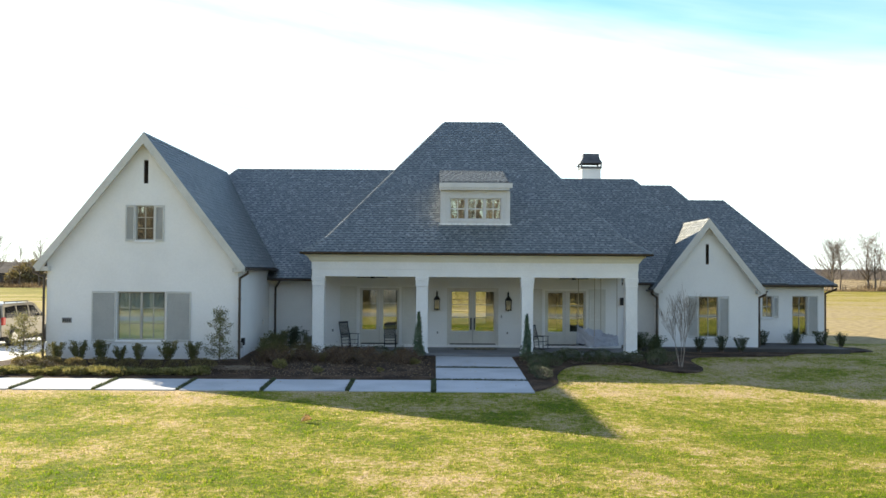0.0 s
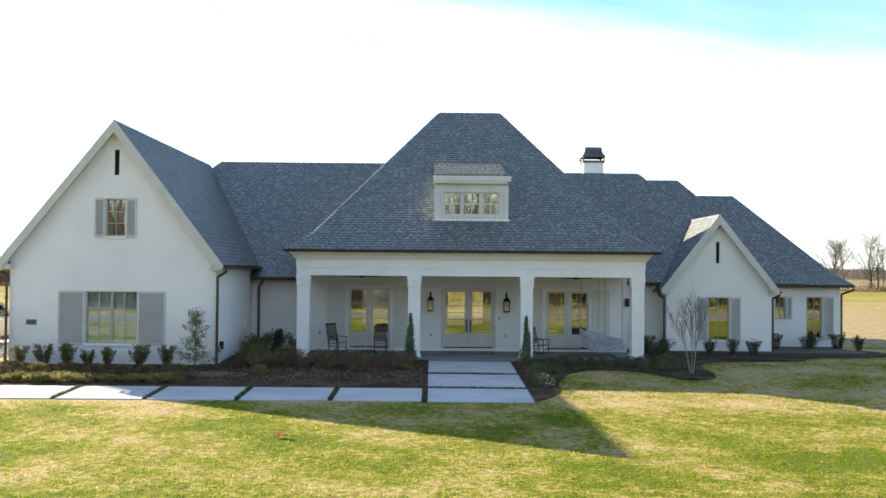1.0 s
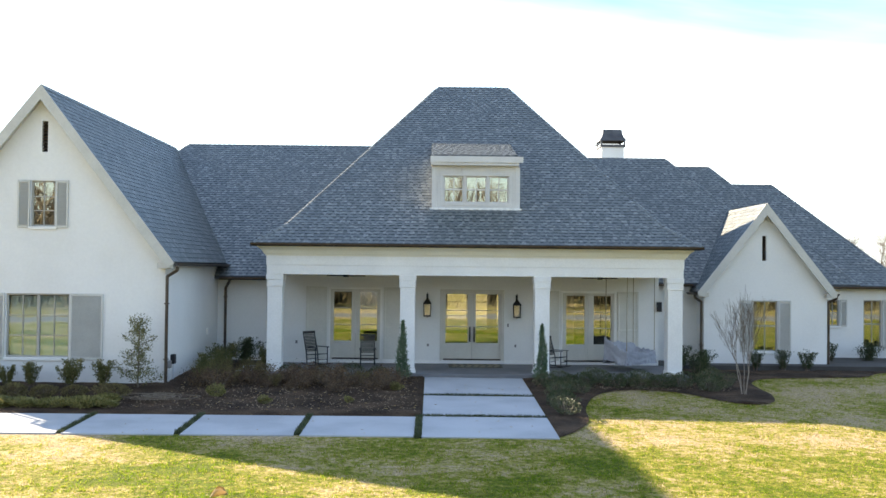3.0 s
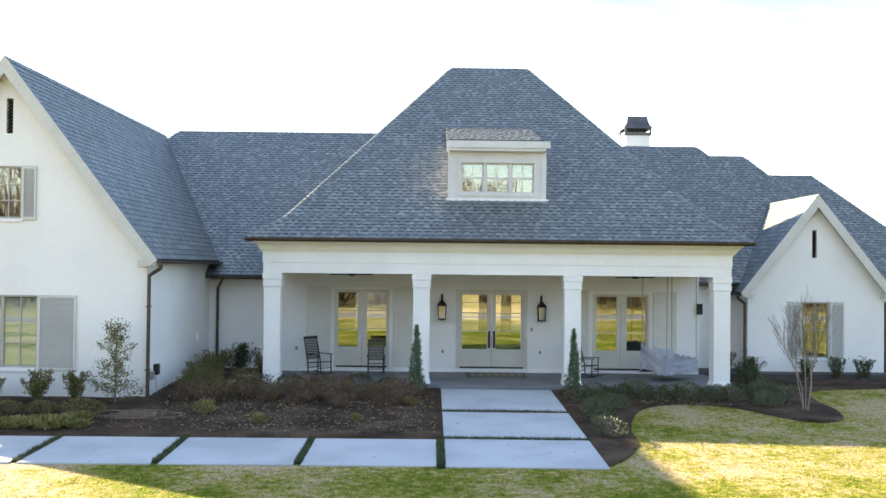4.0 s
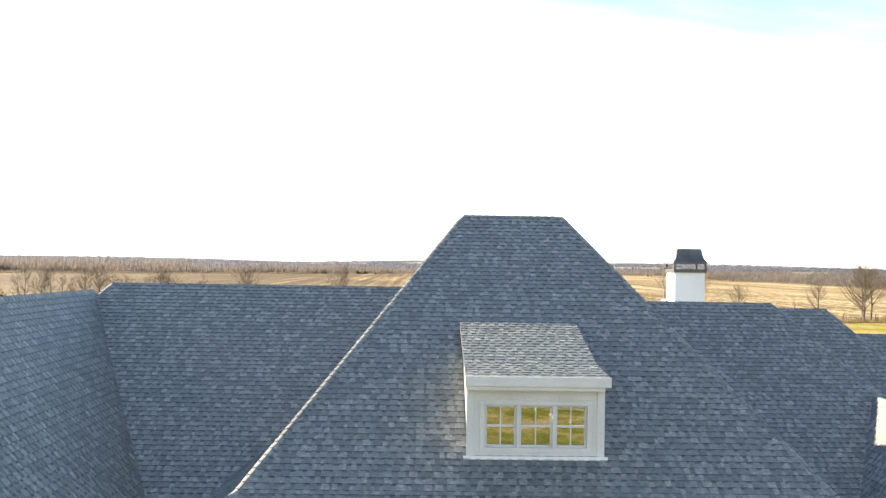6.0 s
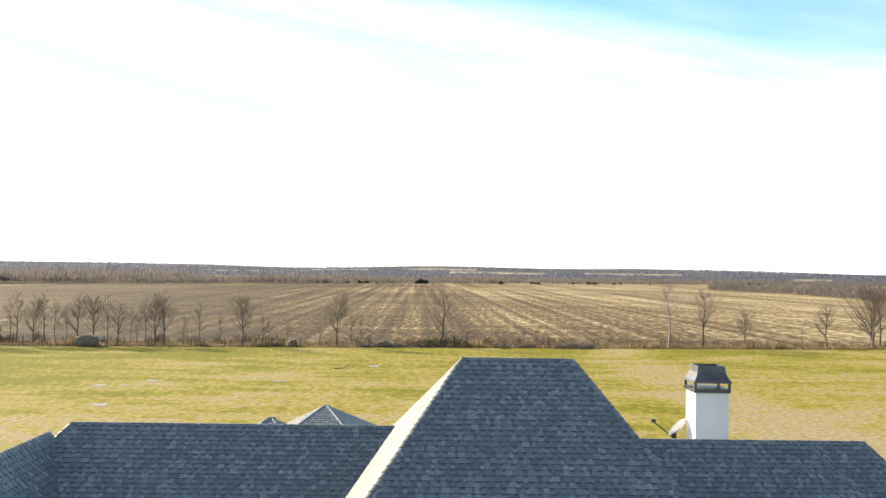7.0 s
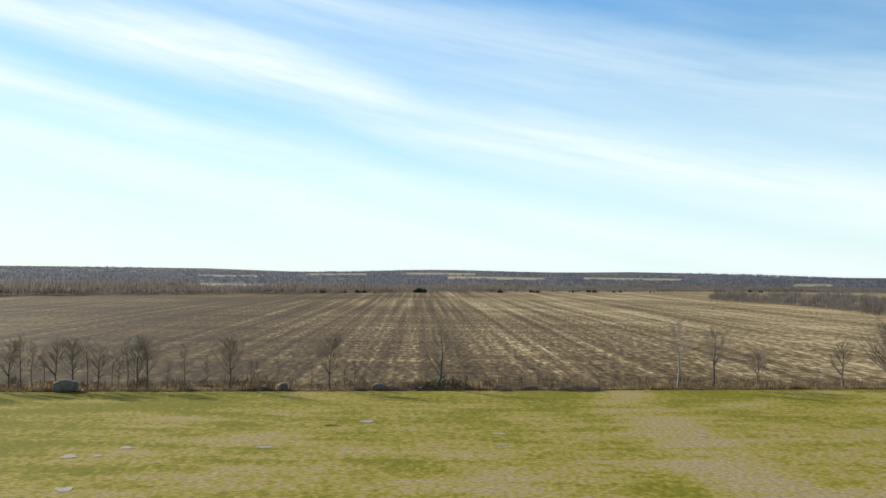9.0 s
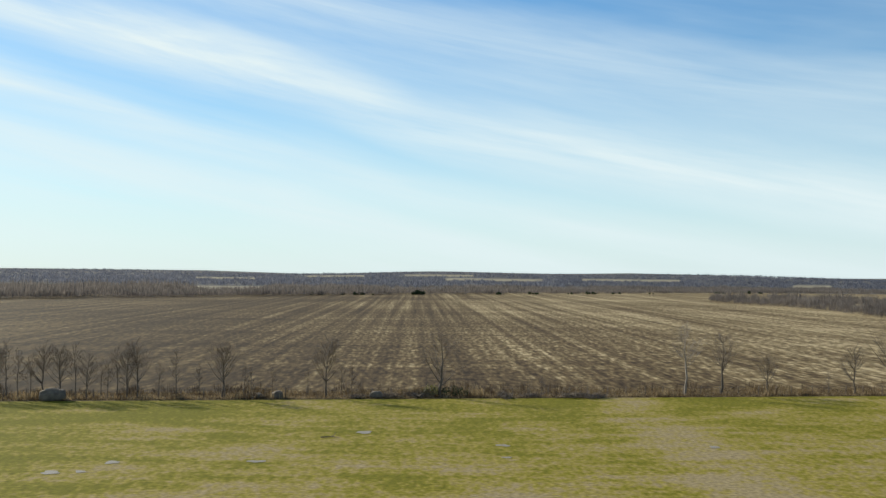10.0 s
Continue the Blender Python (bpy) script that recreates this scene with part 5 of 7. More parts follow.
def in_vase(rs, rx, ry, h):
    """Points in an upright vase shape with an uneven top, as on a clipped young holly."""
    tips = [(rs.uniform(0, math.tau), rs.uniform(0.3, 1.0), rs.uniform(0.72, 1.12)) for _ in range(14)]

    def place():
        a0, k, top = rs.choice(tips)
        t = rs.random() ** 0.7
        a = a0 + rs.gauss(0, 0.35)
        r = (0.28 + 0.72 * t) * k + rs.gauss(0, 0.08)
        return (rx * r * math.cos(a), ry * r * math.sin(a), max(0.04, 0.08 + (h * top - 0.08) * t)), (0.5 * math.cos(a), 0.5 * math.sin(a), 0.9)
    return place


def shrub(seed, rx, ry, h, mat, n=420, size=0.07, label="", category="shrub", group="", name="shrub", shell=0.5, stems=6, vase=False):
    rs = random.Random(seed)
    root = thing(name, (0, 0, 0), label, category, group)
    bm = bmesh.new()
    for _ in range(stems):
        a = rs.uniform(0, math.tau)
        rod(bm, (0.04 * math.cos(a), 0.04 * math.sin(a), -0.05), (rx * 0.5 * math.cos(a), ry * 0.5 * math.sin(a), h * rs.uniform(0.5, 0.9)), 0.012, 0.005, 5)
    part("branch_frame", bm, M_BARK, root)
    v, f = leaves(rs, n, in_vase(rs, rx, ry, h) if vase else in_blob(rs, rx, ry, h * 0.52, h * 0.5, shell), size)
    from_lists("foliage", v, f, mat, root, kind="stuff")
    return root


def put(src, spots, z_off=0.0):
    """Moves a plant to its first spot and copies it to the others: x, y, turn, scale."""
    for i, (x, y, r, s) in enumerate(spots):
        m = pose(x, y, ground_z(x, y) + bed_rise(x, y) * (y < 5) + 0.04 + z_off, 0, 0, r) @ Matrix.Diagonal((s, s, s, 1))
        if i == 0:
            src.matrix_basis = m
        else:
            c = copy_thing(src, m)
            c.matrix_basis = m


# hollies on this side take olive leaves: warm lens veil put into the tone
olive = [shrub(25 + k, 0.36, 0.34, 0.66, M_LEAFL, 1900, 0.055, "small olive-green evergreen shrub below the window, tone warmed for lens veil", group="foundation shrubs", vase=True) for k in range(2)]
put(olive[0], [(-14.55, -3.25, 0, 0.95), (-13.05, -3.2, 70, 1.05), (-11.75, -3.2, 80, 0.9), (-9.85, -3.2, 0, 1.0)])
put(olive[1], [(-13.80, -3.2, 30, 1.05), (-10.75, -3.2, 140, 1.05), (-12.4, -3.15, 30, 0.8)])
holly = [shrub(20 + k, 0.33, 0.33, 0.66, M_LEAF, 1500, 0.052, "small rounded dark evergreen shrub in the mulch", group="foundation shrubs", vase=True) for k in range(3)]
put(holly[0], [(9.55, 3.65, 20, 0.95), (16.5, 6.1, 50, 1.0)])
put(holly[1], [(10.5, 3.65, 60, 0.95), (7.05, 3.6, 10, 1.1), (12.95, 5.9, 90, 1.1)])
put(holly[2], [(11.3, 3.65, 100, 0.95), (15.6, 6.2, 0, 1.15), (6.75, 2.8, 0, 0.9)])
big = shrub(41, 0.62, 0.5, 0.78, M_LEAF, 2200, 0.055, "wide dark evergreen shrub against the wall", group="foundation shrubs", vase=True)
put(big, [(14.35, 6.1, 0, 1.0), (-7.35, 2.75, 40, 1.15), (7.35, 2.4, 0, 0.95), (6.9, 0.9, 70, 0.85)])
laurel = shrub(44, 0.5, 0.5, 0.75, M_LEAFL, 1900, 0.055, "loose olive evergreen shrub in the corner bed", vase=True)
put(laurel, [(-7.75, -1.1, 0, 0.75), (-7.8, -0.2, 80, 0.85), (-7.75, 0.75, 140, 0.95), (-7.65, 1.65, 200, 1.05), (-6.65, 3.0, 20, 0.8)])
dwarf = [shrub(50 + k, 0.42, 0.40, 0.42, M_LEAFM if k else M_LEAF, 1300, 0.042, "low mounded evergreen shrub in the mulch bed", group="low mounds", shell=0.62) for k in range(2)]
put(dwarf[0], [(-5.4, -0.25, 30, 0.95), (-4.5, -0.3, 80, 0.9), (-3.6, -0.2, 10, 1.0), (-2.8, -0.3, 140, 0.85), (2.0, -4.6, 0, 0.95), (2.15, -2.2, 50, 0.9), (3.0, -1.5, 90, 1.0), (4.3, -1.2, 10, 0.95), (5.5, -1.0, 70, 0.9), (6.6, -1.4, 30, 1.0), (2.6, -1.7, 120, 0.9), (3.9, -1.55, 200, 0.95), (5.15, -1.5, 250, 0.9), (6.1, -0.75, 300, 0.95)])
put(dwarf[1], [(1.95, -5.9, 20, 0.95), (2.1, -3.4, 80, 0.95), (3.6, -0.75, 0, 1.0), (4.9, -0.55, 40, 0.9), (6.9, -0.3, 100, 1.0), (7.3, 1.4, 0, 0.9), (2.5, -0.8, 30, 0.85), (3.3, -1.0, 150, 0.95), (4.6, -1.45, 220, 0.9), (5.8, -1.35, 20, 0.9), (6.5, -2.0, 60, 0.9), (7.1, -1.1, 190, 0.9), (2.0, -1.3, 100, 0.85), (2.75, -2.6, 10, 0.8)])


def dry_shrub(seed):
    """A dormant shrub: a fan of thin bare stems with a few rusty leaves."""
    rs = random.Random(seed)
    root = thing("dormant_shrub", (0, 0, 0), "dormant brown shrub of thin bare stems", "shrub", "dormant shrubs")
    bm = bmesh.new()
    tips = []
    for _ in range(40):
        a, r = rs.uniform(0, math.tau), rs.uniform(0.1, 0.46)
        mid = (r * 0.6 * math.cos(a), r * 0.6 * math.sin(a), rs.uniform(0.12, 0.25))
        tip = (r * math.cos(a), r * math.sin(a), rs.uniform(0.22, 0.46))
        rod(bm, (0.05 * math.cos(a), 0.05 * math.sin(a), -0.03), mid, 0.007, 0.005, 4, False)
        rod(bm, mid, tip, 0.005, 0.003, 4, False)
        tips += [mid, tip, tip]
    part("stem_fan", bm, M_BARK, root, kind="stuff")

    def place():
        t = rs.choice(tips)
        return (t[0] + rs.gauss(0, 0.07), t[1] + rs.gauss(0, 0.07), max(0.03, t[2] + rs.gauss(-0.05, 0.08))), (rs.gauss(0, 1), rs.gauss(0, 1), 0.2)
    v, f = leaves(rs, 780, place, 0.056)
    from_lists("dry_leaves", v, f, M_RUST, root, kind="stuff")
    return root


dry = [dry_shrub(70 + k) for k in range(2)]
rs = random.Random(12)
spots = [[], []]
for i in range(28):
    spots[i % 2].append((-6.6 + (i % 7) * 0.70 + rs.uniform(-0.3, 0.3), -0.75 - (i // 7) * 0.60 + rs.uniform(-0.28, 0.28), rs.uniform(0, 360), rs.uniform(0.6, 1.1) * (1 if i < 21 else 0.7)))
spots[0] += [(-7.6, -2.2, 10, 1.0), (-7.0, -2.6, 80, 1.1)]
put(dry[0], spots[0])
put(dry[1], spots[1])


sage = shrub(93, 0.46, 0.44, 0.62, M_DRYLEAF, 1100, 0.05, "loose olive-brown shrub in the corner bed", group="loose olive shrubs", vase=True)
put(sage, [(-7.1, -1.5, 0, 0.95), (-6.5, -0.7, 70, 0.9), (-6.75, -2.1, 130, 0.8), (-6.0, -1.35, 200, 0.8), (-7.55, -1.9, 250, 0.75), (-5.5, -2.3, 30, 0.55), (-4.4, -1.5, 90, 0.5), (-3.2, -1.7, 160, 0.55)])


# leafy groundcover along the paving and low mounds behind it
cover = [shrub(90 + k, 0.46, 0.38, 0.20, M_GOLDGREEN, 1100, 0.085, "low yellow-green leafy groundcover by the paving", group="groundcover plants", name="groundcover_plant", shell=0.5, stems=4) for k in range(2)]
put(cover[0], [(-15.6 + i * 0.66 + rs.uniform(-0.1, 0.1), -5.62 + rs.uniform(-0.12, 0.15), rs.uniform(0, 360), rs.uniform(0.6, 1.1)) for i in range(11)])
put(cover[1], [(-15.3 + i * 0.68 + rs.uniform(-0.1, 0.1), -5.1 + rs.uniform(-0.15, 0.2), rs.uniform(0, 360), rs.uniform(0.5, 1.0)) for i in range(10)])
mound = shrub(95, 0.48, 0.42, 0.40, M_DRYLEAF, 1500, 0.055, "low olive-brown mounded shrub in the mulch", group="olive mounds", name="mounded_shrub", shell=0.5)
put(mound, [(-15.1 + i * 0.83 + rs.uniform(-0.15, 0.15), -4.35 + rs.uniform(-0.2, 0.2), rs.uniform(0, 360), rs.uniform(0.8, 1.1)) for i in range(8)])
tuft = shrub(97, 0.34, 0.32, 0.36, M_GOLDGREEN, 900, 0.07, "small pale leafy shrub in the mulch", group="pale leafy shrubs", name="leafy_shrub", shell=0.5)
put(tuft, [(-6.75, -3.9, 0, 0.75), (-5.35, -4.9, 40, 0.5), (-3.3, -4.6, 90, 0.4), (-2.2, -2.6, 50, 0.55)])


def cypress():
    rs = random.Random(33)
    root = thing("italian_cypress", (0, 0, 0), "young narrow cypress tree beside a porch column", "tree", "cypresses by the porch steps")
    bm = bmesh.new()
    rod(bm, (0, 0, -0.05), (0.02, 0, 1.45), 0.02, 0.006, 6)
    part("trunk", bm, M_BARK, root)

    def place():
        t = rs.random() ** 1.4
        z = 0.06 + 1.62 * t
        a = rs.uniform(0, math.tau)
        r = 0.27 * (1 - t) ** 0.85 * (0.35 + 0.65 * rs.random() ** 0.5) * (0.72 + 0.42 * math.sin(a * 2 + t * 23) * math.sin(t * 31 + a))
        return (r * math.cos(a), r * math.sin(a), z), (0.3 * math.cos(a), 0.3 * math.sin(a), 1.0)
    v, f = leaves(rs, 2800, place, 0.10, 0.2, 0.3)
    from_lists("crown", v, f, M_CYP, root, kind="stuff")
    return root


put(cypress(), [(-2.10, -0.42, 0, 0.98), (1.97, -0.42, 120, 0.95)])


def magnolia(seed, h, w, n, label):
    """A young small-leaved tree: a thin trunk, side limbs and loose leaves in tiers, narrowing upward."""
    rs = random.Random(seed)
    root = thing("young_magnolia", (0, 0, 0), label, "tree")
    bm = bmesh.new()
    rod(bm, (0, 0, -0.05), (0.03, 0.0, h * 0.96), 0.026, 0.007, 6)
    ends = []
    for k in range(26):
        z = h * (0.03 + 0.88 * k / 26)
        a = k * 2.4 + rs.uniform(-0.3, 0.3)
        l = w * (1.0 - 0.62 * (z / h)) * rs.uniform(0.45, 1.1)
        tip = (l * math.cos(a), l * math.sin(a), z + l * 0.45)
        rod(bm, (0.01, 0, z), tip, 0.009, 0.004, 4, False)
        for q in range(4):
            k2 = 0.35 + 0.65 * q / 3
            ends.append((tip[0] * k2, tip[1] * k2, z + (tip[2] - z) * k2))
    ends += [(0.03, 0, h * 0.97), (0.03, 0, h * 0.93)]
    part("trunk", bm, M_BARK, root)

    def place():
        t = rs.choice(ends)
        return (t[0] + rs.gauss(0, 0.055), t[1] + rs.gauss(0, 0.055), t[2] + rs.gauss(0, 0.055)), (t[0], t[1], 0.25)
    v, f = leaves(rs, n, place, 0.062, 0.5)
    from_lists("crown", v, f, M_LEAFL, root, kind="stuff")
    return root


put(magnolia(5, 1.95, 0.62, 2300, "young broadleaf evergreen tree against the gable wall"), [(-8.95, -3.25, 0, 1.0)])
put(magnolia(6, 1.65, 0.75, 2300, "loose young evergreen tree at the house corner"), [(-15.75, -3.2, 30, 1.05)])


# ---- bare trees ----
def tube(verts, faces, a, b, r0, r1, sides=4):
    d = b - a
    if d.length < 1e-5:
        return
    d.normalize()
    s = d.orthogonal().normalized()
    t = d.cross(s)
    o = len(verts)
    for c, r in ((a, r0), (b, r1)):
        for i in range(sides):
            an = i * math.tau / sides
            verts.append(tuple(c + s * (r * math.cos(an)) + t * (r * math.sin(an))))
    for i in range(sides):
        faces.append((o + i, o + (i + 1) % sides, o + sides + (i + 1) % sides, o + sides + i))


def bare_tree(seed, h, spread=0.6, levels=5, trunk=0.24, r=None, stems=1, name="bare_tree", label="", group="", category="tree", thin=0.012, mats=None, fork=0.34, lean=0.22, rise=0.09):
    """A leafless tree: each limb forks into two to four thinner ones."""
    rs = random.Random(seed)
    root = thing(name, (0, 0, 0), label, category, group)
    tv, tf, cv, cf = [], [], [], []
    r = r or h * 0.022

    def grow(p, d, l, rad, lev):
        q = p
        n = 3 if lev < 2 else 2
        for k in range(n):
            d = (d + Vector((rs.gauss(0, 0.12), rs.gauss(0, 0.12), rs.gauss(rise, 0.06)))).normalized()
            e = q + d * (l / n)
            ra, rb = max(thin, rad * (1 - 0.35 * k / n)), max(thin, rad * (1 - 0.35 * (k + 1) / n))
            tube(tv if lev < 2 else cv, tf if lev < 2 else cf, q, e, ra, rb, 6 if lev == 0 else 4 if lev < 3 else 3)
            if lev and lev < levels and k < n - 1 and rs.random() < 0.6:
                side = d.cross(Vector((rs.gauss(0, 1), rs.gauss(0, 1), rs.gauss(0, 1)))).normalized()
                grow(e, (d + side * rs.uniform(0.6, 1.1) * spread * 1.5).normalized(), l * rs.uniform(0.4, 0.6), rad * 0.45, lev + 1)
            q = e
        if lev < levels:
            for _ in range(rs.choice((2, 2, 3)) if lev else rs.choice((3, 4))):
                side = d.cross(Vector((rs.gauss(0, 1), rs.gauss(0, 1), rs.gauss(0, 1)))).normalized()
                grow(q, (d + side * rs.uniform(0.4, 1.0) * spread * 1.3).normalized(), l * rs.uniform(0.55, 0.8), rad * rs.uniform(0.5, 0.68), lev + 1)

    for s in range(stems):
        a = s * math.tau / stems + rs.uniform(-0.3, 0.3)
        out = 0.0 if stems == 1 else lean
        d = Vector((out * math.cos(a) + rs.gauss(0, 0.04), out * math.sin(a) + rs.gauss(0, 0.04), 1)).normalized()
        grow(Vector((0.06 * math.cos(a) * (stems > 1), 0.06 * math.sin(a) * (stems > 1), -0.05)), d, h * fork * rs.uniform(0.9, 1.1), r * (1 if stems == 1 else 0.75), 0)
    m0, m1 = mats or (M_BARK, M_TWIG)
    from_lists("trunk", tv, tf, m0, root, smooth=True)
    from_lists("crown", cv, cf, m1, root, kind="stuff")
    return root


crape = bare_tree(8, 2.45, 0.22, 4, r=0.017, stems=6, name="crape_myrtle", label="bare multi-stemmed crape myrtle with pale smooth stems", thin=0.003, mats=(M_CRAPE, M_TWIG), fork=0.40, lean=0.07)
put(crape, [(7.3, -2.3, 20, 0.95)])

# ---- porch things ----
def rocking_chair():
    c = thing("rocking_chair", (0, 0, 0), "dark painted slatted wooden rocking chair on the porch", "chair", "rocking chairs on the porch")
    for sx in (-0.27, 0.27):
        bm = bmesh.new()
        prev = None
        for k in range(13):
            t = -0.46 + 0.92 * k / 12
            p = Vector((sx, t + 0.04, 0.022 + 0.32 * t * t))
            if prev is not None:
                rod(bm, prev, p, 0.018, 0.018, 6)
            prev = p
        part("rocker", bm, M_CHAIR, c)
        bm = bmesh.new()
        rod(bm, (sx, -0.24, 0.04), (sx, -0.24, 0.64), 0.021, 0.019, 8)
        part("leg", bm, M_CHAIR, c)
        bm = bmesh.new()
        rod(bm, (sx * 0.95, 0.22, 0.05), (sx * 0.95, 0.25, 0.42), 0.021, 0.021, 8)
        rod(bm, (sx * 0.95, 0.25, 0.42), (sx * 0.95, 0.44, 1.13), 0.021, 0.017, 8)
        part("back_post", bm, M_CHAIR, c)
        bm = bmesh.new()
        bx(bm, sx - 0.045, sx + 0.045, -0.30, 0.30, 0.635, 0.66)
        part("armrest", bm, M_CHAIR, c, bevel=0.008)
    for k in range(7):
        bm = bmesh.new()
        bx(bm, -0.27, 0.27, -0.26 + k * 0.072, -0.26 + k * 0.072 + 0.058, 0.40 - k * 0.006, 0.42 - k * 0.006)
        part("seat_slat", bm, M_CHAIR, c)
    for k in range(13):
        bm = bmesh.new()
        z = 0.48 + k * 0.05
        y = 0.25 + (z - 0.42) * 0.267
        bx(bm, -0.25, 0.25, y - 0.008, y + 0.008, z, z + 0.034)
        part("back_slat", bm, M_CHAIR, c)
    bm = bmesh.new()
    bx(bm, -0.28, 0.28, 0.41, 0.44, 1.09, 1.18)
    part("headrail", bm, M_CHAIR, c, bevel=0.008)
    for y in (-0.24, 0.22):
        bm = bmesh.new()
        rod(bm, (-0.27, y, 0.22), (0.27, y, 0.22), 0.012, 0.012, 6)
        part("stretcher", bm, M_CHAIR, c)
    return c


FLOOR = 0.10
rc = rocking_chair()
SMALL = Matrix.Diagonal((0.92, 0.92, 0.92, 1))
rc.matrix_basis = pose(-4.92, 2.42, FLOOR, 0, 0, 48) @ SMALL
copy_thing(rc, pose(-3.30, 2.45, FLOOR, 0, 0, 4) @ SMALL)
copy_thing(rc, pose(2.80, 2.4, FLOOR, 0, 0, 58) @ SMALL)


def lantern():
    l = thing("wall_lantern", (0, 0, 0), "black iron wall lantern with clear glass beside the front door", "lantern", "porch wall lanterns")
    bm = bmesh.new()
    bx(bm, -0.035, 0.035, -0.02, 0.0, 0.50, 0.72)
    prev = Vector((0, -0.02, 0.62))
    for p in ((0, -0.08, 0.74), (0, -0.15, 0.76), (0, -0.17, 0.70), (0, -0.17, 0.62)):
        rod(bm, prev, p, 0.011, 0.011, 6)
        prev = Vector(p)
    part("bracket", bm, M_BLACK, l)
    bm = bmesh.new()
    for a, b in ((-1, -1), (1, -1), (1, 1), (-1, 1)):
        rod(bm, (a * 0.10, -0.17 + b * 0.10, 0.0), (a * 0.115, -0.17 + b * 0.115, 0.40), 0.012, 0.012, 5)
    bx(bm, -0.12, 0.12, -0.29, -0.05, -0.02, 0.015)
    bx(bm, -0.135, 0.135, -0.305, -0.035, 0.39, 0.415)
    part("cage", bm, M_BLACK, l)
    bm = bmesh.new()
    g = bmesh.ops.create_cone(bm, cap_ends=True, segments=4, radius1=0.19, radius2=0.05, depth=0.14)
    bmesh.ops.rotate(bm, verts=g["verts"], cent=(0, 0, 0), matrix=Matrix.Rotation(math.pi / 4, 3, "Z"))
    bmesh.ops.translate(bm, verts=g["verts"], vec=(0, -0.17, 0.485))
    rod(bm, (0, -0.17, 0.55), (0, -0.17, 0.63), 0.03, 0.012, 8)
    part("roof", bm, M_BLACK, l)
    bm = bmesh.new()
    bx(bm, -0.085, 0.085, -0.255, -0.085, 0.016, 0.388)
    part("glass", bm, M_LANTERN, l, "pale frosted lantern glass")
    bm = bmesh.new()
    rod(bm, (0, -0.17, -0.06), (0, -0.17, -0.02), 0.012, 0.02, 6)
    part("finial", bm, M_BLACK, l)
    return l


lt = lantern()
lt.matrix_basis = pose(-1.41, PW - 0.003, 1.68)
copy_thing(lt, pose(1.55, PW - 0.003, 1.66))


def swing():
    s = thing("hanging_daybed", (5.02, 1.95, -0.02), "hanging porch daybed under a rumpled grey fabric cover", "porch swing", rz=42)
    hx, hy = 0.74, 0.43
    bm = bmesh.new()
    bx(bm, -hx + 0.04, hx - 0.04, -hy + 0.04, hy - 0.04, 0.38, 0.46)
    part("swing_base", bm, M_CHAIR, s)
    nx, ny = 96, 72
    verts, faces = [], []

    def crown(u, v):
        """The height of the cloth over arms, back and seat."""
        left = 0.14 + 0.40 * ((v + 1) / 2) ** 1.3
        back = 0.40 - 0.05 * (u + 1)
        right = 0.10 + 0.08 * ((v + 1) / 2)
        h = max(left * math.exp(-((u + 1.0) / 0.30) ** 2), back * math.exp(-((v - 1.0) / 0.38) ** 2), right * math.exp(-((u - 1.0) / 0.30) ** 2), 0.05 * math.exp(-((v + 1.0) / 0.25) ** 2))
        lump = 0.09 * math.exp(-((u - 0.2) / 0.3) ** 2 - ((v - 0.2) / 0.4) ** 2)
        return 0.62 + h + lump
    for j in range(ny + 1):
        for i in range(nx + 1):
            u, v = 1.5 * (-1 + 2 * i / nx), 1.5 * (-1 + 2 * j / ny)
            edge = max(abs(u), abs(v), 1.0)
            cu, cv = max(-1, min(1, u)), max(-1, min(1, v))
            drop = min(1.0, (edge - 1.0) / 0.5)
            along = u if abs(v) > abs(u) else v
            side = abs(u) > abs(v)
            slump = math.sin(7 * drop + 3.2 * along * along + 1.2 * noise.noise(Vector((along * 2, 3, drop))))
            crease = 0.055 * noise.noise(Vector((cu * 2.3 + cv * 1.7, cv * 4.0 - cu, 1.0))) + 0.035 * noise.noise(Vector((cu * 6 - cv * 5, cv * 3 + cu * 2, 7.0)))
            top = crown(cu, cv) + crease
            hem = 0.33 + 0.05 * noise.noise(Vector((cu * 2.0, cv * 2.0, 3.0))) + (0.10 if side and u < 0 and v > 0 else 0.0)
            z = top * (1 - drop) + hem * drop
            out = drop * (0.035 * slump + 0.05 * noise.noise(Vector((along * 4.5, drop * 3.0, 5.0))) - 0.05 * drop)
            x, y = cu * hx, cv * hy
            if edge > 1.0:
                if side:
                    x += math.copysign(out + 0.02, u)
                else:
                    y += math.copysign(out + 0.02, v)
            verts.append((x, y, z))
    for j in range(ny):
        for i in range(nx):
            b = j * (nx + 1) + i
            faces.append((b, b + 1, b + nx + 2, b + nx + 1))
    from_lists("fabric_cover", verts, faces, M_COVER, s, "rumpled grey fabric cover", smooth=True)
    for x in (-0.72, 0.72):
        for y in (-0.41, 0.41):
            bm = bmesh.new()
            rod(bm, (x, y, 0.44), (x * 0.98, y, 3.30), 0.013, 0.013, 6)
            part("rope", bm, M_ROPE, s, "thin hanging rope")


swing()
dm = thing("doormat", (0.16, 2.72, FLOOR), "patterned dark doormat on the porch floor", "doormat")
bm = bmesh.new()
bx(bm, -0.86, 0.86, -0.56, 0.56, 0.0, 0.018)
part("mat", bm, M_MAT, dm, bevel=0.005)
bm = bmesh.new()
for row in range(3):
    for k in range(-3, 4):
        g = bmesh.ops.create_cone(bm, cap_ends=True, segments=8, radius1=0.09, radius2=0.09, depth=0.004)
        bmesh.ops.translate(bm, verts=g["verts"], vec=(k * 0.225 + 0.05 * (row % 2), (row - 1) * 0.35, 0.0205))
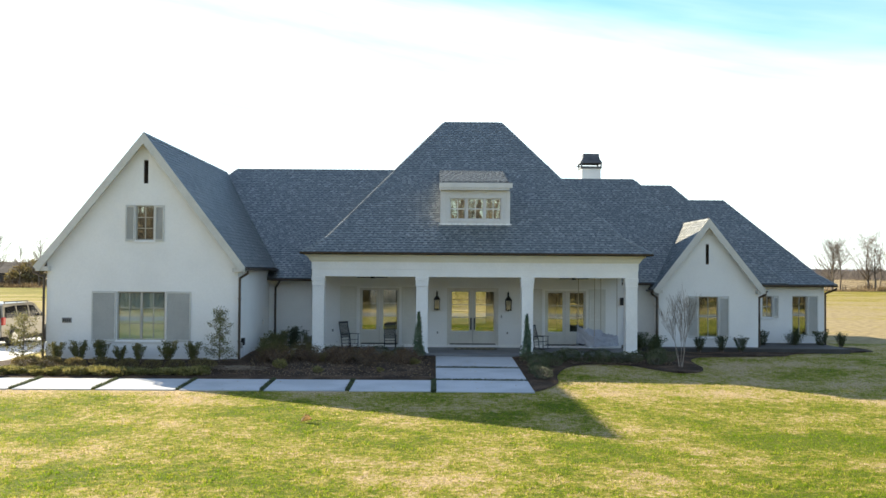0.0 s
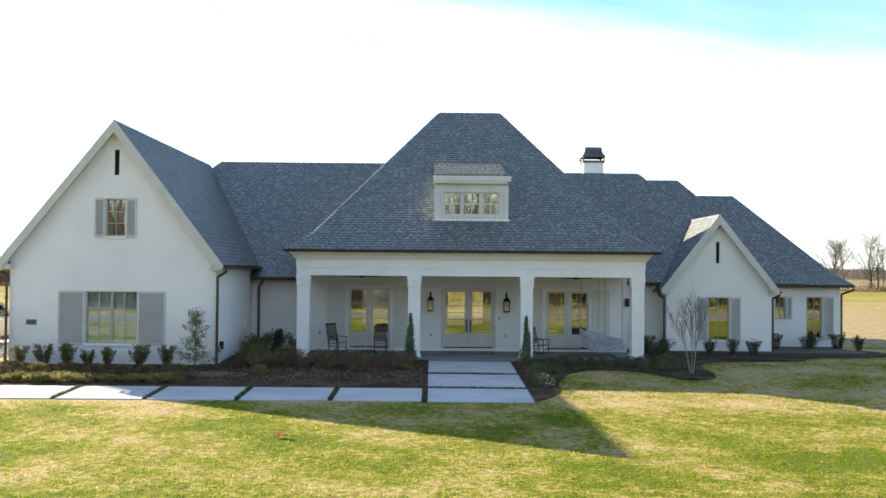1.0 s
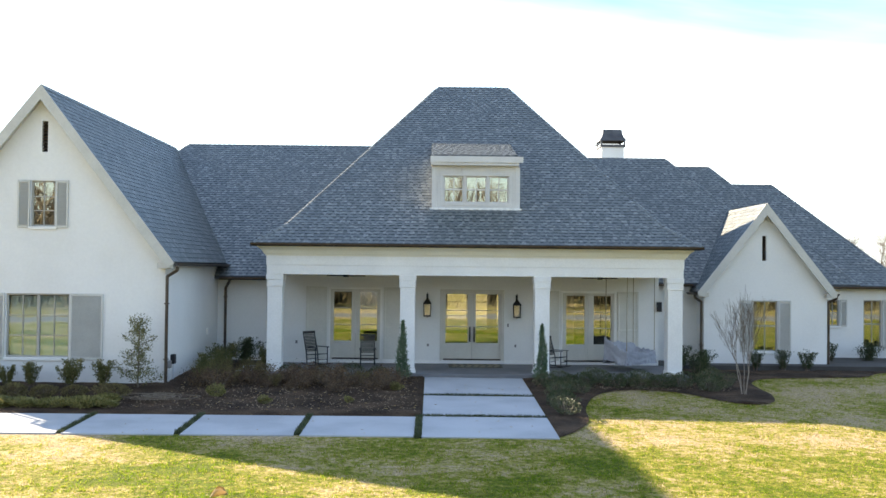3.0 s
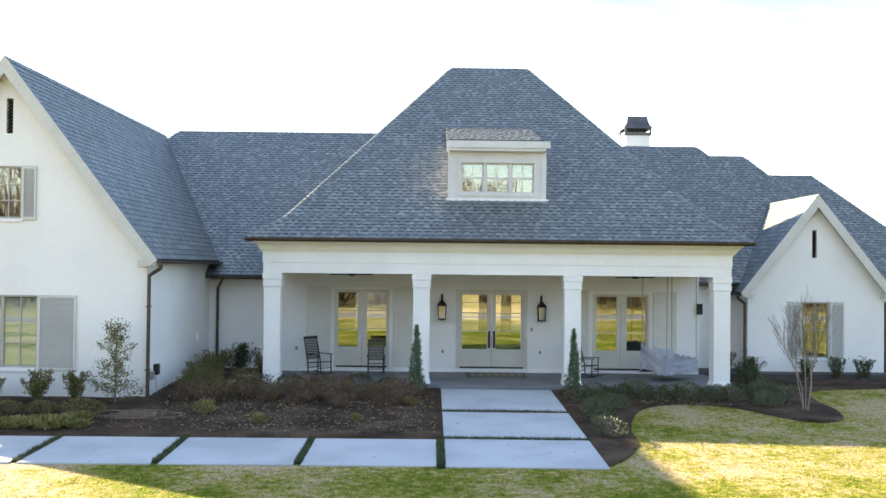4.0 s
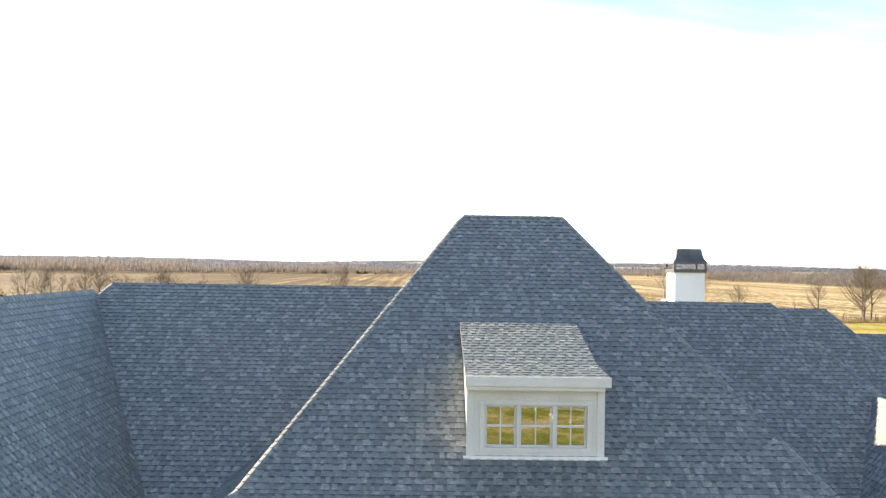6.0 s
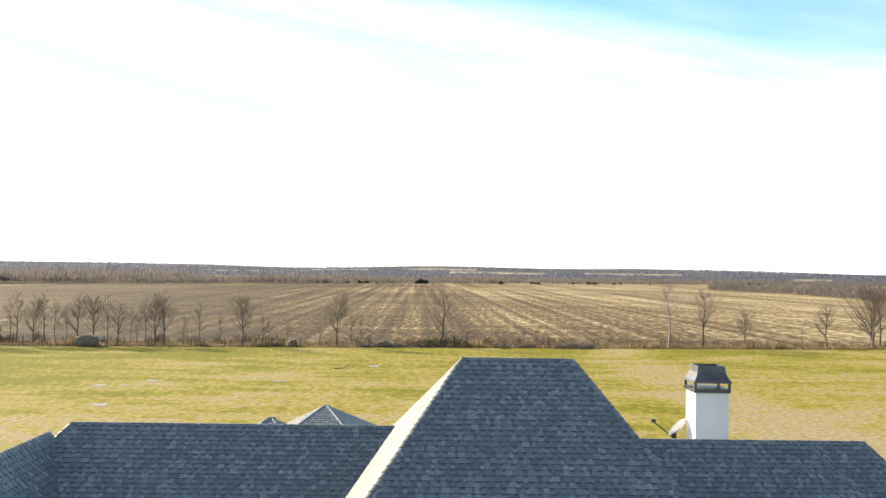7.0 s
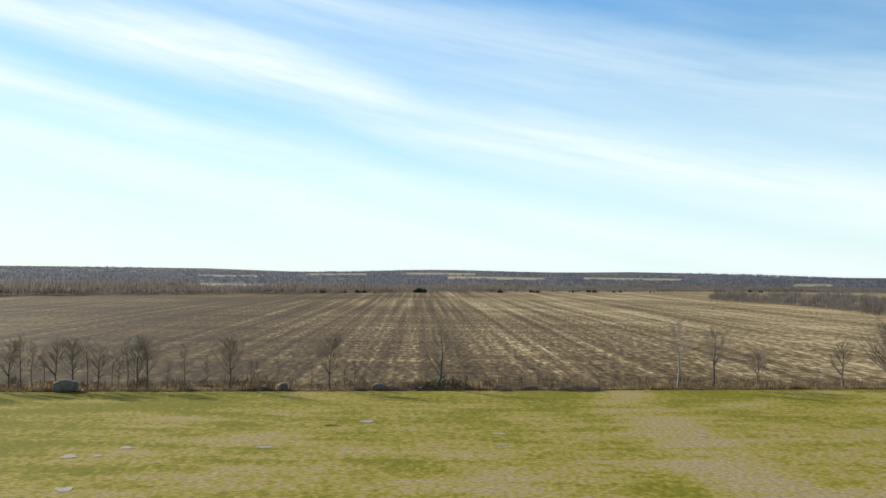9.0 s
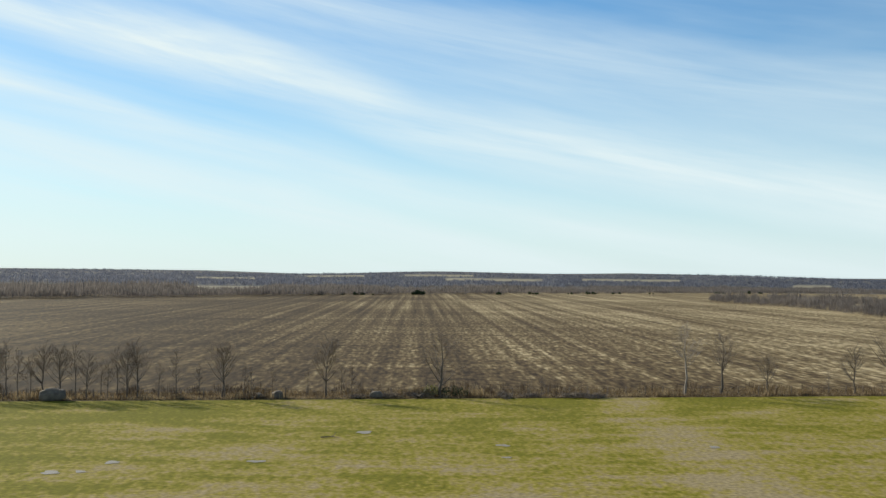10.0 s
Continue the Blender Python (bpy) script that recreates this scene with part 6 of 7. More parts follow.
part("pattern", bm, M_ROPE, dm, kind="stuff")


def ceiling_fan():
    f = thing("ceiling_fan", (0, 0, 0), "dark four-bladed ceiling fan under the porch ceiling", "ceiling fan", "porch ceiling fans")
    bm = bmesh.new()
    rod(bm, (0, 0, 0.0), (0, 0, -0.26), 0.014, 0.014, 8)
    rod(bm, (0, 0, 0), (0, 0, -0.04), 0.06, 0.05, 12)
    part("stem", bm, M_BLACK, f)
    bm = bmesh.new()
    rod(bm, (0, 0, -0.24), (0, 0, -0.36), 0.10, 0.085, 16)
    part("housing", bm, M_BLACK, f)
    for k in range(4):
        bm = bmesh.new()
        bx(bm, 0.10, 0.62, -0.065, 0.065, -0.004, 0.004, Matrix.Rotation(k * math.pi / 2 + 0.3, 4, "Z") @ Matrix.Translation((0, 0, -0.32)) @ Matrix.Rotation(0.2, 4, "X"))
        part("blade", bm, M_CHAIR, f)
    return f


cf = ceiling_fan()
cf.matrix_basis = pose(-3.99, 2.1, 3.30)
copy_thing(cf, pose(4.08, 2.1, 3.30))


def utility_boxes():
    u = thing("meter_box", (-8.48, -1.72, 0.0), "dark utility meter on the side wall", "utility meter")
    bm = bmesh.new()
    bx(bm, 0.0, 0.11, -0.11, 0.11, 0.52, 0.78)
    part("box", bm, M_BLACK, u, bevel=0.01)
    bm = bmesh.new()
    bx(bm, 0.0, 0.10, -0.50, -0.32, 0.44, 0.64)
    part("small_box", bm, M_PLAQUE, u, bevel=0.01)
    bm = bmesh.new()
    rod(bm, (0.05, 0, 0.53), (0.05, 0.02, 0.0), 0.018, 0.018, 6)
    part("conduit", bm, M_DISH, u)
    bm = bmesh.new()
    rod(bm, (0.05, -0.41, 0.45), (0.05, -0.40, 0.0), 0.014, 0.014, 6)
    part("conduit", bm, M_DISH, u)


utility_boxes()


def hose():
    h = thing("garden_hose", (-8.0, -4.6, ground_z(-8, -4.6) + 0.10), "brown garden hose lying in loose coils on the mulch", "garden hose")
    cu = bpy.data.curves.new("hose", "CURVE")
    cu.dimensions, cu.bevel_depth, cu.bevel_resolution = "3D", 0.0065, 1
    sp = cu.splines.new("NURBS")
    n = 90
    sp.points.add(n - 1)
    hr = random.Random(4)
    for i in range(n):
        a = i * 0.62
        k = 0.72 + 0.38 * math.sin(a * 0.37) + hr.uniform(-0.16, 0.16)
        sp.points[i].co = (0.78 * k * math.cos(a) + 0.2 * math.sin(a * 0.21), 0.50 * k * math.sin(a + 0.3 * math.sin(a * 0.13)), 0.012 + 0.05 * math.sin(a * 1.7) ** 2 + 0.0006 * i, 1)
    sp.use_endpoint_u = True
    tmp = new("hose", cu)
    me = bpy.data.meshes.new_from_object(tmp.evaluated_get(bpy.context.evaluated_depsgraph_get()))
    bpy.data.objects.remove(tmp)
    me.materials.clear()
    me.materials.append(M_HOSE)
    ob = new("coil", me)
    ob.parent = h


hose()
for k, (x, y, r) in enumerate(((-7.0, 2.3, 10), (-6.75, 1.6, 40), (-6.95, 0.95, -15))):
    st = thing("stepping_stone", (x, y, ground_z(x, y) + 0.06), "flat pale stepping stone in the mulch", "stone", "stepping stones", rz=r)
    bm = bmesh.new()
    bx(bm, -0.24, 0.24, -0.15, 0.15, -0.02, 0.05)
    for v in bm.verts:
        v.co.x *= 1 + 0.2 * noise.noise(v.co * 5 + Vector((k, 0, 0)))
    part("stone", bm, M_SLAB, st, bevel=0.02)


# ---- parked car ----
def suv():
    c = thing("suv", (-19.74, 5.31, 0.02), "champagne sport utility vehicle parked on the driveway", "car", rz=83)
    half = 0.90
    prof = [(-2.30, 0.42), (-2.36, 0.75), (-2.33, 1.05), (-2.22, 1.12), (-2.10, 1.70), (-1.95, 1.76), (0.20, 1.78), (0.45, 1.72), (1.12, 1.15), (2.02, 1.02), (2.28, 0.90), (2.36, 0.62), (2.30, 0.40)]
    bm = bmesh.new()

    def wx(z):
        return half * (1.0 if z < 1.1 else 1.0 - 0.17 * (z - 1.1) / 0.66)
    l = [bm.verts.new((x, wx(z), z)) for x, z in prof]
    r = [bm.verts.new((x, -wx(z), z)) for x, z in prof]
    bm.faces.new(l)
    bm.faces.new(list(reversed(r)))
    for i in range(len(prof)):
        bm.faces.new((l[i], l[(i + 1) % len(prof)], r[(i + 1) % len(prof)], r[i]))
    body = part("body", bm, M_CARPAINT, c, "champagne painted body", bevel=0.03)
    for sy in (-1, 1):
        for name, q in (("side_window", [(-1.98, 1.18), (-1.90, 1.62), (-1.15, 1.66), (-1.12, 1.18)]), ("side_window", [(-1.02, 1.18), (-1.04, 1.66), (-0.18, 1.67), (-0.16, 1.18)]), ("side_window", [(-0.06, 1.18), (-0.08, 1.67), (0.30, 1.64), (0.82, 1.18)])):
            bm = bmesh.new()
            vs = [bm.verts.new((x, sy * (wx(z) + 0.006), z)) for x, z in q]
            f = bm.faces.new(vs)
            bmesh.ops.solidify(bm, geom=[f], thickness=0.012)
            part(name, bm, M_CARGLASS, c, "dark tinted side window")
        for x in (-1.42, 1.40):
            wheel = new("wheel")
            wheel.parent = c
            wheel.matrix_basis = pose(x, sy * 0.82, 0.36)
            bm = bmesh.new()
            g = bmesh.ops.create_cone(bm, cap_ends=True, segments=24, radius1=0.37, radius2=0.37, depth=0.24)
            bmesh.ops.rotate(bm, verts=g["verts"], cent=(0, 0, 0), matrix=Matrix.Rotation(math.pi / 2, 3, "X"))
            part("tyre", bm, M_TYRE, wheel, bevel=0.03)
            bm = bmesh.new()
            g = bmesh.ops.create_cone(bm, cap_ends=True, segments=20, radius1=0.24, radius2=0.22, depth=0.255)
            bmesh.ops.rotate(bm, verts=g["verts"], cent=(0, 0, 0), matrix=Matrix.Rotation(math.pi / 2, 3, "X"))
            part("rim", bm, M_RIM, wheel, "silver alloy rim")
            bm = bmesh.new()
            for k in range(9):
                a0, a1 = math.pi * k / 9, math.pi * (k + 1) / 9
                rod(bm, (x + 0.44 * math.cos(a0), sy * 0.905, 0.36 + 0.44 * math.sin(a0)), (x + 0.44 * math.cos(a1), sy * 0.905, 0.36 + 0.44 * math.sin(a1)), 0.03, 0.03, 5)
            part("wheel_arch", bm, M_CARPAINT, c)
        bm = bmesh.new()
        bx(bm, -2.37, -2.18, sy * 0.90 - 0.10, sy * 0.90 + 0.015, 0.90, 1.22)
        part("tail_light", bm, M_RED, c, "red tail light", bevel=0.02)
        bm = bmesh.new()
        rod(bm, (-1.8, sy * 0.66, 1.83), (0.1, sy * 0.66, 1.83), 0.02, 0.02, 6)
        for x in (-1.75, -0.8, 0.05):
            rod(bm, (x, sy * 0.66, 1.76), (x, sy * 0.66, 1.83), 0.018, 0.018, 6)
        part("roof_rail", bm, M_BLACK, c)
        bm = bmesh.new()
        bx(bm, 0.62, 0.78, sy * 1.0 - 0.10, sy * 1.0 + 0.06, 1.16, 1.32)
        part("mirror", bm, M_CARPAINT, c, bevel=0.03)
    for name, q in (("windscreen", [(0.50, 1.69), (1.08, 1.19)]), ("rear_window", [(-2.235, 1.15), (-2.13, 1.66)])):
        bm = bmesh.new()
        (xa, za), (xb, zb) = q
        o = Vector((zb - za, 0, xa - xb)).normalized() * 0.012
        if (o.x > 0) != (xa > 0):
            o = -o
        vs = [bm.verts.new(Vector((x, s * (wx(z) - 0.09), z)) + o) for x, z, s in ((xa, za, 1), (xb, zb, 1), (xb, zb, -1), (xa, za, -1))]
        f = bm.faces.new(vs)
        bmesh.ops.solidify(bm, geom=[f], thickness=0.01)
        part(name, bm, M_CARGLASS, c)
    bm = bmesh.new()
    bx(bm, -2.42, -2.28, -0.88, 0.88, 0.40, 0.66)
    bx(bm, 2.24, 2.40, -0.88, 0.88, 0.38, 0.62)
    part("bumper", bm, M_PLAQUE, c, bevel=0.03)
    bm = bmesh.new()
    bx(bm, -2.0, 2.0, -0.8, 0.8, 0.22, 0.45)
    part("underbody", bm, M_TYRE, c)


suv()


# ---- lawn details ----
BED_R = [(1.40, 0.0), (1.40, -9.1)] + RIGHT_EDGE[6:] + [(18.0, 9.0), (1.4, 9.0)]


def on_lawn(x, y):
    """True where grass grows: off the paving and outside the beds."""
    if -16.9 < x <= 1.5 and y > -8.85:
        return False
    if y < -9.0 or x < -16.9:
        return True
    inside = False
    for k in range(len(BED_R)):
        (xa, ya), (xb, yb) = BED_R[k], BED_R[(k + 1) % len(BED_R)]
        if (ya > y) != (yb > y) and x < (xb - xa) * (y - ya) / (yb - ya) + xa:
            inside = not inside
    return not inside


def lawn_blades():
    rg = np.random.default_rng(5)
    n = 190000
    d = 11.0 + 34.0 * rg.random(n) ** 1.15
    y = -37.5 + d
    x = -1.5 + (rg.random(n) * 2 - 1) * (d * 0.50 + 1.0)
    keep = np.array([on_lawn(a, b) for a, b in zip(x, y)])
    x, y = x[keep], y[keep]
    verts, faces = [], []
    for i in range(len(x)):
        z = ground_z(x[i], y[i]) - 0.004
        lush = 0.5 + 0.5 * noise.noise(Vector((x[i] * 2.1, y[i] * 2.1, 0)))
        for _ in range(2):
            a, h = rg.random() * math.tau, (0.016 + 0.05 * rg.random()) * (0.35 + 1.1 * lush * lush)
            px, py = x[i] + 0.05 * (rg.random() - 0.5), y[i] + 0.05 * (rg.random() - 0.5)
            c, t, o = math.cos(a), math.sin(a), len(verts)
            verts += [(px - 0.014 * c, py - 0.014 * t, z), (px + 0.014 * c, py + 0.014 * t, z), (px + 0.5 * h * t, py - 0.5 * h * c, z + h)]
            faces.append((o, o + 1, o + 2))
    return tagged(from_lists("grass", verts, faces, M_BLADE, None, "short mown green and straw-coloured lawn grass", None, "stuff"), category="grass")


lawn_blades()


def slab_joint_grass():
    rg = random.Random(8)
    verts, faces = [], []
    strips = [(-1.6, -1.45, -8.7, -6.2), (-1.45, 1.45, -6.31, -6.17), (-1.45, 1.45, -3.26, -3.12)] + [(a, a + 0.14, -8.5, -6.2) for a in (-4.13, -6.64, -9.1, -11.56, -13.99)]
    for x0, x1, y0, y1 in strips:
        for _ in range(int((x1 - x0) * (y1 - y0) * 3200)):
            x, y = rg.uniform(x0, x1), rg.uniform(y0, y1)
            z, a, o = ground_z(x, y), rg.uniform(0, math.tau), len(verts)
            c, s = math.cos(a), math.sin(a)
            verts += [(x - 0.01 * c, y - 0.01 * s, z), (x + 0.01 * c, y + 0.01 * s, z), (x + 0.03 * s, y - 0.03 * c, z + rg.uniform(0.055, 0.105))]
            faces.append((o, o + 1, o + 2))
    tagged(from_lists("joint_grass", verts, faces, M_LEAF, None, "green grass growing in the joints between paving slabs", None, "stuff"), category="grass")


slab_joint_grass()


def bed_litter():
    """Dry leaf litter and bark chips scattered over the mulch."""
    rg = random.Random(61)
    verts, faces = [], []
    for _ in range(5200):
        if rg.random() < 0.72:
            x, y = rg.uniform(-9.0, -1.6) if rg.random() < 0.8 else rg.uniform(-16, -9), rg.uniform(-6.1, -0.2)
            if x < -8.3 and y > -2.6:
                continue
        else:
            x, y = rg.uniform(1.6, 7.2), rg.uniform(-2.2, -0.2)
        z, a, l = ground_z(x, y) + 0.085 + rg.uniform(0, 0.03), rg.uniform(0, math.tau), rg.uniform(0.015, 0.045)
        c, s, o = math.cos(a) * l, math.sin(a) * l, len(verts)
        verts.extend([(x - c, y - s, z), (x + 0.5 * s, y - 0.5 * c, z + rg.uniform(0, 0.02)), (x + c, y + s, z + rg.uniform(0, 0.03)), (x - 0.5 * s, y + 0.5 * c, z + 0.004)])
        faces.append((o, o + 1, o + 2, o + 3))
    tagged(from_lists("leaf_litter", verts, faces, M_LITTER, None, "dry brown leaf litter on the mulch beds", None, "stuff"), category="leaf litter")


bed_litter()


def fallen_leaves():
    rg = random.Random(31)
    verts, faces = [], []

    def flat(x, y, z, l):
        a, o = rg.uniform(0, math.tau), len(verts)
        c, s = math.cos(a) * l, math.sin(a) * l
        verts.extend([(x - c, y - s, z), (x - s * 0.45, y + c * 0.45, z + 0.012), (x + c, y + s, z + 0.004), (x + s * 0.45, y - c * 0.45, z + 0.010)])
        faces.append((o, o + 1, o + 2, o + 3))
    for _ in range(420):
        x, y = rg.uniform(-16, -1.6), rg.uniform(-6.0, -0.3)
        flat(x, y, ground_z(x, y) + 0.085 + rg.random() * 0.02, rg.uniform(0.03, 0.055))
    for _ in range(90):
        x, y = rg.uniform(-8.0, 1.4), rg.uniform(-8.6, -0.6)
        if x > -1.45 or y < -6.3:
            flat(x, y, ground_z(x, y) + 0.05, rg.uniform(0.025, 0.045))
    for _ in range(260):
        x, y = rg.uniform(-16, 14), rg.uniform(-26, -9)
        flat(x, y, ground_z(x, y) + 0.03, rg.uniform(0.03, 0.06))
    tagged(from_lists("fallen_leaves", verts, faces, M_GOLDLEAF, None, "scattered dry tan leaves on mulch, paving and lawn", None, "stuff"), category="leaves")


fallen_leaves()
lf = thing("curled_leaf", (-4.6, -13.6, ground_z(0, -13.6)), "large curled tan leaf lying on the lawn", "leaf")
bm = bmesh.new()
rows_l = []
for i in range(13):
    t = i / 12
    r = 0.012 + 0.085 * math.sin(math.pi * t) ** 0.8
    rows_l.append([bm.verts.new(((t - 0.5) * 0.27 + 0.01 * math.sin(j), r * math.sin(j / 5 * 2.0), 0.02 + 0.05 * t + r * (1 - math.cos(j / 5 * 2.0)) + 0.008 * math.sin(i * 1.7 + j))) for j in range(-5, 6)])
for i in range(12):
    for j in range(10):
        bm.faces.new((rows_l[i][j], rows_l[i][j + 1], rows_l[i + 1][j + 1], rows_l[i + 1][j]))
bmesh.ops.solidify(bm, geom=list(bm.faces), thickness=0.004)
part("blade", bm, M_TANLEAF, lf, smooth=True)


# ---- the land behind ----
def fence_y(x):
    return 145.5 + 0.12 * max(-140, min(140, x))


def fence():
    f = thing("field_fence", (0, 0, 0), "old wire fence on wooden posts along the field", "fence")
    rg = random.Random(2)
    pm = None
    for i in range(64):
        x = -96 + i * 3.0 + rg.uniform(-0.3, 0.3)
        if pm is None:
            bm = bmesh.new()
            rod(bm, (0, 0, -0.2), (0, 0, 1.35), 0.075, 0.065, 7)
            ob = part("post", bm, M_BARK, f)
            pm = ob.data
        else:
            ob = new("post", pm)
            ob.parent = f
        ob.matrix_basis = pose(x, fence_y(x) + rg.uniform(-0.15, 0.15), 0, rg.uniform(-4, 4), rg.uniform(-4, 4), 0)
    for z in (0.45, 0.8, 1.15):
        bm = bmesh.new()
        rod(bm, (-97, fence_y(-97), z), (96, fence_y(96), z), 0.012, 0.012, 4)
        part("wire", bm, M_BARK, f)


fence()


def slivers(name, trees, per, wide, mat, label, category, seed, low=0.25, flare=0.35):
    """Far growth as thousands of thin upright twigs: trees are rows of x, y, z, height."""
    rg = np.random.default_rng(seed)
    t = np.repeat(np.array(trees, dtype=float), per, axis=0)
    n = len(t)
    h = t[:, 3]
    a, b = rg.random(n) * math.tau, rg.random(n) * math.tau
    rad = h * flare * np.sqrt(rg.random(n))
    z0 = h * low * rg.random(n) * 2 - 0.1
    tall = h * (0.45 + 0.55 * rg.random(n)) * np.sqrt(np.clip(1 - (rad / (h * flare * 1.25)) ** 2, 0.1, 1))
    w = wide * h * (0.6 + 0.8 * rg.random(n))
    base = np.stack([t[:, 0] + rad * 0.75 * np.cos(a), t[:, 1] + rad * 0.75 * np.sin(a), t[:, 2] + np.minimum(z0, tall * 0.6)], 1)
    tip = np.stack([t[:, 0] + rad * np.cos(a) + 0.1 * h * (rg.random(n) - 0.5), t[:, 1] + rad * np.sin(a), t[:, 2] + tall], 1)
    side = np.stack([w * np.cos(b), w * np.sin(b), np.zeros(n)], 1)
    mid = (base + tip) / 2
    verts = np.stack([base, mid + side, tip, mid - side], 1).reshape(-1, 3)
    faces = np.arange(n * 4).reshape(-1, 4)
    return tagged(from_lists(name, verts.tolist(), faces.tolist(), mat, None, label, None, "stuff"), category=category)


def tall_grass():
    """The unmown strip of dead grass and brush along the fence."""
    rg = np.random.default_rng(9)
    n = 30000
    x = (rg.random(n) * 2 - 1) * 105
    y = 145.5 + 0.12 * x - 1.6 + rg.random(n) ** 1.3 * 8.5
    h = (0.2 + 0.75 * rg.random(n)) * (0.45 + 0.9 * np.clip(np.sin(x * 0.31) * np.sin(x * 0.083 + 0.6) + 0.35 * np.sin(x * 1.1), 0, 1))
    a = rg.random(n) * math.tau
    verts, faces = [], []
    for i in range(n):
        c, s, o = 0.06 * math.cos(a[i]), 0.06 * math.sin(a[i]), len(verts)
        verts += [(x[i] - c, y[i] - s, -0.02), (x[i] + c, y[i] + s, -0.02), (x[i] + 2.2 * s, y[i] - 2.2 * c, h[i])]
        faces.append((o, o + 1, o + 2))
    tagged(from_lists("tall_dry_grass", verts, faces, M_DRYGRASS, None, "strip of tall dry grass along the fence line", None, "stuff"), category="grass")
    rr = random.Random(8)
    rows_b = []
    for _ in range(520):
        bx_ = rr.uniform(-92, 92)
        k = 0.5 + 0.5 * math.sin(bx_ * 0.27) * math.sin(bx_ * 0.11 + 1)
        if bx_ > 30 and rr.random() < 0.6:
            continue
        rows_b.append((bx_, fence_y(bx_) + rr.uniform(-0.8, 6.0), 0, rr.uniform(0.5, 1.5 + 1.6 * k)))
    slivers("fence_brush", rows_b, 26, 0.012, M_BRUSH, "tangled brown brush along the fence line", "brush", 5, flare=0.5)


tall_grass()


def tree_x(px):
    """Where a fence-row tree stands, from its bearing."""
    k = (px - 784) / 1757 + 0.0265
    return (-2.2 + 159.5 * k) / (1 - 0.12 * k)


def fence_tree(seed, h, w, r, label, low=0.3, limbs=30, group="fence row trees", mats=None):
    """A leafless upright tree: one wavering leader, rising side limbs and a haze of fine twigs."""
    rs5 = random.Random(seed)
    root = thing("bare_tree", (0, 0, 0), label, "tree", group)
    tv, tf, cv, cf = [], [], [], []
    pts = [Vector((0, 0, -0.1))]
    for k in range(8):
        pts.append(Vector((pts[-1].x + rs5.gauss(0, 0.012 * h), pts[-1].y + rs5.gauss(0, 0.012 * h), h * (k + 1) / 8)))
    for k in range(8):
        tube(tv, tf, pts[k], pts[k + 1], r * (1 - k / 8.6), r * (1 - (k + 1) / 8.6), 6)

    def at(t):
        q = min(7, int(t * 8))
        return pts[q].lerp(pts[q + 1], t * 8 - q)
    for k in range(limbs):
        t = low + (0.97 - low) * rs5.random() ** 0.8
        a = rs5.uniform(0, math.tau)
        p = at(t)
        l = w * (1.05 - 0.75 * (t - low) / (1 - low)) * rs5.uniform(0.55, 1.15)
        d = Vector((math.cos(a), math.sin(a), rs5.uniform(0.6, 1.4))).normalized()
        m = p + d * l * 0.5
        e = m + (d + Vector((0, 0, 0.35))).normalized() * l * 0.6
        rr = max(0.010, r * 0.55 * (1.05 - t) ** 2)
        tube(tv if rr > 0.03 else cv, tf if rr > 0.03 else cf, p, m, rr, rr * 0.65, 4)
        tube(cv, cf, m, e, rr * 0.65, 0.007, 3)
        for _ in range(9):
            u = rs5.uniform(0.15, 1.0)
            s0 = p.lerp(m, u * 2) if u < 0.5 else m.lerp(e, u * 2 - 1)
            d2 = (d + Vector((rs5.gauss(0, 0.6), rs5.gauss(0, 0.6), rs5.gauss(0.3, 0.4)))).normalized()
            s1 = s0 + d2 * l * rs5.uniform(0.2, 0.5)
            tube(cv, cf, s0, s1, 0.009, 0.006, 3)
            for _ in range(3):
                s2 = s0.lerp(s1, rs5.uniform(0.3, 1.0))
                d3 = (d2 + Vector((rs5.gauss(0, 0.6), rs5.gauss(0, 0.6), rs5.gauss(0.2, 0.4)))).normalized()
                tube(cv, cf, s2, s2 + d3 * l * rs5.uniform(0.12, 0.3), 0.007, 0.004, 3)
    m0, m1 = mats or (M_FENCEBARK, M_TWIG)
    from_lists("trunk", tv, tf, m0, root, smooth=True)
    from_lists("crown", cv, cf, m1, root, kind="stuff")
    return root


kinds = [fence_tree(101, 7.8, 3.2, 0.15, "slender bare tree in the fence row", 0.24, 46),
         fence_tree(102, 7.4, 3.9, 0.17, "spreading bare tree in the fence row", 0.26, 54),
         fence_tree(103, 7.8, 2.3, 0.11, "thin young bare tree in the fence row", 0.25, 28),
         fence_tree(104, 8.4, 4.4, 0.24, "dark broad bare tree in the fence row", 0.34, 44)]
rows = [[(280, 1.0), (590, 1.05), (1465, 0.95), (130, 0.95), (-60, 1.1), (52, 0.9), (205, 0.8)],
        [(420, 0.95), (1320, 0.75), (160, 0.9), (1690, 1.05), (268, 0.85)],
        [(22, 1.0), (8, 0.9), (67, 1.0), (88, 0.85), (106, 0.75), (182, 0.95), (222, 0.7), (238, 0.65), (316, 0.6), (348, 0.85), (470, 0.55), (455, 0.6), (500, 0.5), (615, 0.6), (632, 0.6), (560, 0.5), (-30, 1.0), (-100, 1.0), (245, 0.9), (380, 0.6), (925, 0.35), (945, 0.4), (1420, 0.45)],
        [(1247, 1.0), (1556, 1.0), (1640, 0.95), (-150, 1.0)]]
tr = random.Random(77)
GROVE = [[(80, 152, 1.25), (97, 158, 1.35)], [(104, 152, 1.5)], [(88, 152, 1.2)], [(110, 152, 1.2)]]
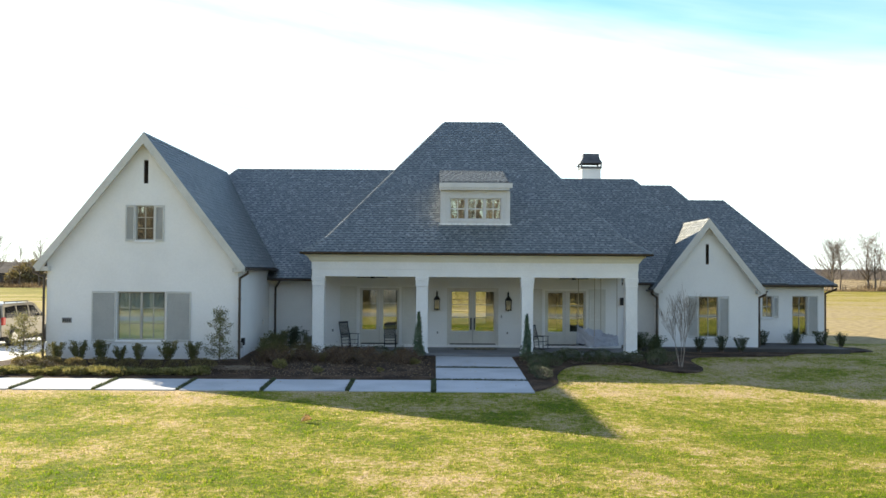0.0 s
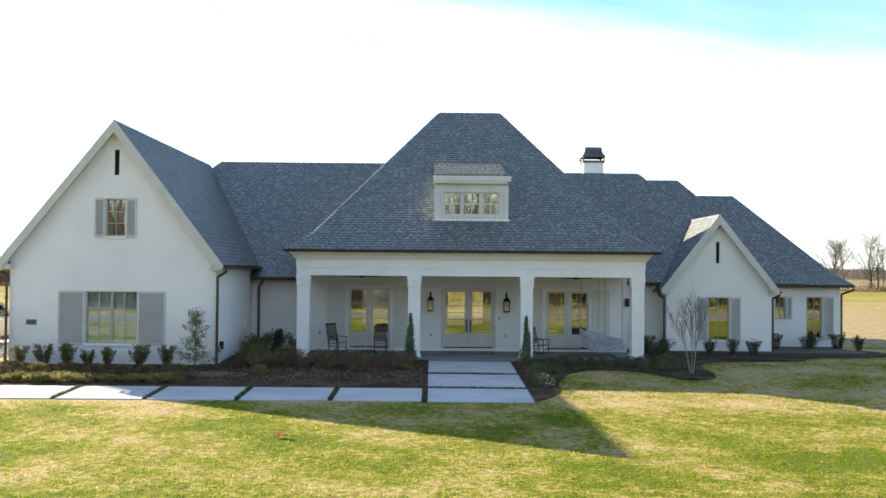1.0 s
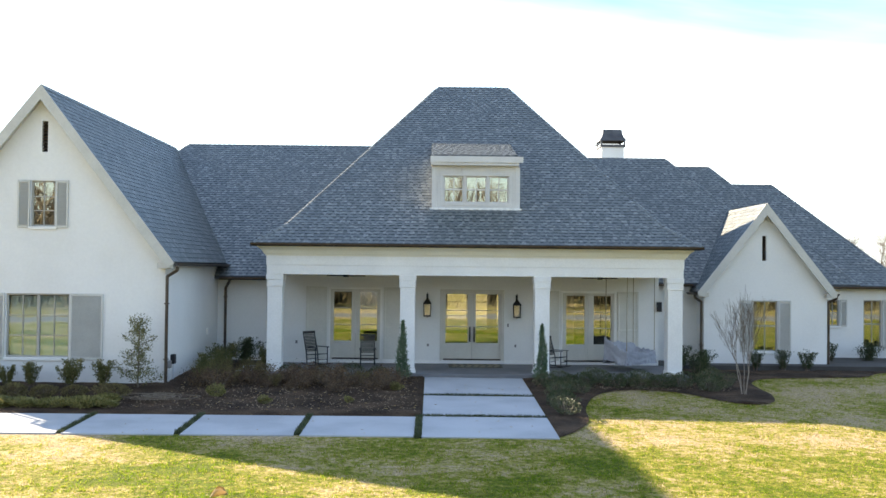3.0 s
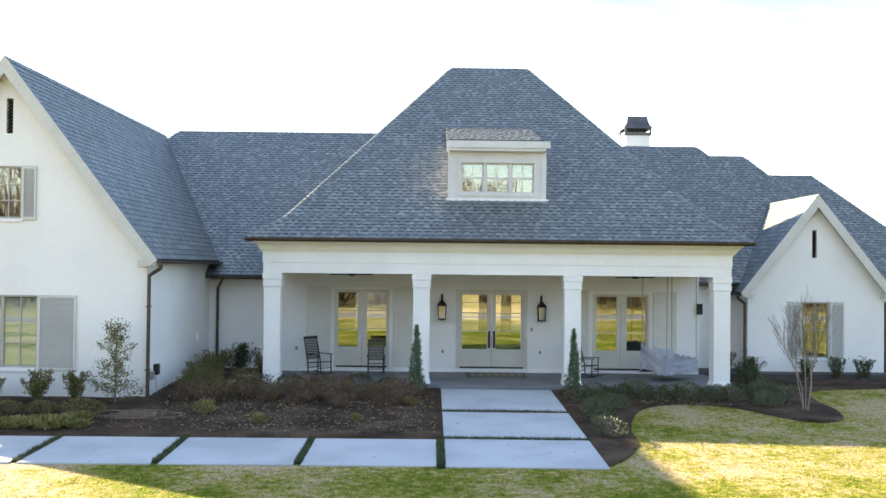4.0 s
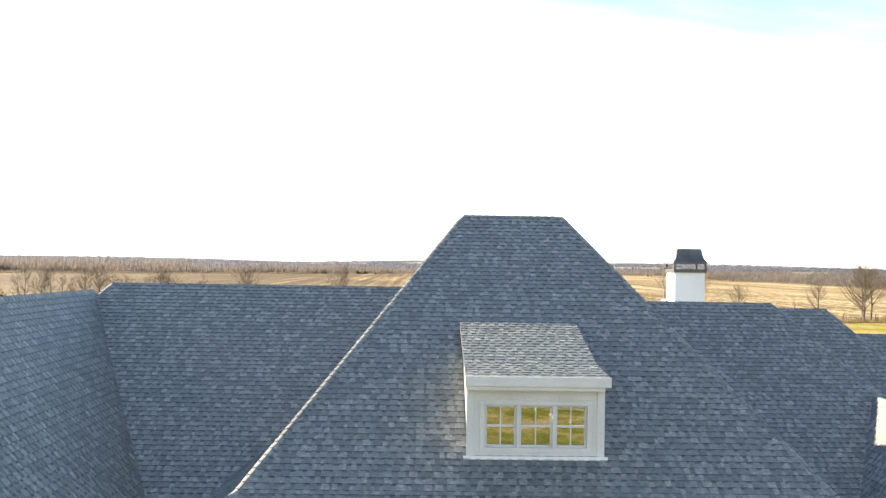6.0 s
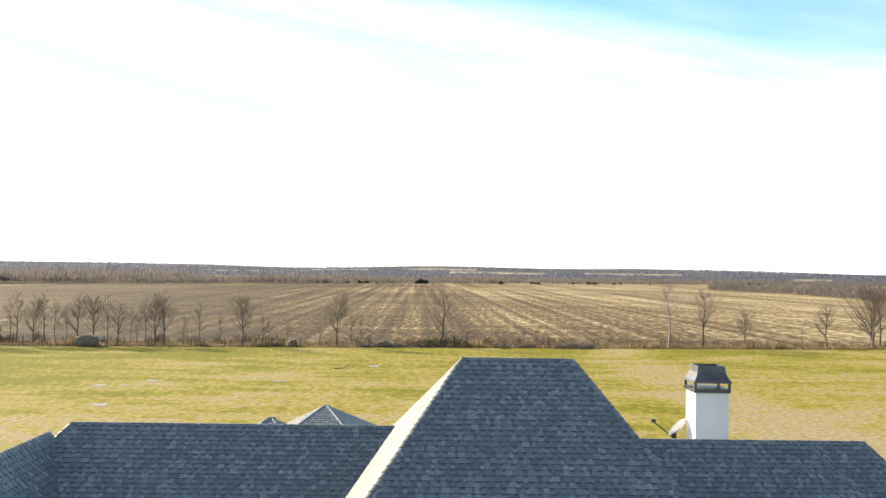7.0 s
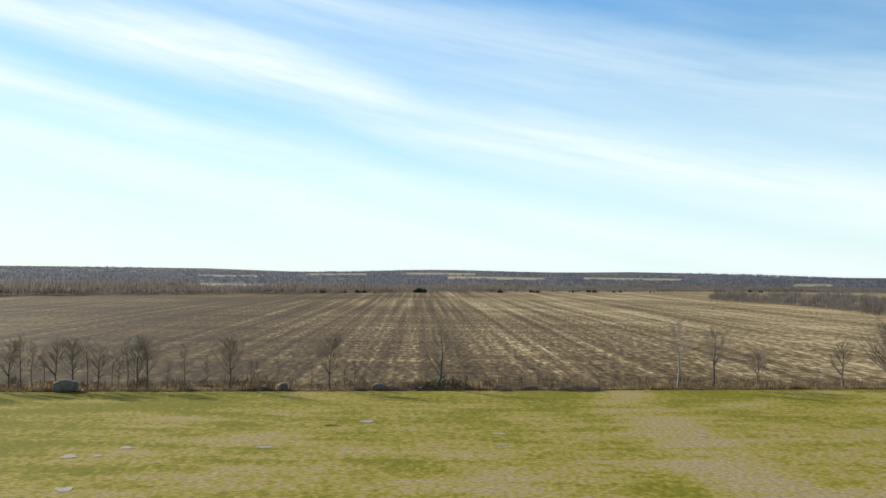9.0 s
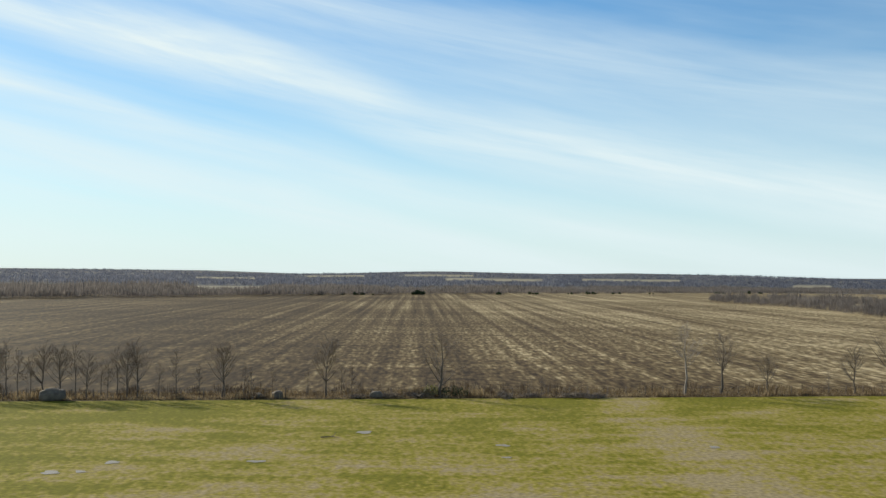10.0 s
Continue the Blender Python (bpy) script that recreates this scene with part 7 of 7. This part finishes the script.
for k, spots_k in zip(kinds, rows):
    put(k, [(tree_x(px), fence_y(tree_x(px)) + tr.uniform(-0.5, 2.0), tr.uniform(0, 360), s) for px, s in spots_k] + [(gx, gy + 9, tr.uniform(0, 360), gs) for gx, gy, gs in GROVE[kinds.index(k)]])
pale = fence_tree(105, 10.6, 3.8, 0.19, "tall pale-barked bare tree in the fence row", 0.25, 34, "", (M_CRAPE, M_CRAPE))
put(pale, [(tree_x(1183), fence_y(tree_x(1183)) + 0.6, 0, 1.0)])
grove_tree = fence_tree(107, 9.0, 8.0, 0.26, "broad pale-grey bare tree in a grove by the field", 0.12, 60, "grove trees", (M_TWIG, M_TWIG))
put(grove_tree, [(76, 155, 0, 1.0), (84.5, 158, 80, 1.08), (93, 156, 200, 1.0)])
tangle = fence_tree(106, 8.4, 5.2, 0.26, "tangled low-branched bare tree on the fence line", 0.10, 30, "")
put(tangle, [(tree_x(776), fence_y(tree_x(776)), 0, 1.0)])


def clump(name, seed, w, h, label, category, mat, n=420):
    """A dark leafy clump or bush: many small leaf faces over a low frame."""
    rs4 = random.Random(seed)
    root = thing(name, (0, 0, 0), label, category)
    verts, faces = [], []
    for _ in range(n):
        a, k = rs4.uniform(0, math.tau), rs4.random() ** 0.5
        p = Vector((w * k * math.cos(a), w * 0.6 * k * math.sin(a), h * rs4.uniform(0.05, 1.0) * math.sqrt(max(0.05, 1 - k * k * 0.9))))
        d, e = Vector((rs4.gauss(0, 1), rs4.gauss(0, 1), rs4.gauss(0, 1))).normalized() * rs4.uniform(0.1, 0.28), Vector((rs4.gauss(0, 1), rs4.gauss(0, 1), rs4.gauss(0, 1))).normalized() * 0.1
        o = len(verts)
        verts.extend([tuple(p - d), tuple(p + e), tuple(p + d), tuple(p - e)])
        faces.append((o, o + 1, o + 2, o + 3))
    from_lists("foliage", verts, faces, mat, root, kind="stuff")
    return root


put(clump("evergreen_bush", 4, 2.6, 1.5, "dark leafy bush under the tangled tree", "bush", M_EVERGREEN), [(tree_x(797), fence_y(tree_x(797)) + 0.4, 0, 1.0)])
put(clump("evergreen_bush", 6, 1.5, 1.8, "olive leafy bush beside the tangled tree", "bush", M_LEAFL), [(tree_x(762), fence_y(tree_x(762)) + 0.4, 0, 1.0)])
put(clump("evergreen_bush", 9, 2.0, 2.0, "tall olive-brown bush by the barn", "bush", M_DRYLEAF, 900), [(-77, 151, 0, 2.6), (-80.5, 153, 70, 2.0)])
put(clump("dry_bush", 5, 2.2, 1.4, "tan dead bush by the fence", "bush", M_DRYGRASS), [(tree_x(742), fence_y(tree_x(742)) + 0.8, 0, 1.0), (tree_x(708), fence_y(tree_x(708)) + 1.0, 40, 0.7), (tree_x(350), fence_y(tree_x(350)) - 0.8, 40, 0.55)])


def bale(label, name="hay_bale", seed=1, l=3.4, r=1.0):
    """An old round bale, slumped into a rounded lump."""
    b = thing(name, (0, 0, 0), label, "hay bale")
    bm = bmesh.new()
    bmesh.ops.create_icosphere(bm, subdivisions=4, radius=1.0)
    for v in bm.verts:
        c = v.co.copy()
        box = [math.copysign(abs(q) ** 0.62, q) for q in c]
        k = 1 + 0.12 * noise.noise(c * 1.6 + Vector((seed, 0, 0))) + 0.04 * noise.noise(c * 6.0)
        taper = 1 - 0.16 * max(0, c.z)
        v.co = Vector((box[0] * l / 2 * k * taper, box[1] * r * k * taper, max(-0.06, (box[2] * 0.5 + 0.42) * r * 2 * 0.95 * k + 0.10 * c.x * r)))
    part("roll", bm, M_STONE, b, smooth=True)
    return b


put(bale("weathered grey hay roll sunk by the fence", seed=1, l=3.9, r=1.02), [(tree_x(155), fence_y(tree_x(155)) - 1.6, 12, 0.92)], -0.05)
put(bale("small weathered grey hay roll by the fence", seed=3, l=1.6, r=0.62), [(tree_x(512), fence_y(tree_x(512)) - 0.8, 30, 1.0), (tree_x(482), fence_y(tree_x(482)) - 0.5, 80, 0.7)], -0.05)
put(bale("dark slumped hay roll by the fence", seed=5, l=2.5, r=0.75), [(tree_x(672), fence_y(tree_x(672)) - 0.8, 0, 0.75)], -0.05)


def brush_pile(seed, w, label):
    rs2 = random.Random(seed)
    b = thing("brush_pile", (0, 0, 0), label, "brush pile", "brush piles along the fence")
    verts, faces = [], []
    for _ in range(170):
        a = Vector((rs2.gauss(0, w * 0.4), rs2.gauss(0, 0.7), rs2.uniform(0, 0.5)))
        d = Vector((rs2.gauss(0, 1), rs2.gauss(0, 0.6), rs2.uniform(0.0, 0.6))).normalized()
        tube(verts, faces, a, a + d * rs2.uniform(0.6, 1.8), 0.045, 0.015, 3)
    from_lists("brushwood", verts, faces, M_BARK, b, kind="stuff")
    return b


put(brush_pile(1, 3.6, "pile of cut dark branches by the fence"), [(tree_x(1000), fence_y(tree_x(1000)) - 2.2, 0, 1.0), (tree_x(880), fence_y(tree_x(880)) - 1.8, 90, 0.8), (tree_x(1030), fence_y(tree_x(1030)) - 2.6, 40, 0.7), (tree_x(925), fence_y(tree_x(925)) - 0.9, 20, 0.7)])
put(brush_pile(2, 2.2, "low heap of dead branches by the fence"), [(tree_x(690), fence_y(tree_x(690)) - 0.6, 0, 0.8), (tree_x(740), fence_y(tree_x(740)) - 0.4, 60, 0.9), (tree_x(470), fence_y(tree_x(470)) - 0.2, 0, 0.7), (tree_x(640), fence_y(tree_x(640)) - 0.9, 30, 0.6)])


def fallen_branch():
    b = thing("fallen_branch", (-11.8, 108.0, 0), "short dark fallen branch lying in the pasture", "branch")
    verts, faces = [], []
    tube(verts, faces, Vector((-0.9, 0, 0.06)), Vector((0.5, 0.1, 0.12)), 0.07, 0.05, 6)
    tube(verts, faces, Vector((0.3, 0.1, 0.10)), Vector((0.8, 0.5, 0.5)), 0.04, 0.02, 5)
    tube(verts, faces, Vector((0.5, 0.1, 0.12)), Vector((1.1, -0.3, 0.10)), 0.05, 0.02, 5)
    from_lists("limb", verts, faces, M_BARK, b)


fallen_branch()


def puddles():
    rs3 = random.Random(6)
    for x, y, w in ((-8.1, 112.0, 1.7), (-17.5, 94, 1.3), (7.2, 104, 1.2), (-31, 93, 1.3), (-35, 88, 1.5), (-32.5, 88.5, 0.9), (30, 104, 1.1), (-30.5, 74, 1.5), (7.0, 97, 0.8), (52, 110, 1.1)):
        bm = bmesh.new()
        n, w = 22, w * 0.6
        ph = [rs3.uniform(0, 6) for _ in range(3)]
        vs = []
        for i in range(n):
            a = i * math.tau / n
            k = 1 + 0.22 * math.sin(2 * a + ph[0]) + 0.16 * math.sin(3 * a + ph[1]) + 0.12 * math.sin(5 * a + ph[2])
            vs.append(bm.verts.new((x + w * math.cos(a) * k, y + w * 0.8 * math.sin(a) * k, 0.012)))
        bm.faces.new(vs)
        tagged(part("puddle", bm, M_WATER, None, "shallow muddy rain puddle standing in the pasture", "structure"), category="puddle")


puddles()


def barn():
    b = thing("barn", (-88, 158, 0), "low weathered brown barn beyond the fence", "barn")
    bm = bmesh.new()
    bx(bm, -8, 8, -5, 5, -0.1, 2.6)
    part("wall", bm, M_BARNROOF, b)
    bm = bmesh.new()
    vs = [bm.verts.new(p) for p in ((-8.6, -5.6, 2.4), (8.6, -5.6, 2.4), (8.6, 0, 4.6), (-8.6, 0, 4.6), (-8.6, 5.6, 2.4), (8.6, 5.6, 2.4))]
    bm.faces.new((vs[0], vs[1], vs[2], vs[3]))
    bm.faces.new((vs[3], vs[2], vs[5], vs[4]))
    bm.faces.new((vs[0], vs[3], vs[4]))
    bm.faces.new((vs[1], vs[5], vs[2]))
    bm.faces.new((vs[0], vs[4], vs[5], vs[1]))
    part("roof", bm, M_BARNROOF, b, "weathered brown roof")


barn()


FAR_FIELDS = [(-0.372, 890, 0.030, 150), (-0.19, 950, 0.034, 190), (-0.195, 1900, 0.030, 350), (-0.085, 2400, 0.03, 420), (0.02, 2500, 0.035, 420), (0.075, 1900, 0.05, 350), (0.215, 2100, 0.05, 400), (0.40, 1600, 0.02, 250)]


def in_far_field(x, y, front=130):
    return any(abs(x / y - k) < w and y0 - front < y < y0 + d for k, y0, w, d in FAR_FIELDS)


def far_fields():
    """Pale open fields between the woods on the far rise."""
    for k, y0, w, d in FAR_FIELDS:
        verts, faces = [], []
        for i in range(9):
            y = y0 + d * i / 8
            for j in range(9):
                x = y * (k + w * (j / 4 - 1))
                verts.append((x, y, ground_z(x, y) + 0.9))
        for i in range(8):
            for j in range(8):
                o = i * 9 + j
                faces.append((o, o + 1, o + 10, o + 9))
        tagged(from_lists("far_field", verts, faces, M_FARFIELD, None, "pale open field on the far rise", None, "structure"), category="field")


far_fields()


def field_end(x):
    return 850 + (0.65 * min(420, x) if x > 0 else 1.05 * max(-330, x))


def woods():
    """Far bare woods: hedgerows and hillsides of fine upright twigs."""
    rg = random.Random(15)
    near, mid, far = [], [], []
    for _ in range(1300):
        x, y = 219 + 120 * rg.random() ** 1.5, rg.uniform(330, 760)
        near.append((x + 6 * math.sin(y / 40.0), y, 0, rg.uniform(5, 10.5) * (0.8 + 0.2 * math.sin(y / 23.0)) * min(1.0, 0.45 + (x - 216) / 22)))
    for _ in range(5200):
        x = rg.uniform(-620, 640)
        y = field_end(x) + 4 + 420 * rg.random() ** 1.6
        if not in_far_field(x, y, 60):
            mid.append((x, y, 0, rg.uniform(3.5, 8.5) * (0.6 + 0.4 * abs(math.sin(x / 57.0))) * (1.0 + 0.6 * ramp_down(x, -60, -220))))
    for _ in range(13000):
        y = rg.uniform(1150, 3500)
        x = rg.uniform(-0.62, 0.62) * y
        if not in_far_field(x, y) and y > field_end(x) + 350:
            far.append((x, y, ground_z(x, y), rg.uniform(5, 9)))
    slivers("near_woods", near, 60, 0.013, M_WOODS, "brown bare woods at the edge of the field", "woods", 31, flare=0.45)
    slivers("hedgerow", mid, 34, 0.024, M_WOODS, "bare woods and hedgerow along the far edge of the field", "hedgerow", 32, low=0.12, flare=0.85)
    slivers("far_woods", far, 18, 0.055, M_HAZEWOODS, "far bare woods on the rise, distance haze put into their colour", "woods", 33, flare=0.75)
    cedars = []
    for px, h in ((278, 5), (345, 6), (352, 4), (547, 7), (560, 5), (600, 5), (622, 6), (634, 6), (655, 4), (733, 10), (727, 7), (740, 8), (878, 6), (872, 5), (935, 6), (945, 5), (1003, 5), (1035, 6), (1047, 6), (1080, 6), (1095, 5), (1150, 4), (1268, 6), (1280, 4), (1325, 7), (1345, 5)):
        k = (px - 784) / 1757 + 0.0265
        for q in range(3):
            y = 840 / (1 - 0.65 * k) - 6 + rg.uniform(-4, 6)
            cedars.append((k * y + rg.uniform(-2, 2), y, 0, h * rg.uniform(0.35, 0.62)))
    slivers("far_cedars", cedars, 60, 0.07, M_EVERGREEN, "dark cedars dotted along the far field edge", "trees", 34, low=0.1, flare=0.42)


woods()

# ---- across the street, seen in the glass ----
across = [bare_tree(131 + k, 17, 0.7, 5, thin=0.03, r=0.3, label="tall bare tree across the street", group="street trees") for k in range(2)]
ar = random.Random(19)
for k in range(2):
    put(across[k], [(-62 + i * 11.5 + ar.uniform(-3, 3), -66 - 26 * ar.random(), ar.uniform(0, 360), ar.uniform(0.85, 1.15)) for i in range(11)])
bm = bmesh.new()
bx(bm, -400, 400, -54, -47, -1.2, -0.875)
tagged(part("road", bm, M_PORCH, None, "grey asphalt street in front of the lawn", "structure"), category="road")


def street_woods():
    rg = random.Random(21)
    spots_w = [(rg.uniform(-190, 190), rg.uniform(-185, -105), -0.95, rg.uniform(11, 25)) for _ in range(420)]
    spots_w += [(rg.uniform(-190, 190), rg.uniform(-118, -72), -0.95, rg.uniform(2.0, 5.0)) for _ in range(260)]
    hedge = [(rg.uniform(-120, 120), rg.uniform(-100, -64), -0.95, rg.uniform(1.6, 6.0)) for _ in range(560)]
    slivers("roadside_brush", hedge, 60, 0.03, M_HEDGE, "dark brush and saplings along the far side of the street", "brush", 45, flare=0.5)
    slivers("street_woods", spots_w, 60, 0.012, M_WOODS, "bare woods across the street", "woods", 44, flare=0.45)


street_woods()
